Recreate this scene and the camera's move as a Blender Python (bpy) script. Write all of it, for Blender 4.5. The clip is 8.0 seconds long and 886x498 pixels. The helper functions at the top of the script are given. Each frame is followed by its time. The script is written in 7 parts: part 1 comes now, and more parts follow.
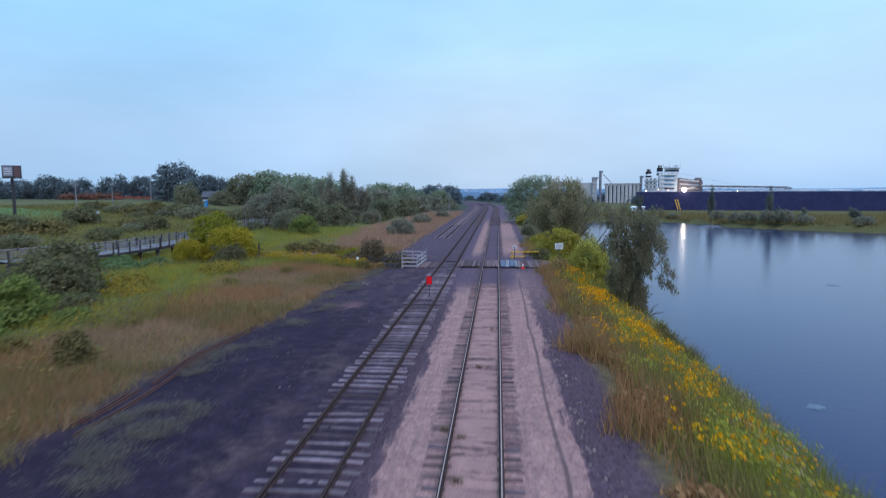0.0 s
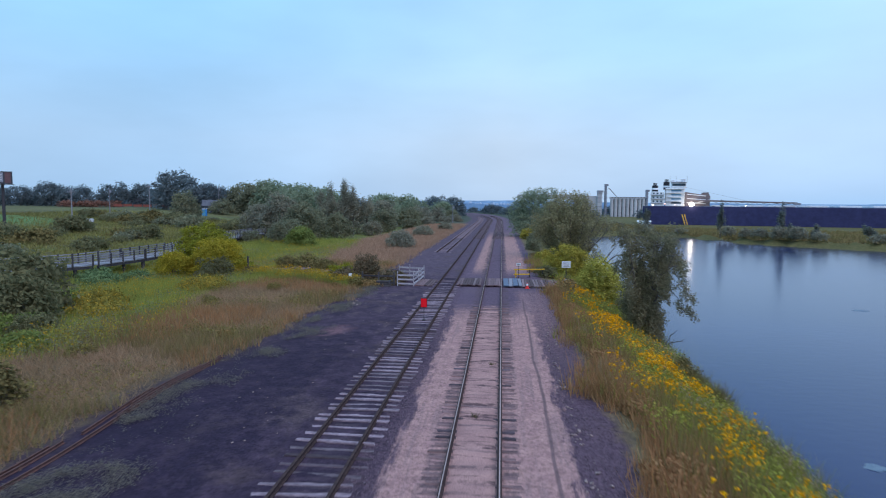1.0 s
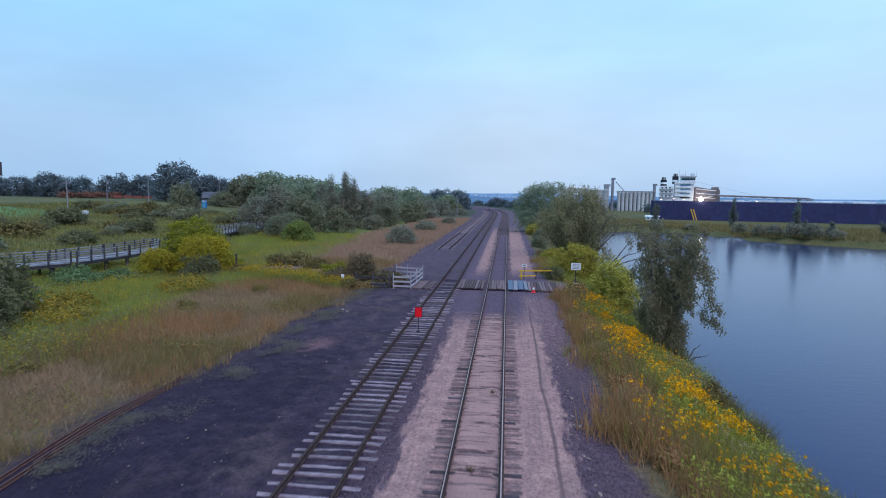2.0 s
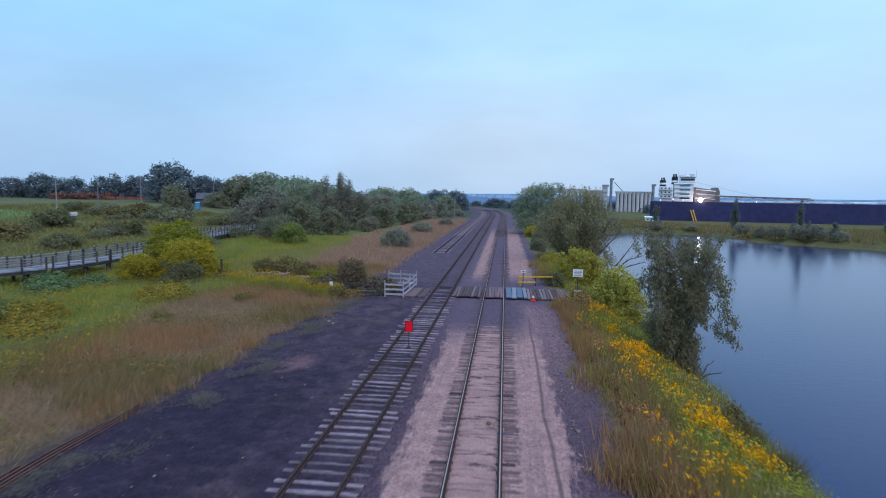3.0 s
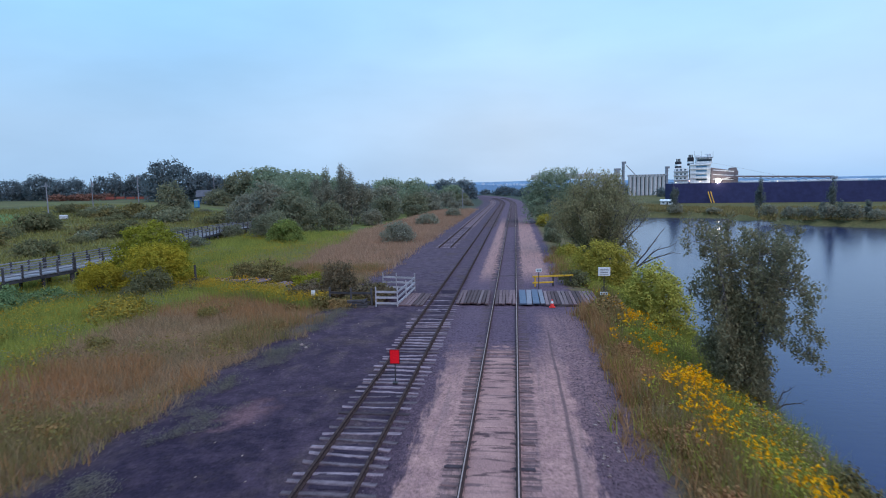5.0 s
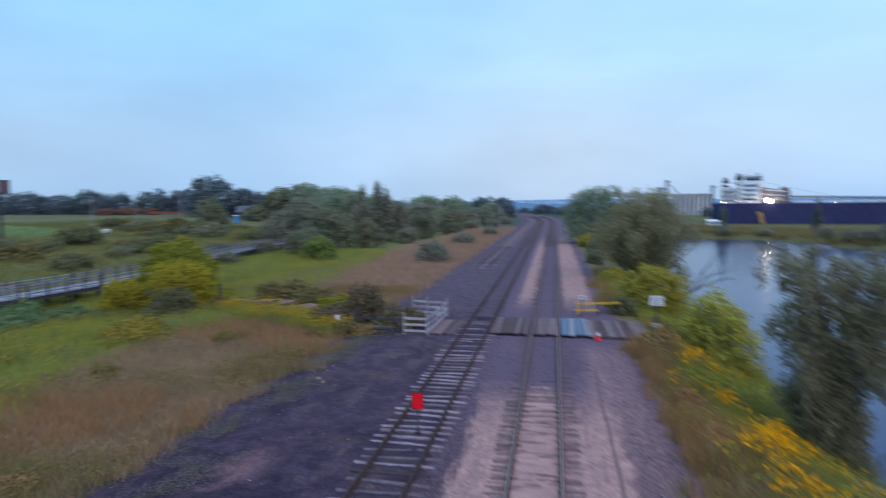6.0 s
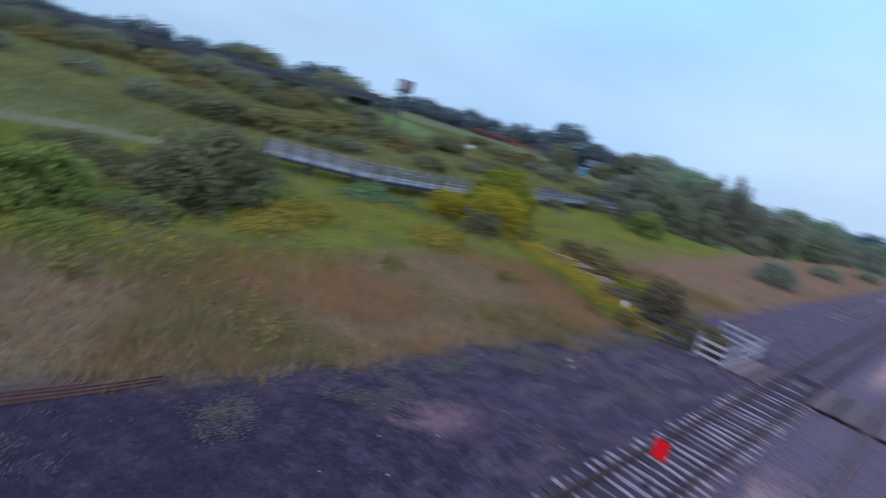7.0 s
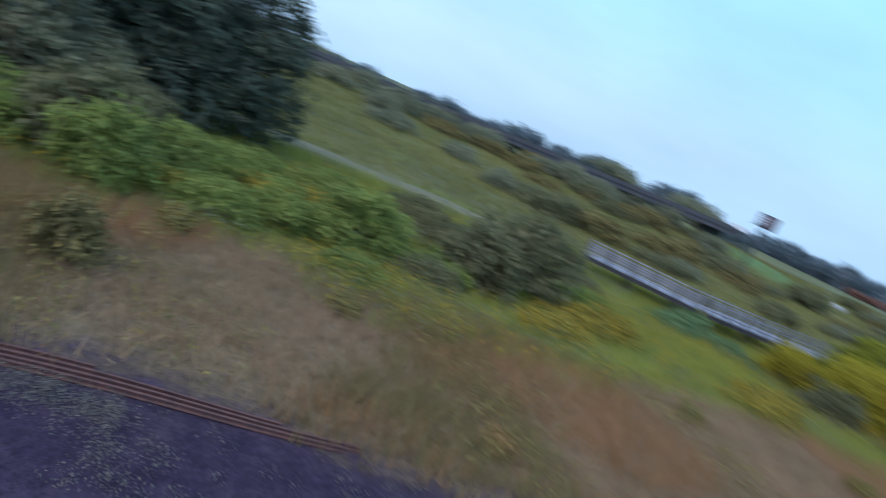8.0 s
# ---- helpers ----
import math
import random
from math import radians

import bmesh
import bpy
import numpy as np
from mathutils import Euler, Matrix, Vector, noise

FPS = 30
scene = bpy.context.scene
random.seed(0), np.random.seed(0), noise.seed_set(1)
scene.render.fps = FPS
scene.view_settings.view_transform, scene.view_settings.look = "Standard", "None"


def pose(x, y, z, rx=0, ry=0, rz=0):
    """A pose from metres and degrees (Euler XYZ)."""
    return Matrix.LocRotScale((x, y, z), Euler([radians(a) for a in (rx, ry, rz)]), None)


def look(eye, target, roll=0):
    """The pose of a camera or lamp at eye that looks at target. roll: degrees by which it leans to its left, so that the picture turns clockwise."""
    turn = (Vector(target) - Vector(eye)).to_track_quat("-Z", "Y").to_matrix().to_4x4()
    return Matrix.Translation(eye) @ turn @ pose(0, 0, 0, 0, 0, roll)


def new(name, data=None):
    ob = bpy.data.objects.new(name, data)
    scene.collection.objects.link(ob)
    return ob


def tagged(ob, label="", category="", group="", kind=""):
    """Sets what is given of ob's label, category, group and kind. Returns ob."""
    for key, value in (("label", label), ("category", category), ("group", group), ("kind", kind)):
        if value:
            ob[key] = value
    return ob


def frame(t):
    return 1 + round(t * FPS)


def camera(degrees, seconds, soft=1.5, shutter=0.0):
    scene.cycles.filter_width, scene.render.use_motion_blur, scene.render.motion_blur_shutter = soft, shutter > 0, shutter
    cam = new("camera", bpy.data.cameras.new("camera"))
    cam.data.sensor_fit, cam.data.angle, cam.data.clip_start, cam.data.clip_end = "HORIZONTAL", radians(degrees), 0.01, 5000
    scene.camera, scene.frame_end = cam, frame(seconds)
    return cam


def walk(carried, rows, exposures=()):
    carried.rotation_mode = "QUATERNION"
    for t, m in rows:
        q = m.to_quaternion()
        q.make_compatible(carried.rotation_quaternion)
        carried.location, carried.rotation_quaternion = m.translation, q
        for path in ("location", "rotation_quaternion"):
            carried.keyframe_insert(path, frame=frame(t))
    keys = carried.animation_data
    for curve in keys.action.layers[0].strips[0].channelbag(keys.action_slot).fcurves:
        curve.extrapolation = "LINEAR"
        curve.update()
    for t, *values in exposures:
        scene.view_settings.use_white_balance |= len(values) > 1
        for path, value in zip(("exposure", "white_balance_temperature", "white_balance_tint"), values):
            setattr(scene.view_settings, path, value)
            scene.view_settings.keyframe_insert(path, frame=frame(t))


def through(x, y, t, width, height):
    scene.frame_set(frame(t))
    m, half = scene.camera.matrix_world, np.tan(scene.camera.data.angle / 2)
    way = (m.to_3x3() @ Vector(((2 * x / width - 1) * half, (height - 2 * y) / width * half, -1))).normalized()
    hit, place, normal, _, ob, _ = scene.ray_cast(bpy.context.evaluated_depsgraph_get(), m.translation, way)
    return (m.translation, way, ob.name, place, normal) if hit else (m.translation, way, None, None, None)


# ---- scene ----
cam = camera(74.0, 8.0, soft=1.0, shutter=0.9)
PATH = [
    (0.0, pose(0.626, -13.576, 7.153, 84.413, 0.407, 5.290)),
    (0.5, pose(0.684, -11.734, 7.309, 85.662, 0.388, 4.873)),
    (1.0, pose(0.709, -9.790, 7.303, 85.500, -0.306, 5.716)),
    (1.5, pose(0.751, -7.691, 7.384, 84.696, -1.258, 6.653)),
    (1.7, pose(0.740, -6.832, 7.462, 84.970, -0.750, 6.165)),
    (2.8, pose(0.782, -3.838, 7.838, 83.892, -0.527, 6.334)),
    (3.0, pose(0.742, -3.148, 7.780, 84.814, -0.622, 6.053)),
    (3.5, pose(0.739, -1.333, 7.847, 84.383, 0.023, 6.187)),
    (4.0, pose(0.720, 0.333, 7.897, 84.875, 1.358, 5.868)),
    (4.2, pose(0.734, 1.049, 7.858, 84.768, 1.117, 6.150)),
    (5.3, pose(0.656, 4.916, 7.735, 83.530, 1.300, 7.101)),
    (5.5, pose(0.599, 5.451, 7.760, 83.454, 1.289, 7.215)),
    (6.0, pose(0.502, 7.086, 7.780, 85.570, 0.734, 10.660)),
    (6.5, pose(0.497, 8.553, 7.762, 83.408, -8.467, 26.894)),
    (7.0, pose(0.130, 10.802, 7.680, 77.379, -15.834, 44.647)),
    (7.5, pose(-0.648, 12.502, 7.542, 76.561, -20.873, 62.054)),
    (8.0, pose(-2.205, 13.758, 7.003, 75.991, -23.954, 79.954)),
]
walk(cam, PATH, exposures=((0.0, 0.0, 6500, 10), (6.4, 0.0, 6500, 10), (7.0, 0.14, 6500, 11), (7.5, 0.32, 6540, 15), (8.0, 0.34, 6460, 9)))


# ---- world and sun: thick evening overcast, bluish ----
def build_world():
    world = bpy.data.worlds.new("overcast_sky")
    scene.world = world
    world.use_nodes = True
    nt = world.node_tree
    nt.nodes.clear()
    out = nt.nodes.new("ShaderNodeOutputWorld")
    bg = nt.nodes.new("ShaderNodeBackground")
    sky = nt.nodes.new("ShaderNodeTexSky")
    sky.sky_type, sky.sun_disc = "NISHITA", False
    sky.sun_elevation, sky.sun_rotation = radians(28), radians(40)
    sky.air_density, sky.dust_density = 1.0, 3.0
    dim = nt.nodes.new("ShaderNodeVectorMath")
    dim.operation = "SCALE"
    dim.inputs["Scale"].default_value = 0.06
    co = nt.nodes.new("ShaderNodeTexCoord")
    sep = nt.nodes.new("ShaderNodeSeparateXYZ")
    ramp = nt.nodes.new("ShaderNodeValToRGB")
    els = ramp.color_ramp.elements
    els[0].position, els[0].color = 0.0, (0.47, 0.66, 0.93, 1)
    els[1].position, els[1].color = 1.0, (0.85, 1.32, 1.9, 1)
    for pos, col in ((0.10, (0.53, 0.73, 1.0)), (0.24, (0.45, 0.76, 1.10)), (0.42, (0.39, 0.76, 1.18))):
        e = els.new(pos)
        e.color = (*col, 1)
    stretch = nt.nodes.new("ShaderNodeMapping")
    stretch.inputs["Scale"].default_value = (1.6, 1.6, 5.0)
    clouds = nt.nodes.new("ShaderNodeTexNoise")
    clouds.inputs["Scale"].default_value = 1.6
    clouds.inputs["Detail"].default_value = 5
    clouds.inputs["Roughness"].default_value = 0.5
    tone = nt.nodes.new("ShaderNodeMapRange")
    tone.inputs["From Min"].default_value, tone.inputs["From Max"].default_value = 0.25, 0.75
    tone.inputs["To Min"].default_value, tone.inputs["To Max"].default_value = 0.88, 1.10
    shade = nt.nodes.new("ShaderNodeVectorMath")
    shade.operation = "SCALE"
    mix = nt.nodes.new("ShaderNodeMix")
    mix.data_type = "RGBA"
    mix.inputs[0].default_value = 0.88
    ln = nt.links.new
    ln(co.outputs["Generated"], sep.inputs[0])
    ln(sep.outputs["Z"], ramp.inputs[0])
    ln(co.outputs["Generated"], stretch.inputs[0])
    ln(stretch.outputs[0], clouds.inputs["Vector"])
    ln(clouds.outputs[0], tone.inputs[0])
    ln(ramp.outputs[0], shade.inputs[0])
    ln(tone.outputs[0], shade.inputs["Scale"])
    across = nt.nodes.new("ShaderNodeMapRange")
    across.inputs["From Min"].default_value, across.inputs["From Max"].default_value = -1.0, 1.0
    blue = nt.nodes.new("ShaderNodeValToRGB")
    bands = blue.color_ramp.elements
    bands[0].position, bands[0].color = 0.0, (0.92, 0.99, 1.01, 1)
    bands[1].position, bands[1].color = 0.80, (0.68, 0.94, 1.11, 1)
    for pos, col in ((0.25, (0.86, 0.98, 1.05)), (0.5, (1.13, 1.10, 1.07))):
        e = bands.new(pos)
        e.color = (*col, 1)
    tinted = nt.nodes.new("ShaderNodeVectorMath")
    tinted.operation = "MULTIPLY"
    ln(sep.outputs["X"], across.inputs[0])
    ln(across.outputs[0], blue.inputs[0])
    ln(shade.outputs[0], tinted.inputs[0])
    ln(blue.outputs[0], tinted.inputs[1])
    ln(sky.outputs[0], dim.inputs[0])
    ln(dim.outputs[0], mix.inputs[6])
    ln(tinted.outputs[0], mix.inputs[7])
    ln(mix.outputs[2], bg.inputs[0])
    bg.inputs[1].default_value = 1.0
    ln(bg.outputs[0], out.inputs[0])


build_world()
sun_data = bpy.data.lights.new("sun", "SUN")
sun_data.energy, sun_data.angle, sun_data.color = 1.45, radians(50), (1.0, 0.82, 0.85)
sun = new("sun", sun_data)
sun.matrix_world = look((40, -30, 60), (0, 20, 0))


# ---- materials ----
class Nodes:
    """A short hand for building one material's nodes."""

    def __init__(self, name, rough=0.85, metal=0.0, spec=0.3):
        self.mat = bpy.data.materials.new(name)
        self.mat.use_nodes = True
        self.nt = self.mat.node_tree
        self.bsdf = self.nt.nodes["Principled BSDF"]
        self.out = self.nt.nodes["Material Output"]
        self.bsdf.inputs["Roughness"].default_value = rough
        self.bsdf.inputs["Metallic"].default_value = metal
        self.bsdf.inputs["Specular IOR Level"].default_value = spec
        self.co = self.nt.nodes.new("ShaderNodeTexCoord").outputs["Object"]

    def put(self, socket, value):
        if hasattr(value, "links"):
            self.nt.links.new(value, socket)
        elif isinstance(value, tuple) and len(value) == 3 and socket.type == "RGBA":
            socket.default_value = (*value, 1)
        else:
            socket.default_value = value

    def noise(self, scale, detail=4, rough=0.6, vector=None, stretch=None):
        n = self.nt.nodes.new("ShaderNodeTexNoise")
        n.inputs["Scale"].default_value = scale
        n.inputs["Detail"].default_value = detail
        n.inputs["Roughness"].default_value = rough
        v = vector or self.co
        if stretch:
            m = self.nt.nodes.new("ShaderNodeMapping")
            m.inputs["Scale"].default_value = stretch
            self.nt.links.new(v, m.inputs[0])
            v = m.outputs[0]
        self.nt.links.new(v, n.inputs["Vector"])
        return n.outputs["Fac"]

    def voronoi(self, scale, what="Color", vector=None):
        n = self.nt.nodes.new("ShaderNodeTexVoronoi")
        n.inputs["Scale"].default_value = scale
        self.nt.links.new(vector or self.co, n.inputs["Vector"])
        return n.outputs[what]

    def ramp(self, value, lo, hi, a=0.0, b=1.0):
        n = self.nt.nodes.new("ShaderNodeMapRange")
        n.interpolation_type = "SMOOTHSTEP"
        for key, v in (("From Min", lo), ("From Max", hi), ("To Min", a), ("To Max", b)):
            self.put(n.inputs[key], v)
        self.put(n.inputs["Value"], value)
        return n.outputs[0]

    def math(self, op, a, b=0.0):
        n = self.nt.nodes.new("ShaderNodeMath")
        n.operation = op
        self.put(n.inputs[0], a)
        self.put(n.inputs[1], b)
        return n.outputs[0]

    def mix(self, fac, a, b):
        n = self.nt.nodes.new("ShaderNodeMix")
        n.data_type = "RGBA"
        self.put(n.inputs[0], fac)
        self.put(n.inputs[6], a)
        self.put(n.inputs[7], b)
        return n.outputs[2]

    def tint(self, colour, value):
        n = self.nt.nodes.new("ShaderNodeHueSaturation")
        self.put(n.inputs["Value"], value)
        self.put(n.inputs["Color"], colour)
        return n.outputs[0]

    def island(self):
        return self.nt.nodes.new("ShaderNodeNewGeometry").outputs["Random Per Island"]

    def each(self):
        return self.nt.nodes.new("ShaderNodeObjectInfo").outputs["Random"]

    def xyz(self):
        g = self.nt.nodes.new("ShaderNodeNewGeometry").outputs["Position"]
        s = self.nt.nodes.new("ShaderNodeSeparateXYZ")
        self.nt.links.new(g, s.inputs[0])
        return g, s.outputs[0], s.outputs[1], s.outputs[2]

    def colour(self, value):
        self.put(self.bsdf.inputs["Base Color"], value)

    def bump(self, height, strength=0.4, dist=0.02):
        n = self.nt.nodes.new("ShaderNodeBump")
        n.inputs["Strength"].default_value = strength
        n.inputs["Distance"].default_value = dist
        self.put(n.inputs["Height"], height)
        self.nt.links.new(n.outputs[0], self.bsdf.inputs["Normal"])


def plain(name, a, b, scale=6.0, rough=0.8, metal=0.0, spec=0.2, vary=0.0, stretch=None, bump=0.25, dist=0.01):
    """Two tones mixed at two scales, with a fine relief; vary: from one object to the next."""
    n = Nodes(name, rough, metal, spec)
    big = n.ramp(n.noise(scale, 4, 0.6, stretch=stretch), 0.32, 0.68)
    col = n.mix(big, a, b)
    fine = n.noise(scale * 9, 3, 0.7, stretch=stretch)
    value = n.ramp(fine, 0.2, 0.8, 0.75, 1.22)
    if vary:
        value = n.math("MULTIPLY", value, n.ramp(n.each(), 0.0, 1.0, 1 - vary, 1 + vary))
    n.colour(n.tint(col, value))
    n.bump(fine, bump, dist)
    return n.mat


def leafy(name, a, b, c, patch=0.5, through=0.3):
    """Foliage: each leaf has its own tone, and clumps differ."""
    n = Nodes(name, 0.9, 0.0, 0.04)
    pos = n.xyz()[0]
    col = n.mix(n.ramp(n.noise(patch, 3, 0.6, vector=pos), 0.35, 0.65), a, b)
    r = n.island()
    col = n.mix(n.ramp(r, 0.55, 1.0, 0.0, 0.6), col, c)
    col = n.tint(col, n.ramp(n.math("FRACT", n.math("MULTIPLY", r, 7.31)), 0.0, 1.0, 0.82, 1.18))
    n.colour(col)
    t = n.nt.nodes.new("ShaderNodeBsdfTranslucent")
    n.put(t.inputs["Color"], col)
    m = n.nt.nodes.new("ShaderNodeMixShader")
    m.inputs[0].default_value = through
    n.nt.links.new(n.bsdf.outputs[0], m.inputs[1])
    n.nt.links.new(t.outputs[0], m.inputs[2])
    n.nt.links.new(m.outputs[0], n.out.inputs[0])
    return n.mat


def ground_material():
    """Cinder ballast, blown sand along the tracks, dry field, wet meadow and far slopes in one sheet."""
    n = Nodes("mixed_ground", 0.95, 0.0, 0.1)
    pos, x, y, _ = n.xyz()
    past = n.math("MAXIMUM", n.math("SUBTRACT", y, 225.0), 0.0)
    x = n.math("ADD", x, n.math("MULTIPLY", n.math("MULTIPLY", past, past), 0.0006))
    big = n.noise(0.22, 3, 0.6, vector=pos)
    mid = n.noise(1.3, 4, 0.65, vector=pos)
    grit = n.noise(9.0, 3, 0.75, vector=pos)
    stones = n.voronoi(16.0, "Color", vector=pos)
    fleck = n.noise(26.0, 2, 0.7, vector=pos)
    bw = n.nt.nodes.new("ShaderNodeRGBToBW")
    n.nt.links.new(stones, bw.inputs[0])
    pebble = bw.outputs[0]
    wob = n.math("MULTIPLY", n.math("SUBTRACT", mid, 0.5), 1.6)
    wob2 = n.math("ADD", wob, n.math("MULTIPLY", n.math("SUBTRACT", big, 0.5), 2.5))
    xw = n.math("ADD", x, wob)
    xw2 = n.math("ADD", x, wob2)
    # dark cinder gravel, with paler ash patches and stones
    cinder = n.mix(n.ramp(mid, 0.35, 0.7), (0.042, 0.026, 0.042), (0.070, 0.043, 0.064))
    cinder = n.mix(n.ramp(big, 0.5, 0.72), cinder, (0.024, 0.015, 0.029))
    cinder = n.mix(n.ramp(n.noise(0.22, 5, 0.65, vector=pos, stretch=(1.6, 0.8, 1.0)), 0.5, 0.66, 0.0, 0.75), cinder, (0.105, 0.068, 0.07))
    cinder = n.mix(n.ramp(pebble, 0.86, 0.98, 0.0, 0.3), cinder, (0.20, 0.17, 0.20))
    cinder = n.mix(n.ramp(n.math("ADD", y, n.math("MULTIPLY", wob2, 4.0)), 28.0, 62.0, 0.0, 0.85), cinder, n.mix(n.ramp(mid, 0.35, 0.7), (0.074, 0.047, 0.068), (0.12, 0.08, 0.105)))
    cinder = n.mix(n.ramp(n.noise(0.35, 4, 0.65, vector=pos), 0.52, 0.7, 0.0, 0.6), cinder, (0.085, 0.054, 0.05))
    black = n.math("MULTIPLY", n.ramp(n.math("ADD", xw2, n.math("MULTIPLY", wob, 1.2)), -7.4, -6.2, 1.0, 0.0), n.ramp(n.math("ADD", y, n.math("MULTIPLY", wob2, 5.0)), 16.0, 27.0, 1.0, 0.0))
    cinder = n.mix(n.math("MULTIPLY", black, n.ramp(mid, 0.3, 0.65, 0.9, 0.45)), cinder, (0.018, 0.012, 0.026))
    # grey crushed stone between the tracks and on the right shoulder
    stone = n.mix(n.ramp(fleck, 0.3, 0.72), (0.084, 0.049, 0.065), (0.122, 0.072, 0.09))
    stone = n.mix(n.ramp(n.math("ADD", y, n.math("MULTIPLY", wob2, 2.5)), 22.0, 34.0), stone, n.mix(n.ramp(fleck, 0.3, 0.72), (0.10, 0.062, 0.089), (0.145, 0.094, 0.126)))
    mid_belt = n.math("MULTIPLY", n.ramp(xw, -3.6, -2.9), n.ramp(xw, 4.2, 5.0, 1.0, 0.0))
    col = n.mix(n.math("MULTIPLY", mid_belt, n.ramp(grit, 0.3, 0.6, 0.35, 0.9)), cinder, stone)
    verge = n.math("MULTIPLY", n.ramp(x, -3.0, -2.2, 1.0, 0.0), n.ramp(n.math("ADD", y, n.math("MULTIPLY", wob2, 3.0)), 17.0, 25.0, 1.0, 0.0))
    col = n.mix(n.math("MULTIPLY", verge, n.ramp(mid, 0.3, 0.6, 0.6, 0.2)), col, (0.030, 0.019, 0.034))
    # pink patch of burnt shale
    dx = n.math("MULTIPLY", n.math("ADD", xw, 8.6), 0.75)
    dy = n.math("MULTIPLY", n.math("ADD", n.math("SUBTRACT", y, 22.6), n.math("MULTIPLY", wob2, 1.5)), 0.5)
    dist = n.math("SQRT", n.math("ADD", n.math("MULTIPLY", dx, dx), n.math("MULTIPLY", dy, dy)))
    col = n.mix(n.ramp(dist, 0.1, 0.85, 0.6, 0.0), col, (0.20, 0.10, 0.105))
    # sand: a broad belt before the boards, two strips behind them
    sand = n.mix(n.ramp(mid, 0.3, 0.7), (0.385, 0.21, 0.186), (0.285, 0.152, 0.145))
    sand = n.mix(n.ramp(fleck, 0.55, 0.72, 0.0, 0.55), sand, (0.27, 0.165, 0.16))
    sand = n.mix(n.ramp(n.noise(0.6, 4, 0.6, vector=pos, stretch=(6.0, 0.3, 1.0)), 0.48, 0.64, 0.0, 0.7), sand, (0.24, 0.14, 0.135))
    streak = n.math("MULTIPLY", n.math("SUBTRACT", n.noise(0.9, 5, 0.75, vector=pos, stretch=(3.0, 0.6, 1.0)), 0.5), 1.5)
    xs = n.math("ADD", x, n.math("ADD", streak, n.math("MULTIPLY", n.math("SUBTRACT", big, 0.5), 1.0)))
    near = n.math("MULTIPLY", n.ramp(xs, -2.55, -2.15), n.ramp(xs, 2.65, 2.95, 1.0, 0.0))
    near = n.math("MULTIPLY", near, n.ramp(n.math("ADD", y, n.math("MULTIPLY", wob, 3.0)), 26.0, 33.5, 1.0, 0.0))
    far_l = n.math("MULTIPLY", n.ramp(xw, -2.5, -2.1), n.ramp(xw, -1.1, -0.8, 1.0, 0.0))
    far_r = n.math("MULTIPLY", n.ramp(xw, 1.0, 1.3), n.ramp(xw, 3.2, 3.8, 1.0, 0.0))
    far_s = n.math("MULTIPLY", n.math("MAXIMUM", far_l, far_r), n.math("MULTIPLY", n.ramp(y, 48.0, 58.0), n.ramp(y, 105.0, 150.0, 1.0, 0.0)))
    col = n.mix(n.math("MULTIPLY", n.math("MAXIMUM", near, far_s), n.ramp(grit, 0.25, 0.5, 0.75, 1.0)), col, sand)
    dusty = n.math("MULTIPLY", n.math("MULTIPLY", n.ramp(xw, 1.6, 2.4), n.ramp(xw, 3.6, 5.0, 1.0, 0.0)), n.math("MULTIPLY", n.ramp(y, 16.0, 28.0), n.ramp(y, 37.0, 41.0, 1.0, 0.0)))
    col = n.mix(n.math("MULTIPLY", dusty, n.ramp(grit, 0.3, 0.6, 0.15, 0.5)), col, sand)
    # tie ends and gaps beside the main rails, half drifted over
    ax = n.math("ABSOLUTE", x)
    ends = n.math("MULTIPLY", n.ramp(ax, 0.80, 0.9), n.ramp(n.math("ADD", ax, n.math("MULTIPLY", streak, 0.3)), 1.26, 1.42, 1.0, 0.0))
    slots = n.ramp(n.noise(1.0, 2, 0.5, vector=pos, stretch=(0.4, 6.0, 1.0)), 0.46, 0.58)
    col = n.mix(n.math("MULTIPLY", ends, n.math("MULTIPLY", slots, 0.85)), col, (0.095, 0.06, 0.066))
    # wheel rut along the right of the sand
    rut = n.math("ADD", n.math("SUBTRACT", x, 2.32), n.math("MULTIPLY", n.math("SUBTRACT", n.noise(0.16, 2, 0.4, vector=pos), 0.5), 0.55))
    rut = n.math("MULTIPLY", n.ramp(n.math("ABSOLUTE", rut), 0.02, 0.09, 1.0, 0.0), n.ramp(y, 33.0, 37.0, 1.0, 0.0))
    col = n.mix(n.math("MULTIPLY", rut, n.ramp(grit, 0.3, 0.6, 0.45, 0.85)), col, (0.105, 0.066, 0.07))
    # earth below the field, the meadow and the bank
    earth = n.mix(n.ramp(mid, 0.35, 0.65), (0.12, 0.08, 0.048), (0.165, 0.108, 0.062))
    earth = n.mix(n.ramp(n.math("ADD", x, n.math("MULTIPLY", wob2, 1.5)), -24.5, -20.5, 1.0, 0.0), earth,
                  n.mix(n.ramp(big, 0.4, 0.62), (0.12, 0.13, 0.035), (0.11, 0.105, 0.04)))
    slope = n.mix(n.ramp(n.noise(0.05, 4, 0.6, vector=pos), 0.4, 0.6), (0.13, 0.115, 0.05), (0.098, 0.092, 0.044))
    slope = n.mix(n.ramp(n.noise(0.16, 3, 0.6, vector=pos), 0.5, 0.7), slope, (0.125, 0.135, 0.045))
    lx = n.math("MULTIPLY", n.math("ADD", x, 112.0), 0.045)
    ly = n.math("MULTIPLY", n.math("SUBTRACT", y, 112.0), 0.07)
    mound = n.math("SQRT", n.math("ADD", n.math("MULTIPLY", lx, lx), n.math("MULTIPLY", ly, ly)))
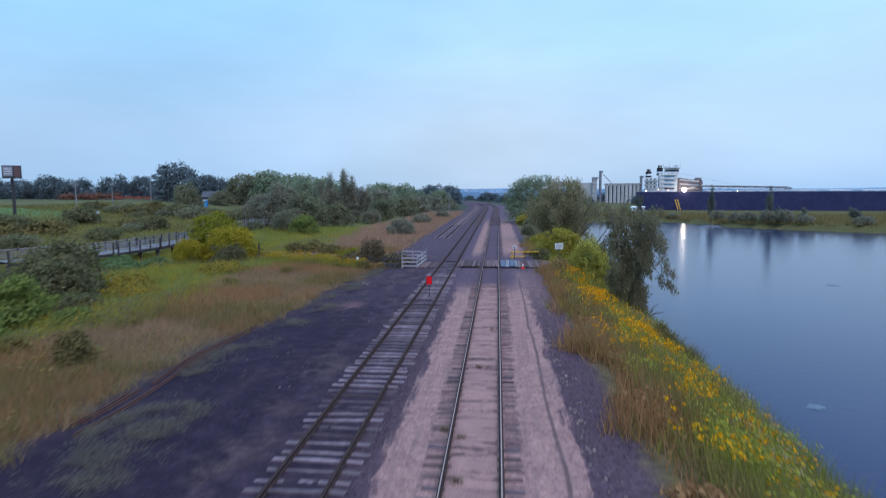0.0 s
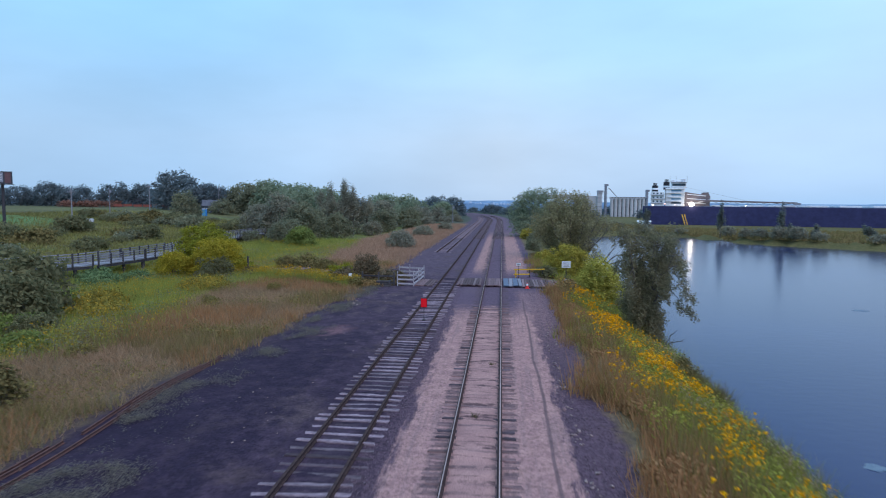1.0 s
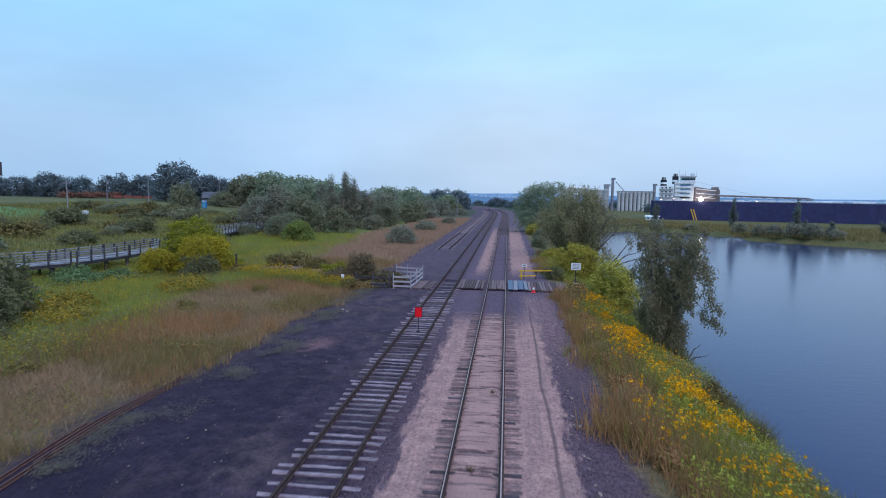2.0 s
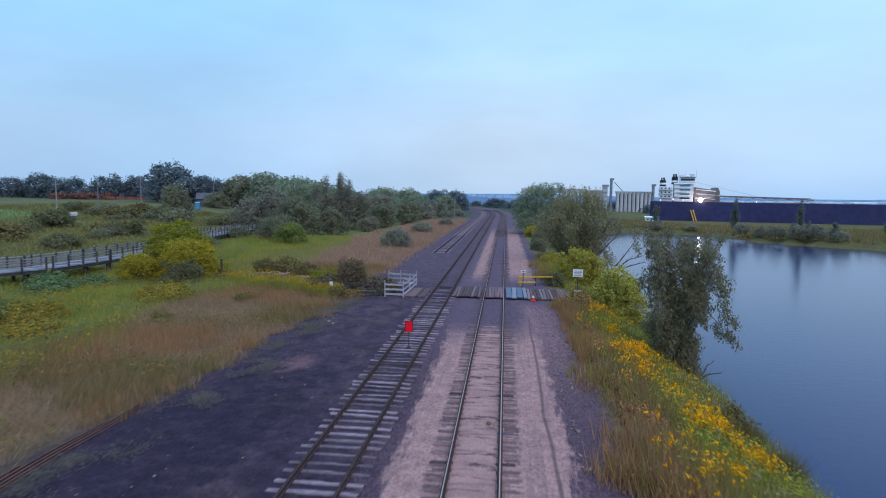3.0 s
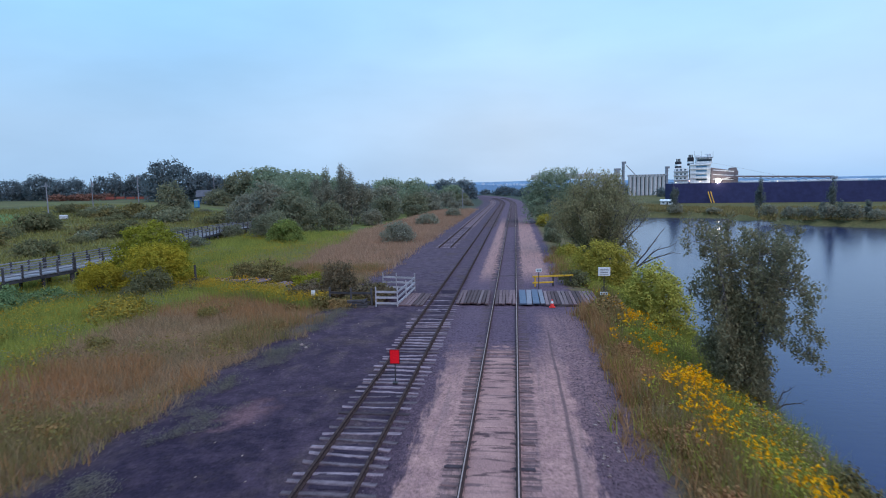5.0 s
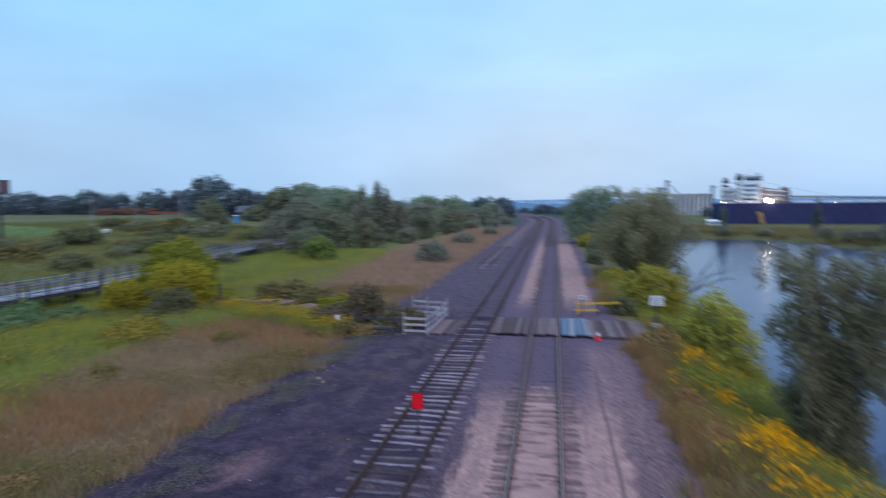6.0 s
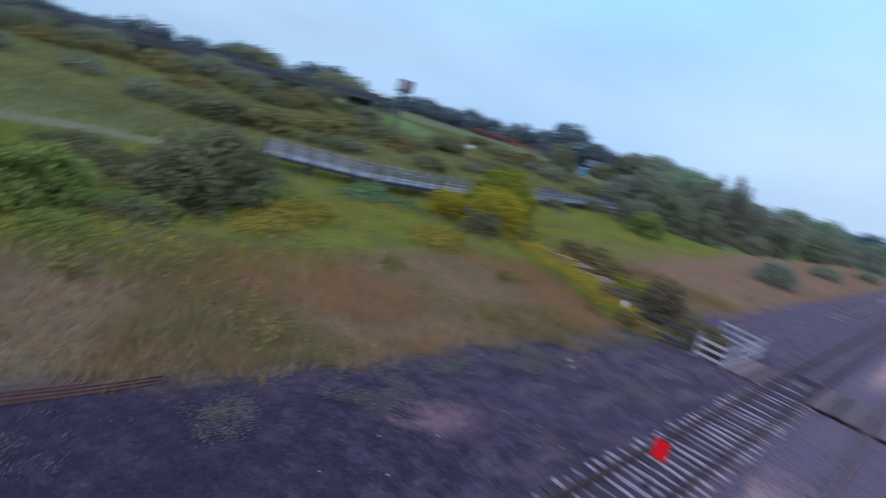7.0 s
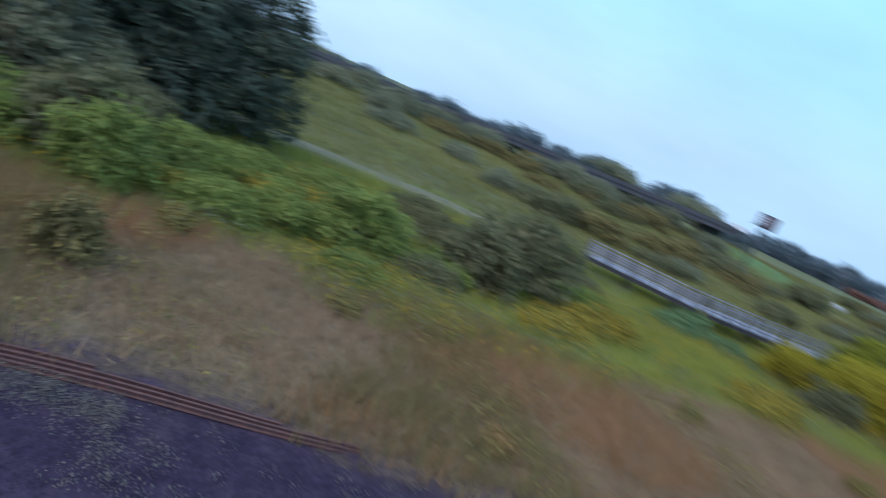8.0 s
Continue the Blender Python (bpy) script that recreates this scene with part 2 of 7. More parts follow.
    slope = n.mix(n.ramp(mound, 0.5, 1.1, 1.0, 0.0), slope, (0.10, 0.155, 0.055))
    earth = n.mix(n.ramp(x, -56.0, -46.0, 1.0, 0.0), earth, slope)
    shore = n.mix(n.ramp(mid, 0.4, 0.6), (0.10, 0.085, 0.04), (0.14, 0.105, 0.055))
    shore = n.mix(n.ramp(y, 90.0, 105.0), shore, n.mix(n.ramp(mid, 0.4, 0.6), (0.092, 0.084, 0.034), (0.12, 0.10, 0.042)))
    earth = n.mix(n.ramp(x, 4.0, 6.0), earth, shore)
    beyond = n.math("MULTIPLY", n.ramp(y, 170.0, 240.0), n.ramp(x, 14.0, 30.0, 1.0, 0.0))
    earth = n.mix(beyond, earth, (0.055, 0.062, 0.045))
    # past the treeline the hazy blue of the bay is mixed into the ground
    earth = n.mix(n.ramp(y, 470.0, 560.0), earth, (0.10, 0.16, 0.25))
    xl = n.math("ADD", xw, n.ramp(y, 13.0, 18.0, 0.9, 0.0))
    left = n.math("MULTIPLY", n.ramp(n.math("ADD", xl, n.math("ADD", n.math("MULTIPLY", streak, 1.2), wob)), -13.6, -11.6, 1.0, 0.0), n.ramp(xl, -12.2, -11.6, 1.0, 0.0))
    right = n.ramp(xw, 4.2, 5.0)
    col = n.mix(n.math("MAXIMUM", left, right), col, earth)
    clods = n.noise(3.2, 7, 0.82, vector=pos)
    rough = n.math("ADD", n.math("ADD", n.math("MULTIPLY", grit, 0.35), n.math("MULTIPLY", fleck, 0.25)), n.math("MULTIPLY", clods, 0.4))
    n.colour(n.tint(col, n.ramp(rough, 0.32, 0.68, 0.52, 1.5)))
    n.bump(n.math("ADD", grit, n.math("MULTIPLY", pebble, 0.25)), 0.3, 0.025)
    return n.mat


def water_material():
    n = Nodes("lake_water", 0.17, 0.0, 0.50)
    n.bsdf.inputs["IOR"].default_value = 1.33
    n.bsdf.inputs["Specular Tint"].default_value = (0.38, 0.58, 0.95, 1.0)
    n.colour(n.mix(n.ramp(n.noise(0.03, 3, 0.6), 0.4, 0.6), (0.0035, 0.0105, 0.062), (0.0045, 0.0135, 0.074)))
    n.bump(n.math("ADD", n.noise(0.9, 3, 0.6, stretch=(1, 2.2, 1)), n.math("MULTIPLY", n.noise(6.0, 2, 0.5), 0.25)), 0.10, 0.1)
    return n.mat


GROUND = ground_material()
WATER = water_material()
RAIL_DARK = plain("rusty_rail_steel", (0.052, 0.034, 0.034), (0.085, 0.055, 0.052), 8, 0.95, 0.0, 0.03, vary=0.1)
# worn head steel, with the sky highlight painted in as a pale tone
RAIL_HIGHLIGHT = plain("worn_head_with_highlight", (0.29, 0.21, 0.20), (0.38, 0.285, 0.27), 10, 0.6, 0.0, 0.03, vary=0.1)
RUST = plain("rusted_scrap_iron", (0.13, 0.06, 0.05), (0.085, 0.045, 0.042), 5, 0.9, 0.0)
TIE_SAND = plain("sand_dusted_tie_wood", (0.20, 0.115, 0.112), (0.115, 0.068, 0.072), 3, 0.95, vary=0.3, stretch=(1, 6, 6))
TIE_GREY = plain("weathered_tie_wood", (0.24, 0.175, 0.20), (0.11, 0.078, 0.094), 3, 0.95, vary=0.4, stretch=(1, 6, 6))
TIE_DARK = plain("creosote_tie_wood", (0.07, 0.047, 0.058), (0.115, 0.08, 0.092), 3, 0.95, vary=0.4, stretch=(1, 6, 6))
BOARD = plain("grey_deck_board", (0.11, 0.066, 0.072), (0.165, 0.103, 0.108), 2.5, 0.9, vary=0.4, stretch=(6, 1, 6))
BOARD_PALE = plain("pale_deck_board", (0.23, 0.155, 0.16), (0.175, 0.12, 0.127), 2.5, 0.9, vary=0.2, stretch=(6, 1, 6))
PLATE_BLUE = plain("blue_painted_steel_plate", (0.105, 0.135, 0.20), (0.14, 0.17, 0.24), 2, 0.7, 0.0, vary=0.15)
PLATE_GREY = plain("grey_steel_plate", (0.17, 0.165, 0.20), (0.22, 0.21, 0.25), 2, 0.65, 0.0, vary=0.2)
WHITEWOOD = plain("weathered_white_timber", (0.43, 0.385, 0.41), (0.28, 0.245, 0.27), 3, 0.85, vary=0.15, stretch=(1, 1, 5))
GREYWOOD = plain("silvered_timber", (0.20, 0.188, 0.21), (0.26, 0.245, 0.27), 3, 0.9, vary=0.2)
DARKWOOD = plain("dark_timber", (0.05, 0.045, 0.05), (0.08, 0.07, 0.075), 3, 0.9, vary=0.2)
RED = plain("red_enamel", (0.90, 0.010, 0.02), (0.82, 0.010, 0.02), 4, 0.45, vary=0.0, bump=0.05)
REDDARK = plain("dark_red_edge", (0.22, 0.005, 0.01), (0.16, 0.005, 0.01), 4, 0.5, bump=0.05)
STEEL_DARK = plain("dark_steel_post", (0.05, 0.045, 0.05), (0.08, 0.07, 0.075), 8, 0.6, 0.4)
WHITE = plain("white_sign_enamel", (0.72, 0.72, 0.74), (0.62, 0.62, 0.66), 3, 0.5, bump=0.05)
INK = plain("dark_lettering", (0.05, 0.05, 0.06), (0.07, 0.07, 0.08), 5, 0.7, bump=0.05)
YELLOW = plain("yellow_paint", (0.62, 0.36, 0.03), (0.52, 0.30, 0.04), 4, 0.6, vary=0.1)
ORANGE = plain("orange_cone_plastic", (0.78, 0.05, 0.045), (0.68, 0.04, 0.04), 6, 0.5, bump=0.05)
BARK = plain("grey_bark", (0.10, 0.085, 0.08), (0.15, 0.13, 0.125), 4, 0.95, stretch=(4, 4, 1), bump=0.6)
DEADWOOD = plain("bare_dead_wood", (0.07, 0.058, 0.056), (0.11, 0.095, 0.09), 4, 0.95)
HULL = plain("dark_hull_paint", (0.030, 0.031, 0.092), (0.039, 0.039, 0.108), 0.05, 0.6, bump=0.05)
SHIPWHITE = plain("ship_white_paint", (0.80, 0.81, 0.83), (0.70, 0.71, 0.74), 0.2, 0.6, bump=0.05, vary=0.05)
SHIPGREY = plain("ship_grey_steel", (0.20, 0.21, 0.25), (0.28, 0.28, 0.32), 0.3, 0.7, bump=0.05)
BOOMGREY = plain("brown_grey_steel", (0.16, 0.13, 0.14), (0.22, 0.18, 0.19), 0.4, 0.7, bump=0.05)
SHIPBLACK = plain("black_funnel_paint", (0.02, 0.02, 0.025), (0.03, 0.03, 0.04), 0.5, 0.6, bump=0.05)
GLASSDARK = plain("dark_window_glass", (0.03, 0.05, 0.07), (0.05, 0.08, 0.11), 1, 0.15, bump=0.0)
TEAL = plain("teal_paint", (0.07, 0.24, 0.36), (0.09, 0.28, 0.42), 1, 0.6, bump=0.05)
CONCRETE = plain("pale_concrete", (0.50, 0.49, 0.50), (0.42, 0.41, 0.43), 0.25, 0.9, vary=0.1)
# concrete with shade in its colour, for the silo gaps and the overpass
CONCRETE_DARK = plain("shade_toned_concrete", (0.065, 0.065, 0.072), (0.085, 0.084, 0.09), 0.3, 0.9)
ROAD = plain("grey_trail_gravel", (0.135, 0.12, 0.078), (0.17, 0.15, 0.10), 0.8, 1.0, spec=0.02)
ROOF = plain("grey_shingle_roof", (0.08, 0.08, 0.10), (0.11, 0.11, 0.13), 1, 0.9)
SIDING = plain("blue_grey_siding", (0.07, 0.085, 0.11), (0.09, 0.105, 0.135), 1, 0.85)
BLUEPLASTIC = plain("blue_plastic", (0.03, 0.22, 0.60), (0.03, 0.19, 0.52), 2, 0.5, bump=0.05)
ORANGENET = plain("orange_safety_fence", (0.27, 0.075, 0.055), (0.21, 0.07, 0.055), 2, 0.8)
CARDARK = plain("dark_car_paint", (0.03, 0.032, 0.04), (0.05, 0.05, 0.06), 2, 0.3, 0.2, bump=0.0)
CARPINK = plain("poster_red", (0.13, 0.07, 0.075), (0.17, 0.09, 0.095), 1, 0.7, bump=0.05)
STONEPALE = plain("pale_limestone", (0.36, 0.25, 0.235), (0.27, 0.19, 0.18), 5, 0.9, vary=0.2)
STONEGREY = plain("grey_lilac_stone", (0.17, 0.12, 0.14), (0.12, 0.08, 0.098), 9, 0.95)
STONEDARK = plain("dark_cinder_stone", (0.045, 0.03, 0.04), (0.07, 0.048, 0.06), 9, 0.95)
SHIPBLUE = plain("blue_grey_window_band", (0.10, 0.22, 0.36), (0.14, 0.28, 0.42), 1, 0.3, bump=0.0)
ALGAE = plain("pale_algae", (0.16, 0.20, 0.24), (0.10, 0.14, 0.19), 6, 0.7)
# the haze before the far hills is mixed into their base colour
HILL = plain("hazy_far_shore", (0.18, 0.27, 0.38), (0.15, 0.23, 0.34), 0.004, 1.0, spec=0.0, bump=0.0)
# far town walls, paled in colour for the haze in front of them
CITY = plain("haze_paled_buildings", (0.50, 0.56, 0.64), (0.42, 0.48, 0.58), 0.02, 1.0, spec=0.0, bump=0.0)

DRYGRASS = leafy("dry_brown_grass", (0.362, 0.225, 0.137), (0.288, 0.193, 0.11), (0.429, 0.278, 0.164), 0.35, 0.25)
RUSTGRASS = leafy("rusty_red_weeds", (0.391, 0.189, 0.088), (0.322, 0.173, 0.0792), (0.448, 0.263, 0.127), 0.5, 0.25)
GREENGRASS = leafy("meadow_grass", (0.309, 0.313, 0.0698), (0.206, 0.229, 0.0641), (0.433, 0.385, 0.0815), 0.3, 0.3)
OLIVEGRASS = leafy("olive_grass", (0.208, 0.173, 0.0675), (0.252, 0.173, 0.0821), (0.306, 0.227, 0.0868), 0.4, 0.3)
SLOPEGRASS = leafy("slope_grass_blades", (0.231, 0.207, 0.0707), (0.175, 0.164, 0.057), (0.323, 0.27, 0.0912), 0.05, 0.25)
LEAF_BROWN = leafy("brown_brush_twigs", (0.224, 0.102, 0.0742), (0.179, 0.0885, 0.0693), (0.281, 0.149, 0.0989), 0.5, 0.2)
BANKGRASS = leafy("bank_grass", (0.30, 0.285, 0.052), (0.225, 0.235, 0.05), (0.43, 0.345, 0.088), 0.6, 0.3)
PALEWEED = leafy("pale_seed_heads", (0.37, 0.27, 0.158), (0.314, 0.223, 0.139), (0.448, 0.335, 0.217), 0.8, 0.2)
GREYWEED = leafy("grey_green_weeds", (0.209, 0.179, 0.144), (0.174, 0.15, 0.124), (0.279, 0.234, 0.179), 0.8, 0.4)
FLOWER = leafy("yellow_flower_heads", (0.80, 0.37, 0.008), (0.74, 0.30, 0.007), (0.82, 0.46, 0.012), 0.8, 0.2)
GOLDENROD = leafy("goldenrod_heads", (0.469, 0.279, 0.0291), (0.373, 0.251, 0.034), (0.576, 0.307, 0.0291), 0.5, 0.3)
LEAF_YELLOW = leafy("yellow_green_leaves", (0.388, 0.303, 0.0333), (0.289, 0.235, 0.031), (0.49, 0.365, 0.0443), 0.6, 0.35)
LEAF_GOLDGREEN = leafy("olive_gold_leaves", (0.25, 0.235, 0.028), (0.19, 0.185, 0.026), (0.31, 0.285, 0.035), 0.6, 0.35)
LEAF_LIME = leafy("lime_green_leaves", (0.383, 0.31, 0.0549), (0.289, 0.247, 0.0487), (0.502, 0.388, 0.0793), 0.6, 0.35)
LEAF_PALELIME = leafy("pale_lime_leaves", (0.401, 0.353, 0.07), (0.307, 0.28, 0.06), (0.507, 0.437, 0.1), 0.6, 0.35)
LEAF_WILLOW = leafy("grey_willow_leaves", (0.245, 0.211, 0.121), (0.188, 0.169, 0.102), (0.329, 0.275, 0.163), 0.5, 0.45)
LEAF_PALE = leafy("pale_willow_leaves", (0.299, 0.256, 0.136), (0.235, 0.209, 0.114), (0.394, 0.326, 0.179), 0.4, 0.45)
LEAF_DARK = leafy("dark_green_leaves", (0.27, 0.296, 0.191), (0.211, 0.249, 0.169), (0.354, 0.377, 0.234), 0.3, 0.5)
# leaves of distant trees, with the blue of the haze put into their colour
LEAF_FAR = leafy("haze_tinted_far_leaves", (0.15, 0.177, 0.186), (0.125, 0.15, 0.169), (0.199, 0.22, 0.21), 0.08, 0.5)
LEAF_MID = leafy("mid_green_leaves", (0.24, 0.23, 0.141), (0.186, 0.185, 0.123), (0.324, 0.291, 0.171), 0.15, 0.5)
LEAF_GREY = leafy("grey_shrub_leaves", (0.181, 0.167, 0.0846), (0.147, 0.137, 0.0726), (0.251, 0.221, 0.111), 0.4, 0.45)
BANKLEAF = leafy("leafy_bank_weeds", (0.36, 0.345, 0.055), (0.25, 0.27, 0.055), (0.5, 0.43, 0.082), 0.7, 0.3)
BROWNWEED = leafy("brown_bank_weeds", (0.282, 0.16, 0.0682), (0.21, 0.138, 0.0594), (0.396, 0.237, 0.099), 0.6, 0.2)
OLIVEWEED = leafy("olive_field_weeds", (0.224, 0.177, 0.0594), (0.19, 0.158, 0.0643), (0.36, 0.223, 0.0594), 0.6, 0.25)
PINKGRASS = leafy("reddish_dry_grass", (0.408, 0.242, 0.165), (0.355, 0.214, 0.139), (0.466, 0.285, 0.196), 0.3, 0.25)


def drift_material(name, a, b, stain, gap_shade):
    """Blown sand or cinders lying between the rails, streaked, stained and shade-lined along the ties."""
    n = Nodes(name, 1.0, 0.0, 0.05)
    pos = n.xyz()[0]
    col = n.mix(n.ramp(n.noise(0.8, 4, 0.6, vector=pos), 0.35, 0.65), a, b)
    col = n.mix(n.ramp(n.noise(1.0, 3, 0.6, vector=pos, stretch=(0.5, 3.5, 1.0)), 0.52, 0.68, 0.0, 0.75), col, stain)
    fleck = n.noise(24.0, 2, 0.7, vector=pos)
    # gaps at the tie edges: their thin shade is drawn as dark lines
    edge = n.math("ABSOLUTE", n.math("SUBTRACT", n.noise(0.85, 2, 0.4, vector=pos, stretch=(0.12, 1.6, 1.0)), 0.5))
    broken = n.ramp(n.noise(1.4, 3, 0.6, vector=pos, stretch=(1.0, 1.6, 1.0)), 0.4, 0.58)
    col = n.mix(n.math("MULTIPLY", n.ramp(edge, 0.006, 0.022, 0.9, 0.0), broken), col, gap_shade)
    n.colour(n.tint(col, n.ramp(fleck, 0.3, 0.7, 0.78, 1.22)))
    n.bump(fleck, 0.4, 0.02)
    return n.mat


DRIFT_SAND = drift_material("drifted_sand", (0.40, 0.222, 0.198), (0.31, 0.17, 0.158), (0.18, 0.105, 0.105), (0.075, 0.045, 0.05))
DRIFT_CINDER = drift_material("drifted_cinders", (0.034, 0.023, 0.038), (0.055, 0.038, 0.054), (0.085, 0.06, 0.07), (0.02, 0.014, 0.022))
LEAF_OLIVE = leafy("olive_brush_leaves", (0.19, 0.149, 0.0594), (0.146, 0.115, 0.0495), (0.291, 0.205, 0.0742), 0.5, 0.25)
LEAF_MEADOW = leafy("fresh_green_leaves", (0.223, 0.258, 0.0699), (0.177, 0.208, 0.0636), (0.308, 0.312, 0.0826), 0.4, 0.45)
LEAF_DEEP = leafy("deep_shade_green_leaves", (0.0689, 0.0832, 0.0589), (0.0569, 0.0686, 0.052), (0.0926, 0.106, 0.0633), 0.3, 0.2)
LEAF_SCRUB = leafy("brown_green_scrub_leaves", (0.161, 0.116, 0.0712), (0.121, 0.095, 0.0594), (0.228, 0.162, 0.0948), 0.5, 0.2)
LEAF_WOOD = leafy("grey_green_wood_leaves", (0.291, 0.266, 0.192), (0.23, 0.218, 0.169), (0.392, 0.336, 0.231), 0.12, 0.5)
GOLDDRIFT = leafy("goldenrod_leaves_and_bloom", (0.213, 0.186, 0.0485), (0.288, 0.219, 0.0436), (0.555, 0.307, 0.0291), 0.9, 0.3)
BROWNGRASS = leafy("dark_brown_grass", (0.344, 0.183, 0.088), (0.272, 0.156, 0.0704), (0.444, 0.237, 0.118), 0.6, 0.2)
# lighter, bluer leaves: haze over the far shore put into the colour
LEAF_HAZE = leafy("haze_paled_shore_leaves", (0.155, 0.165, 0.14), (0.13, 0.14, 0.125), (0.185, 0.19, 0.155), 0.3, 0.35)
LEAF_TEAL = leafy("blue_green_reeds", (0.142, 0.2, 0.0867), (0.113, 0.169, 0.0765), (0.185, 0.237, 0.102), 0.4, 0.25)


# ---- building helpers ----
def thing(name, label, category, place=(0, 0, 0), turn=0.0, group="", kind=""):
    ob = new(name)
    ob.empty_display_size = 0.2
    ob.matrix_basis = pose(*place, 0, 0, turn)
    return tagged(ob, label, category, group, kind)


def part(name, bm, material, parent, label=""):
    me = bpy.data.meshes.new(name)
    bm.to_mesh(me)
    bm.free()
    me.materials.append(material)
    ob = new(name, me)
    ob.parent = parent
    return tagged(ob, label)


def box(bm, c, s, turn=0.0, bevel=0.0, tilt=0.0):
    m = pose(c[0], c[1], c[2], tilt, 0, turn) @ Matrix.Diagonal((s[0], s[1], s[2], 1))
    made = bmesh.ops.create_cube(bm, size=1.0, matrix=m)["verts"]
    if bevel:
        edges = list({e for v in made for e in v.link_edges})
        bmesh.ops.bevel(bm, geom=edges, offset=bevel, segments=1, affect="EDGES", profile=0.5)
    return bm


def beam(bm, a, b, w, h):
    """A square bar from a to b."""
    a, b = Vector(a), Vector(b)
    d = b - a
    m = Matrix.Translation((a + b) / 2) @ d.to_track_quat("Y", "Z").to_matrix().to_4x4() @ Matrix.Diagonal((w, d.length, h, 1))
    bmesh.ops.create_cube(bm, size=1.0, matrix=m)
    return bm


def tube(bm, pts, radii, sides=7):
    """A tapered, bent round limb."""
    rings = []
    for i, (p, r) in enumerate(zip(pts, radii)):
        p = Vector(p)
        d = Vector(pts[min(i + 1, len(pts) - 1)]) - Vector(pts[max(i - 1, 0)])
        q = d.to_track_quat("Z", "X")
        rings.append([bm.verts.new(p + q @ Vector((r * math.cos(a), r * math.sin(a), 0)))
                      for a in (2 * math.pi * k / sides for k in range(sides))])
    for a, b in zip(rings, rings[1:]):
        for k in range(sides):
            bm.faces.new((a[k], a[(k + 1) % sides], b[(k + 1) % sides], b[k]))
    bm.faces.new(rings[0][::-1])
    bm.faces.new(rings[-1])
    return bm


def round_post(bm, x, y, z0, z1, r, sides=8):
    return tube(bm, [(x, y, z0), (x, y, z1)], [r, r], sides)


def faces_mesh(name, corners, material):
    """Many loose triangles or quads at once: corners is an array of faces x corners x 3."""
    n, k, _ = corners.shape
    me = bpy.data.meshes.new(name)
    me.vertices.add(n * k)
    me.vertices.foreach_set("co", np.ascontiguousarray(corners, dtype=np.float32).ravel())
    me.loops.add(n * k)
    me.loops.foreach_set("vertex_index", np.arange(n * k, dtype=np.int32))
    me.polygons.add(n)
    me.polygons.foreach_set("loop_start", np.arange(0, n * k, k, dtype=np.int32))
    me.update(calc_edges=True)
    me.materials.append(material)
    return me


def smooth(v, lo, hi):
    t = np.clip((np.asarray(v, dtype=float) - lo) / (hi - lo), 0, 1)
    return t * t * (3 - 2 * t)


# ---- the lie of the land ----
WATER_Z = -2.2


def shore_y(x):
    """The far side of the lake: how far ahead its water reaches at x."""
    return np.interp(x, [8, 26, 36, 44, 52, 58, 60, 65, 71, 78, 110, 200, 600], [152, 160, 171, 168, 163, 148, 138, 131, 126, 119, 112, 108, 100])


def bank_x(y):
    """The near side of the lake, along the track."""
    return np.interp(y, [-60, 0, 20, 32, 50, 80, 120, 150], [12.4, 12.1, 11.8, 12.2, 12.8, 13.8, 15.0, 16.0])


def land(x, y):
    """Height of the ground."""
    x, y = np.asarray(x, dtype=float), np.asarray(y, dtype=float)
    bumps = 0.10 * np.sin(x * 0.7 + 1.3 * np.sin(y * 0.21)) * np.sin(y * 0.53 + x * 0.11)
    z = -0.02 + np.zeros_like(x + y)
    field = smooth(-x, 10.0, 13.0)
    z = z - 0.18 * field + bumps * field
    z = z - 0.55 * smooth(-x, 21, 28) * smooth(-x, 62, 50)
    ditch = np.exp(-((y - 62) / 5.0) ** 2) * smooth(-x, 30, 36) * smooth(-x, 52, 46)
    z = z - 1.0 * ditch
    creek = np.exp(-((y - 43.6) / 1.3) ** 2) * smooth(-x, 7.2, 8.2) * smooth(-x, 15, 11)
    z = z - 0.9 * creek
    hill = smooth(-x, 48, 150) * smooth(y, -200, 10)
    z = z + (3.3 + 1.2 * smooth(y, 30, 90) + 0.9 * smooth(y, 110, 180)) * hill + 0.5 * np.sin(x * 0.05) * np.sin(y * 0.043) * smooth(-x, 60, 120)
    z = z + 1.2 * np.exp(-(((x + 112) / 22) ** 2 + ((y - 112) / 14) ** 2))
    b = bank_x(np.clip(y, -60, 150))
    in_lake = smooth(x, 4.6, 1.0 * b + 0.8) * smooth(shore_y(x) + 4 - y, 0, 8)
    z = z * (1 - in_lake) + (-2.9) * in_lake
    far_right = smooth(x, 10, 40) * smooth(y - shore_y(x), 0, 10)
    z = z - 2.0 * far_right
    return z


def grid_line(spans):
    out = []
    for a, b, step in spans:
        out += list(np.arange(a, b, step))
    return np.array(out + [spans[-1][1]])


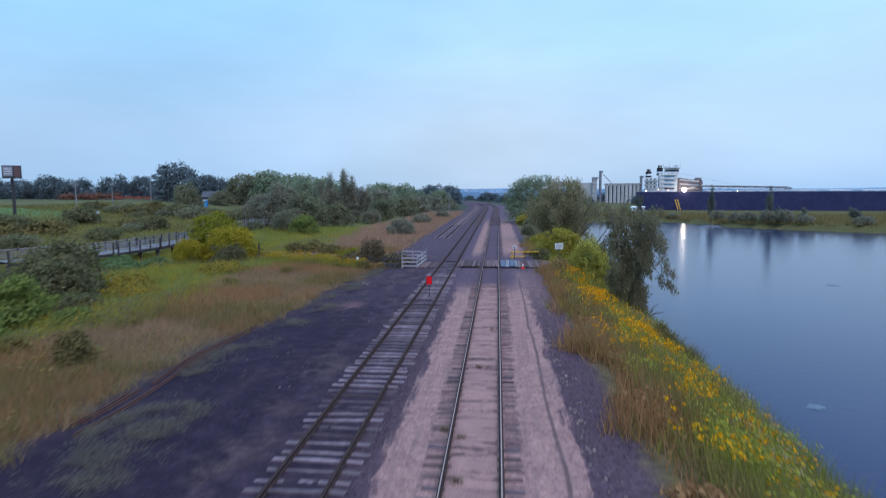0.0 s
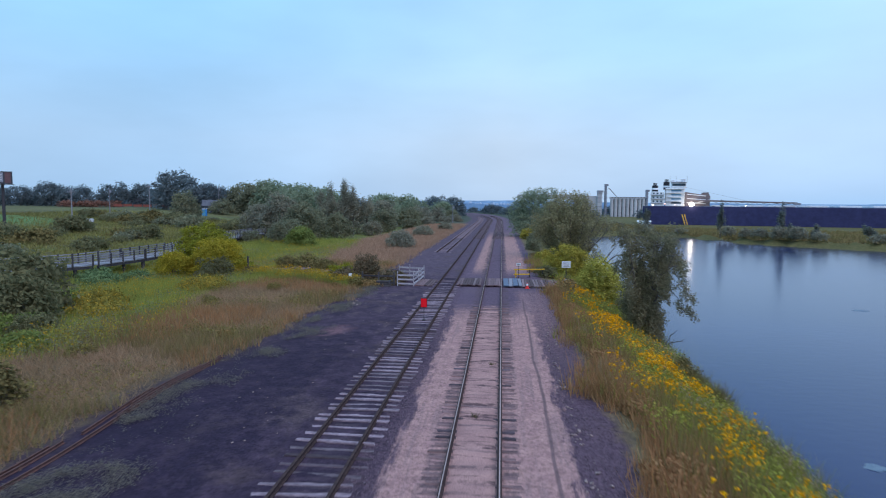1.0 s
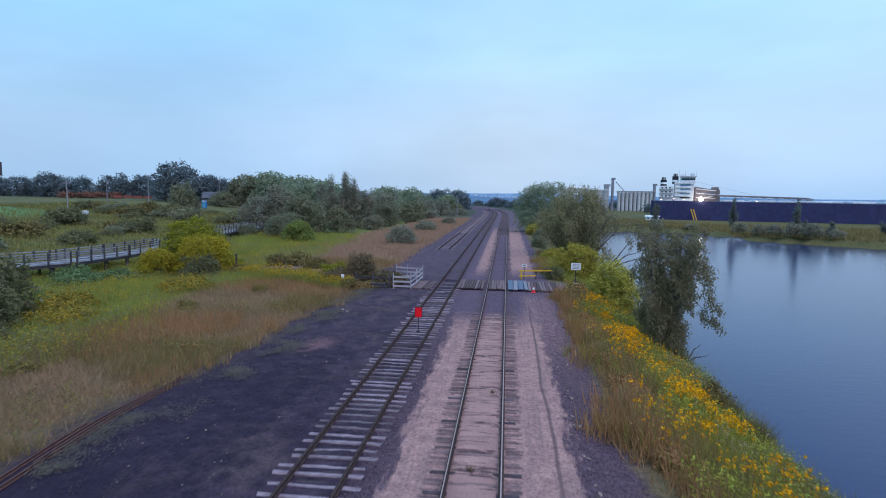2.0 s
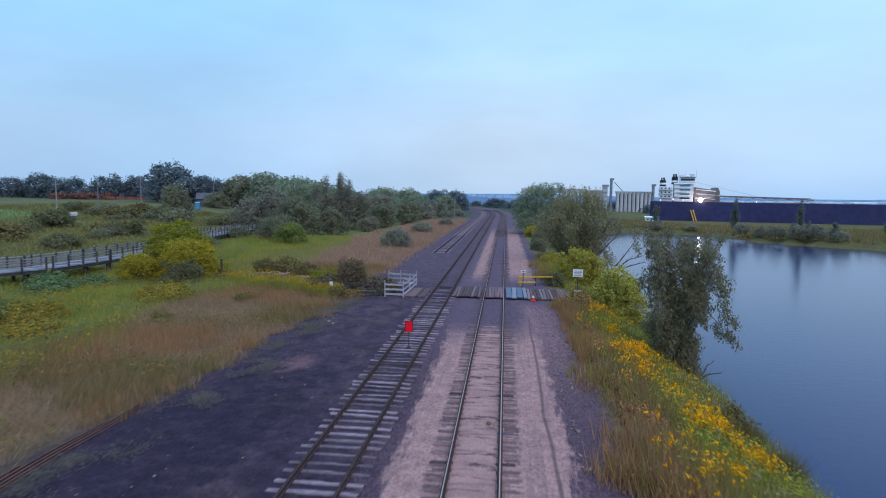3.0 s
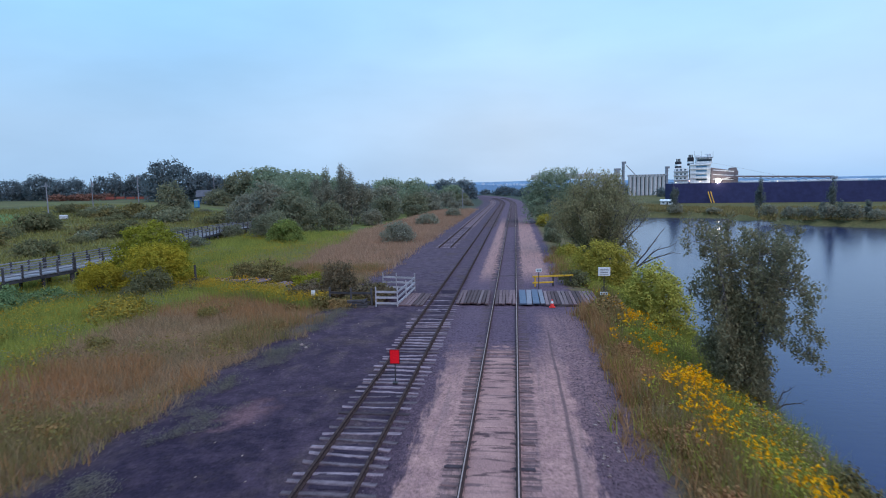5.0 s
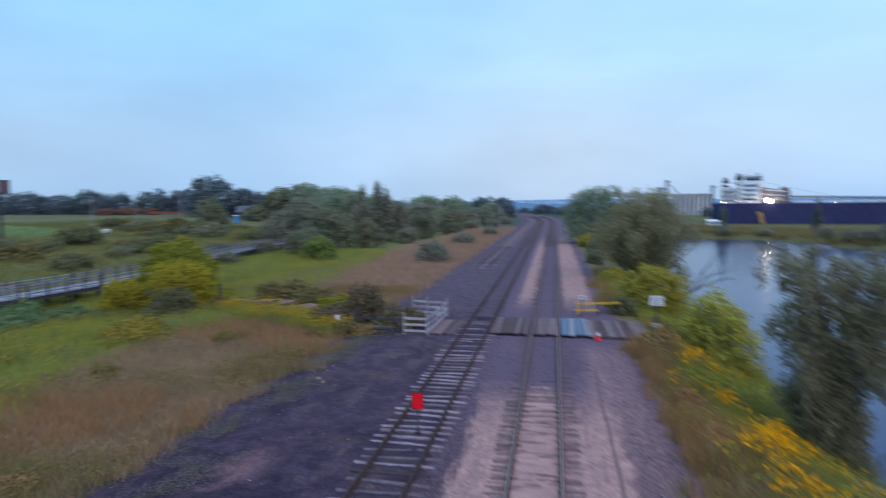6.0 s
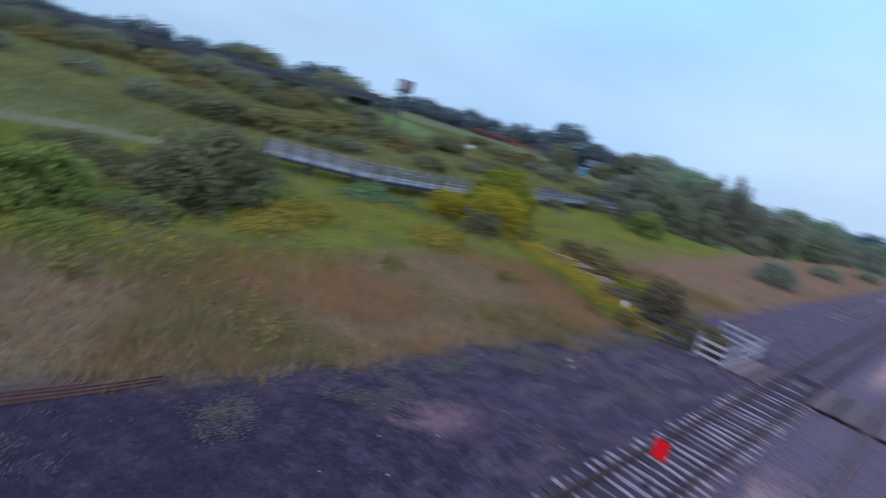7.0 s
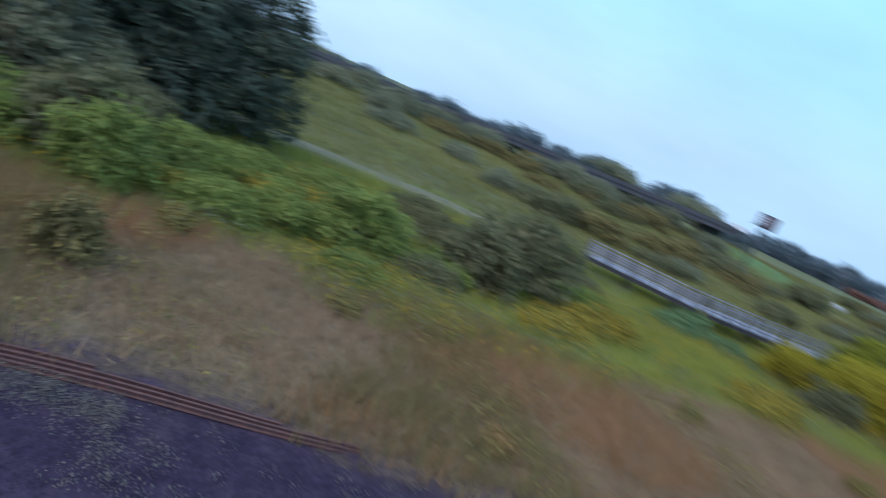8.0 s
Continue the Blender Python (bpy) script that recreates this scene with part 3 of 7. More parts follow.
def build_ground():
    xs = grid_line([(-4200, -400, 380), (-400, -120, 14), (-120, -50, 3.0), (-50, -9, 0.8), (-9, 4, 1.0), (4, 14, 0.5), (14, 40, 2), (40, 130, 4), (130, 500, 30), (500, 4200, 370)])
    ys = grid_line([(-1500, -60, 120), (-60, -16, 4), (-16, 60, 0.8), (60, 130, 2.0), (130, 260, 4), (260, 500, 16), (500, 4400, 300)])
    gx, gy = np.meshgrid(xs, ys)
    gz = land(gx, gy)
    nx, ny = len(xs), len(ys)
    co = np.stack([gx, gy, gz], -1).reshape(-1, 3)
    i = np.arange(nx * ny).reshape(ny, nx)
    quads = np.stack([i[:-1, :-1], i[:-1, 1:], i[1:, 1:], i[1:, :-1]], -1).reshape(-1, 4)
    me = bpy.data.meshes.new("ground")
    me.from_pydata(co.tolist(), [], quads.tolist())
    me.polygons.foreach_set("use_smooth", np.ones(len(quads), dtype=bool))
    me.materials.append(GROUND)
    return tagged(new("ground", me), "cinder and sand railway land with grassy field and low slopes", "ground", kind="structure")


def build_water():
    bm = bmesh.new()
    bmesh.ops.create_grid(bm, x_segments=60, y_segments=40, size=1.0,
                          matrix=Matrix.Translation((406, 20, WATER_Z)) @ Matrix.Diagonal((400, 380, 1, 1)))
    me = bpy.data.meshes.new("water")
    bm.to_mesh(me)
    bm.free()
    me.materials.append(WATER)
    return tagged(new("water", me), "calm blue lake water reflecting the overcast sky", "water", kind="structure")


build_ground()
build_water()


def build_backdrop():
    """Low hazy hills across the bay."""
    rng = np.random.default_rng(5)
    bm = bmesh.new()
    rows = []
    xs = np.linspace(-2600, 2600, 90)
    prof = 13 + 5 * np.sin(xs * 0.0021 + 1.0) + 3 * np.sin(xs * 0.006) + rng.normal(0, 0.8, 90)
    prof = np.maximum(prof, 9) + 9 * np.exp(-((xs + 300) / 500) ** 2)
    for x, h in zip(xs, prof):
        rows.append((bm.verts.new((x, 3600, -30)), bm.verts.new((x, 3700, h)), bm.verts.new((x, 4100, -30))))
    for a, b in zip(rows, rows[1:]):
        bm.faces.new((a[0], b[0], b[1], a[1]))
        bm.faces.new((a[1], b[1], b[2], a[2]))
    me = bpy.data.meshes.new("backdrop")
    bm.to_mesh(me)
    bm.free()
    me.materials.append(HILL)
    tagged(new("backdrop", me), "low haze-blue hills far across the bay", "backdrop", kind="structure")


build_backdrop()


def build_far_town():
    """Pale blocks and stacks across the bay, almost lost in haze."""
    rng = random.Random(19)
    for k in range(16):
        w, h = rng.uniform(6, 20), rng.choice((6, 7, 9, 11, 16))
        x = -150 + k * 16 + rng.uniform(-5, 5)
        root = thing("far_building", "pale building across the bay in haze", "building", (x, 2900, -3), 0, "buildings across the bay")
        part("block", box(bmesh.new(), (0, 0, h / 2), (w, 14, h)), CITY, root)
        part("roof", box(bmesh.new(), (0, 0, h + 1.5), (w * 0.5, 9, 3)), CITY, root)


build_far_town()


# ---- railway ----
def track_bend(y):
    """Beyond the straight the tracks swing away."""
    return -0.0006 * max(0.0, y - 225.0) ** 2


def rail_mesh(bm, x0, y0, y1, head, foot=0.14, height=0.16):
    """A rail with foot, web and head, swept along the track."""
    prof = [(-foot / 2, 0), (foot / 2, 0), (foot / 2, 0.02), (0.012, 0.04), (0.012, height - 0.045), (head / 2, height - 0.035),
            (head / 2, height - 0.006), (head / 2 - 0.008, height), (0.016, height + 0.001), (-0.016, height + 0.001), (-head / 2 + 0.008, height), (-head / 2, height - 0.006),
            (-head / 2, height - 0.035), (-0.012, height - 0.045), (-0.012, 0.04), (-foot / 2, 0.02)]
    ys = [y0] + [y for y in np.arange(-20, 430, 15.0) if y0 < y < y1] + [y1]
    rings = [[bm.verts.new((x0 + track_bend(y) + px, y, 0.005 + pz)) for px, pz in prof] for y in ys]
    k = len(prof)
    for a, b in zip(rings, rings[1:]):
        for j in range(k):
            f = bm.faces.new((a[j], a[(j + 1) % k], b[(j + 1) % k], b[j]))
            # second material only on the slim mid strip, where the head's highlight runs
            f.material_index = 1 if j == 8 else 0
    bm.faces.new(rings[0])
    bm.faces.new(rings[-1][::-1])
    return bm


def tie_mesh(name, rng, material, rough=0.02, length=2.5, width=0.215):
    bm = bmesh.new()
    xs = [-length / 2 + length * k / 6 for k in range(7)]
    rings = []
    for x in xs:
        w, dx = width * rng.uniform(0.82, 1.05), rng.uniform(-0.03, 0.03)
        prof = ((-w / 2, -0.08), (w / 2, -0.08), (w / 2, 0.055), (w / 2 - 0.025, 0.08), (-w / 2 + 0.025, 0.08), (-w / 2, 0.055))
        rings.append([bm.verts.new((x + dx, py, pz)) for py, pz in prof])
    for a, b in zip(rings, rings[1:]):
        for j in range(6):
            bm.faces.new((a[j], a[(j + 1) % 6], b[(j + 1) % 6], b[j]))
    bm.faces.new(rings[0][::-1])
    bm.faces.new(rings[-1])
    for v in bm.verts:
        v.co += Vector((rng.uniform(-2, 2) * rough, rng.uniform(-0.5, 0.5) * rough, rng.uniform(-0.8, 0.4) * rough))
    me = bpy.data.meshes.new(name)
    bm.to_mesh(me)
    bm.free()
    me.materials.append(material)
    return me


def build_track(name, label, x0, y0, y1, materials, spacing, rail_top, top_z, seed, last_part=110.0, skew=0.03, gap=(), buried=False, width=0.215, sink=0.012):
    rng = random.Random(seed)
    root = thing(name, label, "railway track", (0, 0, 0))
    for side in (-1, 1):
        bm = rail_mesh(bmesh.new(), x0 + side * 0.74, y0, y1, 0.08)
        ob = part("rail", bm, RAIL_DARK, root, "worn steel rail with a rusty web")
        ob.data.materials.append(rail_top)
    meshes = [tie_mesh("tie", rng, m, width=width) for m in materials for _ in range(4)]
    y = y0
    while y < last_part:
        y += spacing * rng.uniform(0.86, 1.14)
        if any(a < y < b for a, b in gap):
            continue
        dark = y > 46.0 or (buried and y > 31.0)
        if buried and 33.0 < y < 39.0:
            continue
        low = 0.03 if not buried and y > 36.5 else 0.0
        ob = new("tie", rng.choice(meshes[-4:] if dark or rng.random() < 0.16 else meshes[:-4] or meshes))
        ob.parent = root
        ob.matrix_basis = pose(x0 + rng.uniform(-0.09, 0.09), y, top_z - 0.08 - (0.025 if dark else 0.0) - low + rng.uniform(-sink, sink),
                               rng.uniform(-0.8, 0.8), rng.uniform(-0.4, 0.4), math.degrees(rng.gauss(0, skew)))
    bm = bmesh.new()
    while y < y1 - 1:
        y += spacing * rng.uniform(0.9, 1.1)
        box(bm, (x0 + track_bend(y), y, top_z - 0.07), (2.5, 0.22, 0.14))
    far = part("distant_ties", bm, materials[-1], root, "row of distant ties")
    tagged(far, kind="stuff")
    return root


SECOND_X = -4.16
BOARDS = ((41.0, 46.2),)
build_track("main_track", "railway track with sand-dusted ties and worn rails", 0.0, -22.0, 330.0, [TIE_SAND, TIE_SAND, TIE_DARK], 0.54,
            RAIL_HIGHLIGHT, 0.005, 3, gap=BOARDS, buried=True)
build_track("siding_track", "siding with weathered grey ties in dark cinders", SECOND_X, -22.0, 330.0, [TIE_GREY, TIE_GREY, TIE_DARK], 0.54,
            RAIL_DARK, 0.015, 4, skew=0.05, width=0.19, sink=0.024)
build_track("far_siding", "distant overgrown siding with pale ballast", -8.0, 76.0, 300.0, [TIE_DARK, TIE_GREY], 0.7, RAIL_DARK, 0.05, 6,
            last_part=112.0)


def build_drift(name, label, x0, half, y0, y1, base, swing, material, seed, fade=0.0):
    """Loose fill between a pair of rails, thin enough for the ties to show through in streaks."""
    rng = np.random.default_rng(seed)
    ys = np.arange(y0, y1, 0.09)
    xs = np.linspace(-half, half, 9)
    rows = np.convolve(rng.normal(0, 1, len(ys) + 4), np.ones(5) / 5, "valid")
    fine = rng.normal(0, 0.22, (len(ys), len(xs)))
    z = base + swing * (rows[:, None] + fine) - 0.02 * (np.abs(xs)[None, :] / half) ** 6
    if fade:
        z = z - 0.06 * np.clip((ys - (y1 - fade)) / fade, 0, 1)[:, None]
    co = np.stack([np.broadcast_to(x0 + xs[None, :], z.shape), np.broadcast_to(ys[:, None], z.shape), z], -1).reshape(-1, 3)
    i = np.arange(len(ys) * len(xs)).reshape(len(ys), len(xs))
    quads = np.stack([i[:-1, :-1], i[:-1, 1:], i[1:, 1:], i[1:, :-1]], -1).reshape(-1, 4)
    me = bpy.data.meshes.new(name)
    me.from_pydata(co.tolist(), [], quads.tolist())
    me.polygons.foreach_set("use_smooth", np.ones(len(quads), dtype=bool))
    me.materials.append(material)
    tagged(new(name, me), label, "ballast", kind="structure")


build_drift("ground_sand_fill", "pink blown sand lying between the rails", 0.0, 0.63, -22.0, 33.0, 0.016, 0.020, DRIFT_SAND, 5, 5.0)
build_drift("ground_cinder_fill", "dark cinders lying between the siding rails", SECOND_X, 0.64, -22.0, 47.0, -0.018, 0.022, DRIFT_CINDER, 6)


# ---- board crossing ----
def build_boards():
    rng = random.Random(11)
    root = thing("board_crossing", "timber board crossing over the tracks with blue steel plates", "crossing")
    shapes = {}

    def board(x, w, y0, y1, material, name="plank", z=0.17):
        key = (round(w, 2), round(y1 - y0, 1), material.name)
        if key not in shapes:
            bm = box(bmesh.new(), (0, 0, 0), (w - 0.02, y1 - y0, 0.09), bevel=0.01)
            me = bpy.data.meshes.new(name)
            bm.to_mesh(me)
            bm.free()
            me.materials.append(material)
            shapes[key] = me
        ob = new(name, shapes[key])
        ob.parent = root
        ob.matrix_basis = pose(x, (y0 + y1) / 2 + rng.uniform(-0.1, 0.1), z - 0.045 + rng.uniform(-0.012, 0.012), rng.uniform(-0.3, 0.3), 0, rng.uniform(-0.8, 0.8))

    x = -6.9
    while x < -5.3:
        board(x, 0.24, 41.0, 45.2, BOARD, z=0.07)
        x += 0.25
    x = -3.05
    while x < -1.05:
        board(x, 0.22, 41.2, 46.0, rng.choice([BOARD, BOARD, BOARD_PALE]))
        x += 0.235
    x = -0.56
    while x < 0.6:
        board(x, 0.22, 41.2, 46.0, BOARD)
        x += 0.225
    for x, w, m in ((1.15, 0.46, PLATE_BLUE), (1.58, 0.36, PLATE_GREY), (2.0, 0.44, PLATE_BLUE), (2.4, 0.3, PLATE_GREY)):
        board(x, w, 41.1, 46.0, m, "steel_plate", 0.19)
    x = 2.70
    while x < 5.9:
        board(x, 0.23, 41.0, 45.6, rng.choice([BOARD, BOARD, BOARD_PALE]), z=0.16)
        x += 0.245
    for y in (41.15, 43.4, 45.4):
        part("bearer", box(bmesh.new(), (4.3, y, 0.03), (3.4, 0.2, 0.16), bevel=0.02), DARKWOOD, root)


build_boards()


# ---- timber railings beside the crossing ----
def railing(name, label, pts, z0, height, levels, material, rail_h=0.14, post_w=0.11, group="railings at the crossing"):
    root = thing(name, label, "railing", group=group)
    for x, y in pts:
        part("post", box(bmesh.new(), (x, y, z0 + height / 2), (post_w, post_w, height + 0.1), bevel=0.012), material, root)
    for (xa, ya), (xb, yb) in zip(pts, pts[1:]):
        for lv in levels:
            part("rail", beam(bmesh.new(), (xa, ya, z0 + lv), (xb, yb, z0 + lv), 0.05, rail_h), material, root)
    return root


railing("white_railing", "weathered white timber railing at the end of the boards", [(-8.35, 40.9), (-6.9, 40.8), (-6.82, 43.4), (-6.75, 46.6), (-8.2, 46.9), (-9.3, 47.2)],
        0.0, 1.22, (0.2, 0.57, 0.94), WHITEWOOD, 0.14, 0.08)
railing("dark_railing", "old dark timber railing half hidden in brush", [(-11.6, 41.4), (-10.1, 41.2), (-8.7, 41.15)], -0.1, 1.2, (0.3, 0.9), DARKWOOD)


def build_red_sign():
    root = thing("red_stop_target", "red metal target sign on a thin post between the siding rails", "railway sign", (-4.04, 26.1, 0))
    part("post", round_post(bmesh.new(), 0, 0, 0, 1.05, 0.024), STEEL_DARK, root, "dark steel post")
    plate = part("plate", box(bmesh.new(), (0, -0.03, 1.10), (0.37, 0.03, 0.56), bevel=0.012), RED, root, "red enamel plate")
    bm = bmesh.new()
    for x, z, w, h in ((0, 1.375, 0.39, 0.02), (0, 0.825, 0.39, 0.02), (-0.188, 1.10, 0.02, 0.56), (0.188, 1.10, 0.02, 0.56)):
        box(bm, (x, -0.03, z), (w, 0.045, h))
    part("rim", bm, REDDARK, plate, "dark red folded rim")
    part("foot_plate", box(bmesh.new(), (0, 0, 0.03), (0.2, 0.2, 0.06), bevel=0.01), STEEL_DARK, root)


build_red_sign()


def sign(name, label, x, y, w, h, zc, bars=(), second=None, z0=0.0):
    root = thing(name, label, "sign", (x, y, z0))
    part("post", box(bmesh.new(), (0, 0.03, (zc + h / 2) / 2), (0.06, 0.04, zc + h / 2), bevel=0.006), STEEL_DARK, root, "dark post")
    plate = part("plate", box(bmesh.new(), (0, -0.01, zc), (w, 0.02, h), bevel=0.006), WHITE, root, "white sign plate")
    for bx, bz, bw, bh in bars:
        part("bar", box(bmesh.new(), (bx, -0.024, zc + bz), (bw, 0.004, bh)), INK, plate)
    if second:
        zc2, w2, h2 = second
        p2 = part("lower_plate", box(bmesh.new(), (0, -0.01, zc2), (w2, 0.02, h2), bevel=0.006), WHITE, root, "small white plate")
        for bx in (-0.16, 0.0, 0.16):
            part("bar", box(bmesh.new(), (bx, -0.024, zc2), (0.09, 0.004, h2 * 0.55)), INK, p2)
    return root


sign("white_sign", "square white sign above a small plate on one post", 6.5, 43.4, 0.78, 0.58, 1.85,
     [(0, 0.16, 0.56, 0.03), (0, 0.05, 0.6, 0.03), (0, -0.06, 0.5, 0.03), (0, -0.17, 0.56, 0.03)], (0.38, 0.5, 0.22))
sign("small_white_sign", "small white plate on a dark post by the boards", 2.37, 47.0, 0.42, 0.24, 1.42, [(-0.1, 0, 0.07, 0.13), (0.02, 0, 0.07, 0.13), (0.13, 0, 0.06, 0.13)])
sign("white_marker", "small white marker plate in the brush", -12.7, 41.3, 0.26, 0.36, 0.80)


def build_barrier():
    root = thing("yellow_barrier", "low yellow barrier rail on short posts", "barrier")
    for x, y in ((2.15, 48.2), (3.5, 48.5), (4.8, 48.85)):
        part("post", box(bmesh.new(), (x, y, 0.42), (0.12, 0.12, 0.84), bevel=0.015), YELLOW if x < 3 else STEEL_DARK, root)
    part("rail", beam(bmesh.new(), (1.95, 48.05, 0.78), (5.0, 48.85, 0.78), 0.08, 0.12), YELLOW, root, "yellow painted rail")
    part("lower_rail", beam(bmesh.new(), (1.95, 48.05, 0.32), (3.5, 48.42, 0.32), 0.08, 0.11), YELLOW, root)


build_barrier()


def build_cone():
    root = thing("traffic_cone", "orange and white traffic cone on the boards", "traffic cone", (2.95, 40.75, 0.0))
    part("base", box(bmesh.new(), (0, 0, 0.02), (0.38, 0.38, 0.04), bevel=0.01), ORANGE, root)
    bm = tube(bmesh.new(), [(0, 0, 0.04), (0, 0, 0.25), (0, 0, 0.34), (0, 0, 0.5)], [0.14, 0.09, 0.07, 0.03], 14)
    part("body", bm, ORANGE, root)
    part("collar", tube(bmesh.new(), [(0, 0, 0.26), (0, 0, 0.42)], [0.094, 0.056], 14), WHITE, root, "white reflective collar")


build_cone()


def build_scrap_rails():
    """Old rails left lying along the edge of the field."""
    for k, (dx, y0, y1) in enumerate(((0.0, 9.2, 16.6), (0.15, 8.8, 16.9), (0.30, 9.9, 15.2), (0.46, 7.4, 11.6), (0.02, 2.4, 9.0), (0.62, 3.6, 6.8), (0.78, 3.2, 6.4))):
        bm = bmesh.new()
        prof = [(-0.055, 0), (0.055, 0), (0.055, 0.015), (0.01, 0.03), (0.01, 0.075), (0.025, 0.082), (0.025, 0.105), (-0.025, 0.105), (-0.025, 0.082), (-0.01, 0.075), (-0.01, 0.03), (-0.055, 0.015)]
        rings = []
        for y in np.linspace(y0, y1, 9):
            cx = -12.15 - dx - 0.035 * (y - 5) + 0.02 * math.sin(y * 0.7 + k)
            cz = float(land(cx, y)) + 0.02
            rings.append([bm.verts.new((cx + px, y, cz + pz)) for px, pz in prof])
        for a, b in zip(rings, rings[1:]):
            for j in range(len(prof)):
                bm.faces.new((a[j], a[(j + 1) % len(prof)], b[(j + 1) % len(prof)], b[j]))
        bm.faces.new(rings[0])
        bm.faces.new(rings[-1][::-1])
        me = bpy.data.meshes.new("scrap_rail")
        bm.to_mesh(me)
        bm.free()
        me.materials.append(RUST)
        tagged(new("scrap_rail", me), "rusty old rail lying at the field's edge", "scrap rail", "scrap rails in the grass")


build_scrap_rails()


def build_stones():
    """Pale stones and litter on the cinders and the shoulder."""
    rng = random.Random(41)
    spots = [(rng.uniform(-10.2, -6.2), rng.uniform(6, 38), rng.uniform(0.02, 0.05)) for _ in range(70)]
    spots += [(rng.uniform(2.9, 3.7), rng.uniform(-8, 24), rng.uniform(0.03, 0.08)) for _ in range(34)]
    spots += [(-9.9, 31.5, 0.14), (-9.5, 31.0, 0.10), (3.3, 16.2, 0.13), (3.25, 13.4, 0.12), (3.4, 6.0, 0.11), (3.2, 4.4, 0.13)]
    spots += [(3.15 + rng.gauss(0, 0.09), cy + rng.gauss(0, 0.45), rng.uniform(0.025, 0.075)) for cy in (2.6, 3.2, 5.0, 8.2, 11.0, 14.6, 17.0, 20.5) for _ in range(9)]
    bm = bmesh.new()
    for x, y, r in spots:
        m = pose(x, y, r * 0.2 - 0.01, rng.uniform(-20, 20), rng.uniform(-20, 20), rng.uniform(0, 180)) @ Matrix.Diagonal((r, r * rng.uniform(0.5, 0.9), r * 0.3, 1))
        for v in bmesh.ops.create_icosphere(bm, subdivisions=1, radius=1.0, matrix=m)["verts"]:
            v.co += Vector((rng.uniform(-1, 1), rng.uniform(-1, 1), rng.uniform(-1, 1))) * r * 0.2
    me = bpy.data.meshes.new("loose_stones")
    bm.to_mesh(me)
    bm.free()
    me.materials.append(STONEPALE)
    tagged(new("loose_stones", me), "pale stones scattered on the cinders", "stones", kind="stuff")


build_stones()


def build_gravel(name, label, material, count, low, high, seed):
    """Loose crushed stone: small angular pieces strewn over the ballast and cinders."""
    r = np.random.default_rng(seed)
    strips = ((-3.3, -2.5, 0.4), (2.9, 4.5, 0.6))
    xs = np.concatenate([r.uniform(a, b, int(count * share)) for a, b, share in strips])
    ys = 2.0 + 40.0 * r.uniform(0, 1, len(xs)) ** 1.3
    rad = r.uniform(low, high, len(xs))
    axes = np.array([(1, 0, 0), (0, 1, 0), (-1, 0, 0), (0, -1, 0), (0, 0, 0.75), (0, 0, -0.4)], dtype=float)
    turn = r.uniform(0, 6.28, len(xs))
    c, sn = np.cos(turn)[:, None], np.sin(turn)[:, None]
    v = axes[None] * r.uniform(0.6, 1.3, (len(xs), 6, 1)) + r.normal(0, 0.15, (len(xs), 6, 3))
    v = np.stack([v[..., 0] * c - v[..., 1] * sn, v[..., 0] * sn + v[..., 1] * c, v[..., 2]], -1) * rad[:, None, None]
    v += np.stack([xs, ys, land(xs, ys) + 0.3 * rad], 1)[:, None, :]
    faces = np.array([(0, 1, 4), (1, 2, 4), (2, 3, 4), (3, 0, 4)])
    stuff_mesh = faces_mesh(name, v[:, faces, :].reshape(-1, 3, 3), material)
    tagged(new(name, stuff_mesh), label, "gravel", kind="stuff")


build_gravel("pale_gravel", "pale crushed stone on the ballast", STONEGREY, 3600, 0.012, 0.03, 61)
build_gravel("dark_gravel", "dark cinder lumps on the ballast", STONEDARK, 3000, 0.012, 0.03, 62)


def build_crib():
    root = thing("timber_crib", "dark rotten timber crib at the mouth of the ditch", "timbers", (-9.6, 40.5, 0.0))
    for k in range(3):
        part("timber", box(bmesh.new(), (0.1 * (k % 2), 0.0, 0.0 + 0.2 * k), (1.5 - 0.2 * k, 0.2, 0.17), 4 * k, 0.02), DARKWOOD, root)
        part("cross_timber", box(bmesh.new(), (-0.5 + 0.5 * k, 0.35, 0.09 + 0.13 * k), (0.18, 0.9, 0.15), 0, 0.02), DARKWOOD, root)


build_crib()


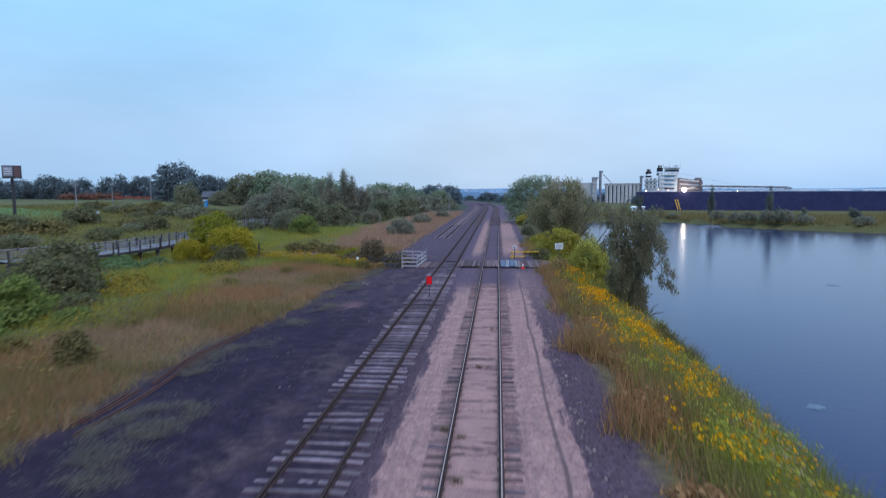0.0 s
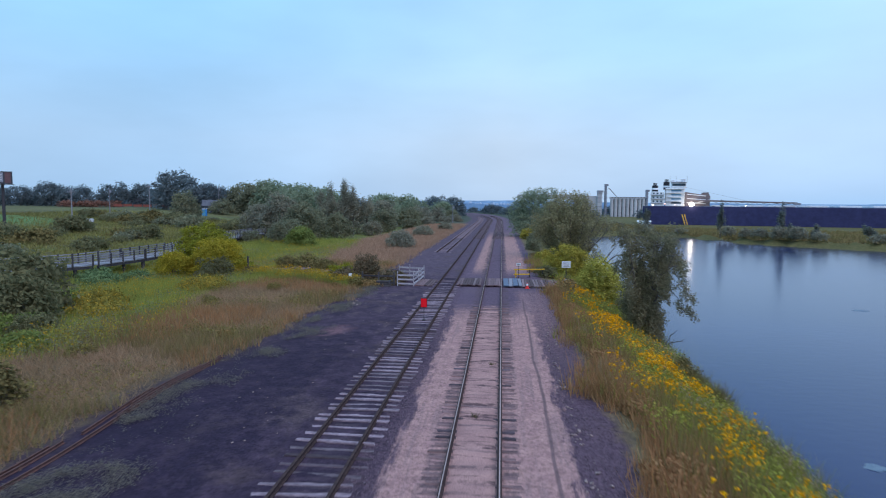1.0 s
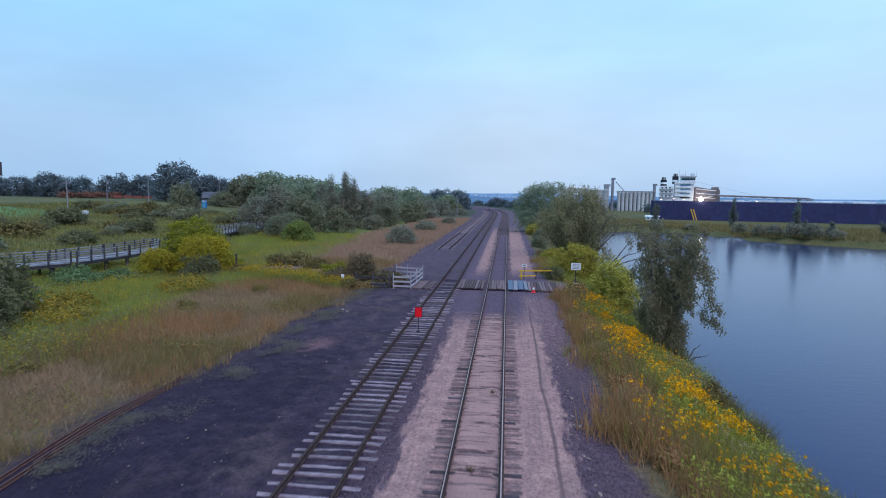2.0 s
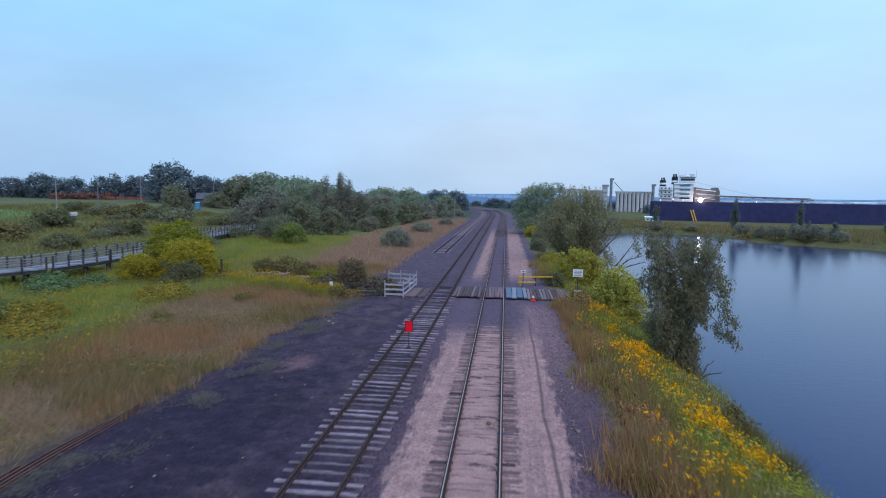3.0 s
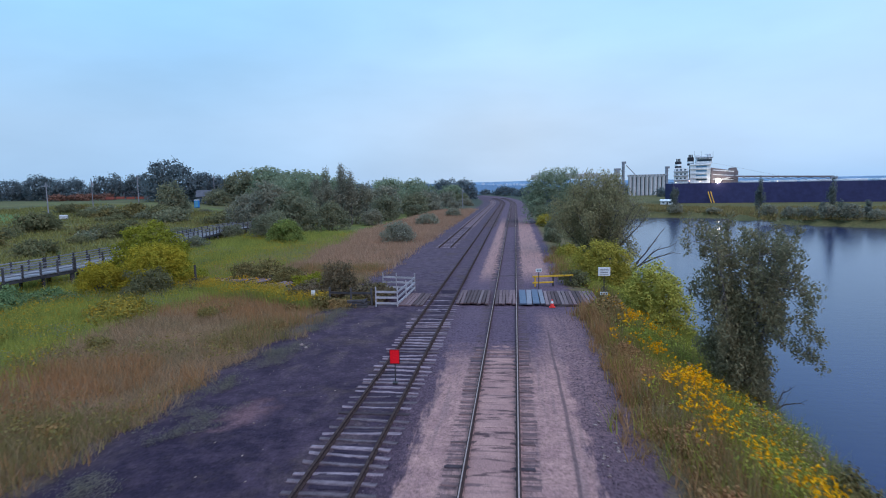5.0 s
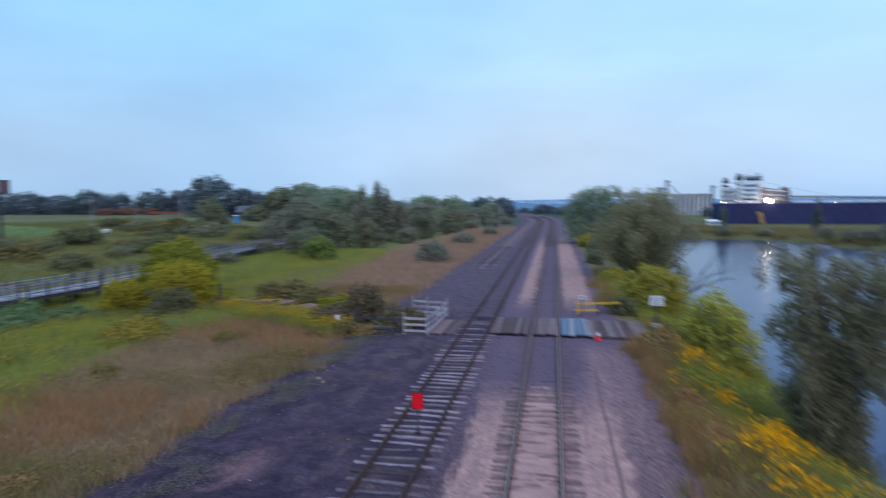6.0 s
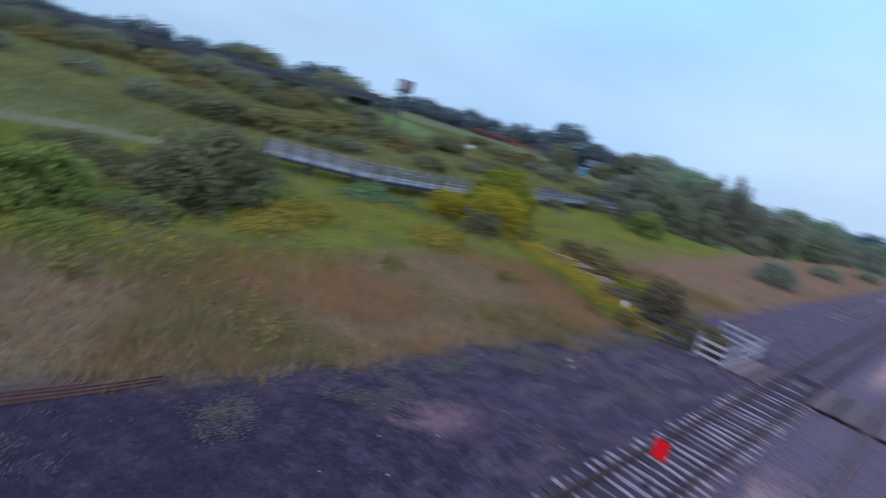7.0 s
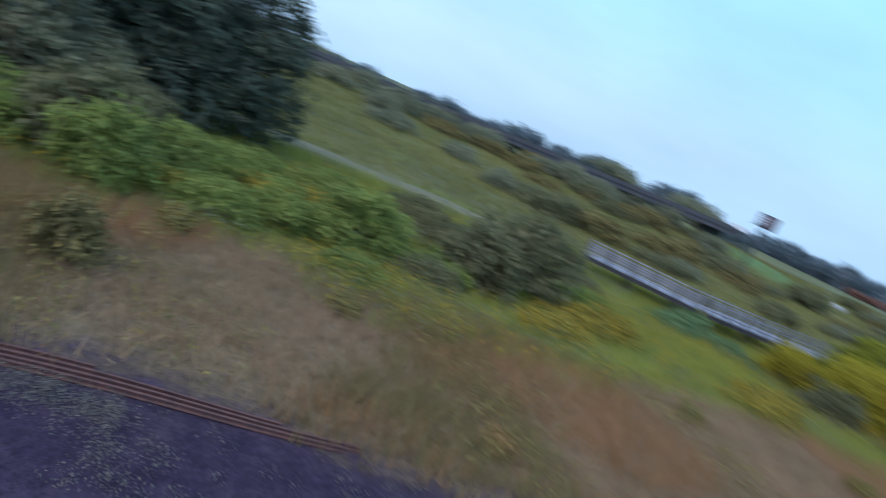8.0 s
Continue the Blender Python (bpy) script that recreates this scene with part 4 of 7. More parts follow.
# ---- trail bridge in the meadow ----
def build_trail_bridge(name, label, pts, deck_z, width=3.0):
    root = thing(name, label, "footbridge")
    rng = random.Random(len(pts))
    for (xa, ya), (xb, yb) in zip(pts, pts[1:]):
        a, b = Vector((xa, ya, 0)), Vector((xb, yb, 0))
        d = (b - a).normalized()
        side = Vector((d.y, -d.x, 0)) * (width / 2)
        length = (b - a).length
        ang = math.degrees(math.atan2(d.y, d.x)) - 90
        n = max(1, round(length / 0.62))
        me = bpy.data.meshes.new("deck_plank")
        bm = box(bmesh.new(), (0, 0, 0), (width, length / n - 0.03, 0.08))
        bm.to_mesh(me)
        bm.free()
        me.materials.append(GREYWOOD)
        for i in range(n):
            c = a + d * (length * (i + 0.5) / n)
            ob = new("deck_plank", me)
            ob.parent = root
            ob.matrix_basis = pose(c.x, c.y, deck_z - 0.04 + rng.uniform(-0.008, 0.008), 0, 0, ang)
        for s in (-1, 1):
            o = side * s
            m = max(1, round(length / 1.9))
            for i in range(m + 1):
                c = a + d * (length * i / m) + o
                part("post", box(bmesh.new(), (c.x, c.y, deck_z + 0.42), (0.14, 0.14, 1.3), ang, 0.01), DARKWOOD, root)
            for lv in (0.25, 0.48, 0.72, 0.96):
                part("rail", beam(bmesh.new(), (a + o + Vector((0, 0, deck_z + lv)))[:], (b + o + Vector((0, 0, deck_z + lv)))[:], 0.05, 0.085), GREYWOOD, root)
            part("stringer", beam(bmesh.new(), (a + o * 0.9 + Vector((0, 0, deck_z - 0.25)))[:], (b + o * 0.9 + Vector((0, 0, deck_z - 0.25)))[:], 0.2, 0.26), DARKWOOD, root)
        for i in range(0, max(1, round(length / 4)) + 1):
            c = a + d * min(length, 4.0 * i)
            for s in (-0.8, 0.8):
                g = c + side * s
                part("pile", round_post(bmesh.new(), g.x, g.y, float(land(g.x, g.y)) - 0.2, deck_z - 0.3, 0.14), DARKWOOD, root)
    return root


build_trail_bridge("trail_bridge", "long grey timber trail bridge with dark posts in the meadow", [(-46.0, 37.5), (-41.5, 46.0), (-41.0, 53.0), (-41.6, 63.0)], 0.85)
build_trail_bridge("trail_bridge", "grey timber trail bridge section behind the bushes", [(-41.8, 63.4), (-47.2, 80.0), (-49.0, 89.5), (-50.6, 98.0), (-51.3, 112.0)], 0.6)

def ribbon(name, pts, width, material, label, lift=0.05, category="path"):
    """A path laid on the land, with a real thickness."""
    bm = bmesh.new()
    rows = []
    for i, (x, y) in enumerate(pts):
        d = Vector(pts[min(i + 1, len(pts) - 1)]) - Vector(pts[max(i - 1, 0)])
        d.normalize()
        s = Vector((d.y, -d.x)) * width / 2
        z = float(land(x, y)) + lift
        rows.append([bm.verts.new((x + s.x * k, y + s.y * k, z + dz)) for k, dz in ((-1.15, -0.3), (-1, 0), (0, 0.04), (1, 0), (1.15, -0.3))])
    for a, b in zip(rows, rows[1:]):
        for j in range(4):
            bm.faces.new((a[j], b[j], b[j + 1], a[j + 1]))
    me = bpy.data.meshes.new(name)
    bm.to_mesh(me)
    bm.free()
    me.materials.append(material)
    return tagged(new(name, me), label, category, kind="structure")


def curve_points(pts, step=2.0):
    out = []
    P = [Vector(p) for p in pts]
    for i in range(len(P) - 1):
        p0, p1, p2, p3 = P[max(i - 1, 0)], P[i], P[i + 1], P[min(i + 2, len(P) - 1)]
        n = max(2, int((p2 - p1).length / step))
        for k in range(n):
            t = k / n
            out.append((0.5 * ((2 * p1) + (p2 - p0) * t + (2 * p0 - 5 * p1 + 4 * p2 - p3) * t * t + (3 * p1 - p0 - 3 * p2 + p3) * t ** 3))[:2])
    return out + [tuple(P[-1])]


TRAIL = curve_points([(-46.0, -30.0), (-47.5, -10.0), (-50.0, 8.0), (-50.5, 22.0), (-48.5, 32.0), (-46.0, 38.0)])
ribbon("pavement_trail", TRAIL, 3.4, ROAD, "grey gravel trail through the meadow", 0.25)


def build_old_boardwalk():
    """Collapsed boards leading off through the weeds."""
    rng = random.Random(31)
    root = thing("old_boardwalk", "collapsed grey boardwalk half hidden in weeds", "boardwalk")
    me = bpy.data.meshes.new("plank")
    bm = box(bmesh.new(), (0, 0, 0), (0.24, 1.9, 0.06), bevel=0.008)
    bm.to_mesh(me)
    bm.free()
    me.materials.append(BOARD_PALE)
    for k in range(34):
        t = k / 33
        x, y = -25.8 + 12.0 * t, 51.8 - 7.2 * t
        if rng.random() < 0.25:
            continue
        ob = new("plank", me)
        ob.parent = root
        ob.matrix_basis = pose(x, y, float(land(x, y)) + 0.62 + rng.uniform(-0.08, 0.08), rng.uniform(-6, 6), rng.uniform(-5, 5), -30 + rng.gauss(0, 7))
    for s in (-0.6, 0.6):
        part("joist", beam(bmesh.new(), (-26.0 + s * 0.5, 51.9 + s, -0.25), (-13.6 + s * 0.5, 44.5 + s, 0.05), 0.12, 0.7), DARKWOOD, root)


build_old_boardwalk()


def build_meadow_post():
    x, y = -26.2, 50.3
    root = thing("marker_post", "dark timber post with a crosspiece in the weeds", "post", (x, y, float(land(x, y))))
    part("post", box(bmesh.new(), (0, 0, 1.0), (0.16, 0.16, 2.2), bevel=0.02), DARKWOOD, root)
    part("crosspiece", box(bmesh.new(), (0, -0.1, 0.9), (0.6, 0.06, 0.14), bevel=0.01), DARKWOOD, root)


build_meadow_post()


def build_lake_patches():
    rng = random.Random(17)
    for x, y, r in ((14.3, 12.3, 0.42), (33.0, 46.0, 0.7)):
        bm = bmesh.new()
        vs = [bm.verts.new((x + r * math.cos(a) * rng.uniform(0.6, 1.3), y + 0.7 * r * math.sin(a) * rng.uniform(0.6, 1.3), WATER_Z + dz)) for dz in (-0.01, 0.012) for a in [2 * math.pi * k / 14 for k in range(14)]]
        bm.faces.new(vs[14:])
        for k in range(14):
            bm.faces.new((vs[k], vs[(k + 1) % 14], vs[14 + (k + 1) % 14], vs[14 + k]))
        me = bpy.data.meshes.new("algae_patch")
        bm.to_mesh(me)
        bm.free()
        me.materials.append(ALGAE)
        tagged(new("algae_patch", me), "pale floating patch of algae on the lake", "algae", "algae patches")


build_lake_patches()


# ---- far side of the lake: the laden ship and the grain elevator ----
def build_ship():
    root = thing("cargo_ship", "long dark-hulled lake freighter with white after house", "ship", (64.4, 266.0, WATER_Z), -14.0)
    L, W, H = 210.0, 26.0, 8.5
    bm = bmesh.new()
    outline = [(0, 4), (3, 0), (L - 30, 0), (L - 12, 4), (L, W / 2), (L - 12, W - 4), (L - 30, W), (3, W), (0, W - 4)]
    lo = [bm.verts.new((x, y, -1.0)) for x, y in outline]
    hi = [bm.verts.new((x, y, H - 0.7 * min(1, x / 70))) for x, y in outline]
    for i in range(len(outline)):
        j = (i + 1) % len(outline)
        bm.faces.new((lo[i], lo[j], hi[j], hi[i]))
    bm.faces.new(hi)
    bm.faces.new(lo[::-1])
    part("hull", bm, HULL, root, "dark maroon steel hull")

    def block(name, x0, x1, z0, z1, material, label="", y0=3.0, y1=16.0, parent=None, bevel=0.1):
        return part(name, box(bmesh.new(), ((x0 + x1) / 2, (y0 + y1) / 2, H + (z0 + z1) / 2), (x1 - x0, y1 - y0, z1 - z0), bevel=bevel), material, parent or root, label)

    aft = block("funnel_house", 3.4, 9.0, 0, 6.6, SHIPWHITE, "white funnel house")
    for lv in (1.4, 3.2, 5.0):
        block("gallery", 3.0, 9.4, lv, lv + 0.15, SHIPGREY, y0=2.0, y1=3.2, parent=aft, bevel=0)
        for k in range(3):
            block("window", 4.2 + k * 1.6, 4.9 + k * 1.6, lv + 0.5, lv + 1.1, GLASSDARK, y0=2.9, y1=3.02, parent=aft, bevel=0)
    house = block("deckhouse", 9.6, 17.6, 0, 8.2, SHIPWHITE, "white after deckhouse")
    for lv in (0.7, 2.5, 4.4, 6.2):
        block("window_band", 12.0, 16.2, lv + 0.45, lv + 1.1, SHIPBLUE if lv > 2 else GLASSDARK, "blue-tinted window band", y0=2.88, y1=3.02, parent=house, bevel=0)
        block("gallery", 9.4, 17.8, lv + 1.5, lv + 1.62, SHIPWHITE, y0=2.2, y1=3.2, parent=house, bevel=0)
    wheel = block("wheelhouse", 12.0, 18.2, 8.3, 10.6, SHIPWHITE, "white wheelhouse", y0=4.0)
    block("window_band", 12.3, 18.0, 9.2, 10.0, GLASSDARK, y0=3.88, y1=4.02, parent=wheel, bevel=0)
    block("roof", 12.0, 18.4, 10.6, 10.8, SHIPGREY, y0=3.0, parent=wheel, bevel=0)
    for x, w, z in ((12.6, 1.6, 11.9), (15.0, 2.0, 11.5), (17.2, 1.4, 12.3)):
        part("top_cabin", box(bmesh.new(), (x, 8, H + (10.8 + z) / 2), (w, 4, z - 10.8), bevel=0.08), SHIPWHITE, root)
    for x in (11.4, 14.0, 18.6):
        part("aerial", tube(bmesh.new(), [(x, 6, H + 10.6), (x, 6, H + 13.6)], [0.07, 0.04], 5), SHIPGREY, root)
    for x, z in ((13.0, 11.4), (16.4, 12.0)):
        part("radar", box(bmesh.new(), (x, 7, H + z), (2.2, 0.3, 0.35)), SHIPWHITE, root)
        part("mast", tube(bmesh.new(), [(x, 7, H + 10.8), (x, 7, H + z + 0.6)], [0.16, 0.09], 6), SHIPWHITE, root)
    for x, z0, z1 in ((5.0, 6.6, 10.6), (9.9, 7.6, 12.2)):
        f = part("funnel", tube(bmesh.new(), [(x, 7, H), (x, 7, H + z0), (x, 7, H + z0), (x, 7, H + z1 - 1.2)], [0.5, 0.5, 1.35, 1.3], 14), SHIPBLACK, root, "black funnel with a white band")
        part("band", tube(bmesh.new(), [(x, 7, H + z0 + 0.9), (x, 7, H + z0 + 1.7)], [1.4, 1.38], 14), SHIPWHITE, f, "white funnel band")
        for s in (-0.6, 0.0, 0.6):
            part("exhaust", tube(bmesh.new(), [(x + s, 7, H + z1 - 1.4), (x + s, 7, H + z1)], [0.24, 0.24], 8), SHIPBLACK, f)
    bm = bmesh.new()
    prof = [(18.0, 0), (28.2, 0), (28.2, 4.4), (27.4, 6.2), (25.4, 6.2), (25.0, 5.2), (18.0, 6.4)]
    front = [bm.verts.new((x, 4.0, H + z)) for x, z in prof]
    back = [bm.verts.new((x, 14.0, H + z)) for x, z in prof]
    bm.faces.new(front[::-1])
    bm.faces.new(back)
    for i in range(len(prof)):
        j = (i + 1) % len(prof)
        bm.faces.new((front[i], front[j], back[j], back[i]))
    boomhouse = part("boom_house", bm, BOOMGREY, root, "grey-brown sloping boom machinery house with white bracing")
    for k in range(3):
        part("slot", beam(bmesh.new(), (18.6, 3.9, H + 5.4 - k * 1.9), (26.6, 3.9, H + 4.6 - k * 1.7), 0.12, 0.34), SHIPWHITE, boomhouse)
    part("boom_strut", beam(bmesh.new(), (19.5, 3.4, H + 0.8), (28.6, 3.4, H + 3.0), 0.4, 0.5), SHIPWHITE, root)
    boom = part("unloading_boom", beam(bmesh.new(), (22, 3, H + 2.6), (62, 3, H + 1.6), 1.0, 0.7), BOOMGREY, root, "grey unloading boom")
    for k in range(18):
        x = 23.5 + k * 2.1
        zt = H + 2.6 - (x - 22) * 0.035
        part("lattice", beam(bmesh.new(), (x, 3, zt - 0.3), (x + 2.0, 3, zt - 1.0 if k % 2 else zt - 0.1), 0.2, 0.16), SHIPGREY, boom)
    part("boom_head", box(bmesh.new(), (62, 3, H + 1.2), (2.6, 1.2, 0.9), bevel=0.1), SHIPGREY, boom)
    part("boom_stay", beam(bmesh.new(), (18, 6, H + 8.6), (44, 4, H + 2.2), 0.06, 0.06), SHIPGREY, root)
    for k in range(12):
        part("hatch_cover", box(bmesh.new(), (34 + k * 12, 14, H + 0.2), (8.0, 17, 0.8), bevel=0.12), SHIPWHITE, root, "pale hatch cover")
    for x0, x1 in ((29, 40), (42, 56), (58, 70)):
        part("deck_pipe", beam(bmesh.new(), (x0, 2, H + 0.5), (x1, 2, H + 0.2), 0.3, 0.4), SHIPWHITE, root)
    for k in range(40):
        x = 28 + k * 4.2
        part("stanchion", box(bmesh.new(), (x, 0.5, H - 0.1), (0.1, 0.1, 1.0)), SHIPGREY, root)
    lamp_mat = Nodes("lit_floodlight", 0.4)
    lamp_mat.bsdf.inputs["Emission Color"].default_value = (1.0, 0.88, 0.72, 1)
    lamp_mat.bsdf.inputs["Emission Strength"].default_value = 30.0
    warm = Nodes("lit_deck_lamp", 0.4)
    warm.bsdf.inputs["Emission Color"].default_value = (1.0, 0.5, 0.35, 1)
    warm.bsdf.inputs["Emission Strength"].default_value = 3.0
    # the first globe is oversized, with the floodlight's bloom built into its size
    for x, z, r, m in ((20.4, 0.9, 0.95, lamp_mat), (4.2, 0.5, 0.14, lamp_mat), (9.4, 1.0, 0.26, warm), (13.6, 0.7, 0.22, warm), (42.0, 0.2, 0.10, lamp_mat)):
        bm = bmesh.new()
        bmesh.ops.create_uvsphere(bm, u_segments=12, v_segments=8, radius=r, matrix=Matrix.Translation((x, -0.5, H + z)))
        part("floodlight", bm, m.mat, root, "lit floodlight")
    for s in (0.0, 1.0):
        part("gangway", beam(bmesh.new(), (16.6 + s, -0.8, 5.0), (18.0 + s, -2.2, 0.3), 0.35, 0.2), YELLOW, root, "yellow gangway ladder")


build_ship()


def build_elevator():
    root = thing("grain_elevator", "pale concrete grain elevator with a row of silos", "grain elevator", (73.0, 420.0, -2.5))
    for k in range(9):
        x = 5.5 + k * 2.75
        part("silo", tube(bmesh.new(), [(x, 0, 0), (x, 0, 13.4)], [1.16, 1.16], 16), CONCRETE, root, "pale concrete silo")
    # added dark sheet that gives the shade seen between the silos
    part("back_wall", box(bmesh.new(), (16.5, 0.9, 6.5), (23.5, 0.4, 13.0)), CONCRETE_DARK, root, "dark wall standing in for the shade between the silos")
    part("gallery", box(bmesh.new(), (16.5, 0, 14.0), (25, 2.6, 1.3), bevel=0.1), CONCRETE, root)
    for k in range(12):
        part("gallery_window", box(bmesh.new(), (5.5 + k * 2.0, -1.33, 14.1), (0.9, 0.06, 0.5)), GLASSDARK, root)
    for x, h, w in ((1.0, 22.5, 1.4), (-3.2, 18.0, 3.2), (29.5, 18.6, 1.3)):
        t = part("leg_tower", box(bmesh.new(), (x, 0, h / 2), (w, 3, h), bevel=0.1), SHIPGREY if w < 2 else CONCRETE, root, "tall elevator leg")
        part("head_house", box(bmesh.new(), (x + 0.4, 0, h + 0.4), (w + 1.0, 3.4, 1.4)), SHIPGREY, t)
        for lv in range(2, int(h), 3):
            part("landing", box(bmesh.new(), (x, -1.7, lv), (w + 0.8, 0.6, 0.14)), SHIPGREY, t)
    part("work_house", box(bmesh.new(), (-9, 4, 7.6), (14, 8, 15.2), bevel=0.15), CONCRETE, root)
    part("long_gallery", box(bmesh.new(), (-38, 4, 14.5), (46, 5, 3.4), bevel=0.15), CONCRETE, root, "long pale conveyor gallery")
    for k in range(8):
        part("gallery_leg", box(bmesh.new(), (-58 + k * 6, 4, 6.4), (0.7, 0.7, 12.8)), SHIPGREY, root)
    part("spout", beam(bmesh.new(), (3, 0, 21), (9, 0, 14.5), 0.5, 0.5), SHIPGREY, root)


build_elevator()


def build_hut(name, label, x, y, w, d, h, turn, wall, roof_material=ROOF, roof_h=1.6, category="house"):
    z = float(land(x, y)) - 0.1
    root = thing(name, label, category, (x, y, z), turn)
    wl = part("wall", box(bmesh.new(), (0, 0, h / 2), (w, d, h)), wall, root)
    bm = bmesh.new()
    e = 0.4
    v = [bm.verts.new(c) for c in ((-w / 2 - e, -d / 2 - e, h), (w / 2 + e, -d / 2 - e, h), (w / 2 + e, d / 2 + e, h), (-w / 2 - e, d / 2 + e, h),
                                   (-w / 2 - e, 0, h + roof_h), (w / 2 + e, 0, h + roof_h))]
    for f in ((0, 1, 5, 4), (2, 3, 4, 5), (0, 4, 3), (1, 2, 5), (0, 3, 2, 1)):
        bm.faces.new([v[i] for i in f])
    part("roof", bm, roof_material, root)
    for k in (-0.28, 0.22):
        part("window", box(bmesh.new(), (w * k, -d / 2 - 0.03, h * 0.55), (w * 0.16, 0.08, h * 0.34)), GLASSDARK, wl)
    part("door", box(bmesh.new(), (w * 0.02, -d / 2 - 0.03, h * 0.38), (w * 0.1, 0.08, h * 0.74)), DARKWOOD, wl)
    return root


build_hut("dock_shed", "small white shed on the far shore", 62.5, 254.0, 5.0, 4.0, 1.7, -20, SHIPWHITE, SHIPWHITE, 0.5, "shed")
build_hut("house", "grey house with a gabled roof among trees", -104.5, 196.0, 6.0, 5.0, 2.6, 20, SIDING, ROOF, 2.2)
build_hut("house", "low blue-grey house behind the orange fence", -150.0, 226.0, 9.0, 7.0, 2.0, 15, SIDING, ROOF, 1.6)


# ---- poles, billboard and roadworks on the slope ----
def build_pole(x, y, h, lean=0.0, lamp=False):
    z = float(land(x, y))
    root = thing("utility_pole", "grey wooden utility pole with a crossarm", "utility pole", (x, y, z), 0, "poles on the slope")
    part("pole", tube(bmesh.new(), [(0, 0, -0.3), (lean, 0, h)], [0.15, 0.10], 8), GREYWOOD, root)
    if not lamp:
        part("crossarm", box(bmesh.new(), (lean, 0, h - 0.9), (2.0, 0.12, 0.12)), GREYWOOD, root)
        for s in (-1.0, -0.4, 0.4, 1.0):
            part("insulator", round_post(bmesh.new(), lean + s, 0, h - 0.85, h - 0.55, 0.07, 6), SHIPGREY, root)
    else:
        part("transformer", round_post(bmesh.new(), lean + 0.35, 0, h - 1.7, h - 0.9, 0.25, 10), SHIPGREY, root)


build_pole(-109.0, 131.0, 7.6)
build_pole(-113.0, 171.0, 9.0)
build_pole(-112.0, 150.0, 8.0, lamp=True)
build_pole(-104.0, 200.0, 10.0, lamp=True)
build_pole(-18.0, 215.0, 7.0, lamp=True)


def build_billboard():
    x, y = -90.9, 90.5
    z = float(land(x, y)) - 0.2
    root = thing("billboard", "dark double-sided billboard on a tall steel column", "billboard", (x, y, z), 38)
    part("column", tube(bmesh.new(), [(0, 0, 0), (0, 0, 9.6)], [0.28, 0.24], 12), STEEL_DARK, root)
    face = part("panel", box(bmesh.new(), (0, -0.25, 10.3), (3.0, 0.3, 2.3), bevel=0.04), INK, root, "dark poster panel")
    part("poster_block", box(bmesh.new(), (-0.6, -0.42, 10.35), (1.5, 0.04, 1.8)), SHIPGREY, face, "grey printed area")
    part("poster_block", box(bmesh.new(), (0.85, -0.42, 10.3), (0.9, 0.04, 1.9)), CARPINK, face, "pale red printed area")
    for k in range(3):
        part("bar", box(bmesh.new(), (-0.6, -0.45, 10.8 - 0.45 * k), (1.1, 0.02, 0.12)), WHITE, face)
    part("catwalk", box(bmesh.new(), (0, -0.7, 9.05), (3.4, 0.7, 0.1)), STEEL_DARK, root)
    part("back_panel", box(bmesh.new(), (0, 0.35, 10.3), (3.0, 0.25, 2.3)), INK, root)


build_billboard()


def build_site():
    for k in range(7):
        x, y = -146.0 + k * 3.2, 203.0 + k * 1.2
        root = thing("safety_fence", "orange mesh safety fence panel on the slope", "fence", (x, y, float(land(x, y))), 20, "orange fence panels")
        part("mesh", box(bmesh.new(), (0, 0, 0.75), (3.1, 0.06, 0.9)), ORANGENET, root)
        for s in (-1.5, 1.5):
            part("post", box(bmesh.new(), (s, 0, 0.7), (0.08, 0.08, 1.5)), STEEL_DARK, root)
    x, y = -96.0, 174.0
    root = thing("portable_toilet", "blue plastic portable toilet", "toilet cabin", (x, y, float(land(x, y))), 15)
    part("cabin", box(bmesh.new(), (0, 0, 1.1), (1.3, 1.3, 2.2), bevel=0.08), BLUEPLASTIC, root)
    part("roof", box(bmesh.new(), (0, 0, 2.3), (1.4, 1.4, 0.2), bevel=0.06), WHITE, root)
    part("door", box(bmesh.new(), (0, -0.67, 1.1), (0.9, 0.05, 1.9)), TEAL, root)
    for x, y in ((-74.0, 160.0), (-69.5, 162.0)):
        car = thing("parked_car", "dark parked car half hidden by weeds", "car", (x, y, float(land(x, y))), 70, "parked cars")
        part("body", box(bmesh.new(), (0, 0, 0.65), (1.8, 4.4, 0.75), bevel=0.15), CARDARK, car)
        part("cabin", box(bmesh.new(), (0, -0.2, 1.25), (1.55, 2.3, 0.6), bevel=0.2), GLASSDARK, car)
        for sx in (-0.85, 0.85):
            for sy in (-1.4, 1.4):
                w = tube(bmesh.new(), [(sx - 0.1, sy, 0.33), (sx + 0.1, sy, 0.33)], [0.33, 0.33], 12)
                part("wheel", w, SHIPBLACK, car)
    x, y = -96.0, 120.0
    tagged(new("boulder", bpy.data.meshes.new("boulder")), "pale block lying in the slope grass", "boulder")
    bm = box(bmesh.new(), (x, y, float(land(x, y)) + 0.5), (1.6, 1.0, 1.0), 20, 0.2)
    bm.to_mesh(bpy.data.objects["boulder"].data)
    bm.free()
    bpy.data.objects["boulder"].data.materials.append(CONCRETE)


build_site()


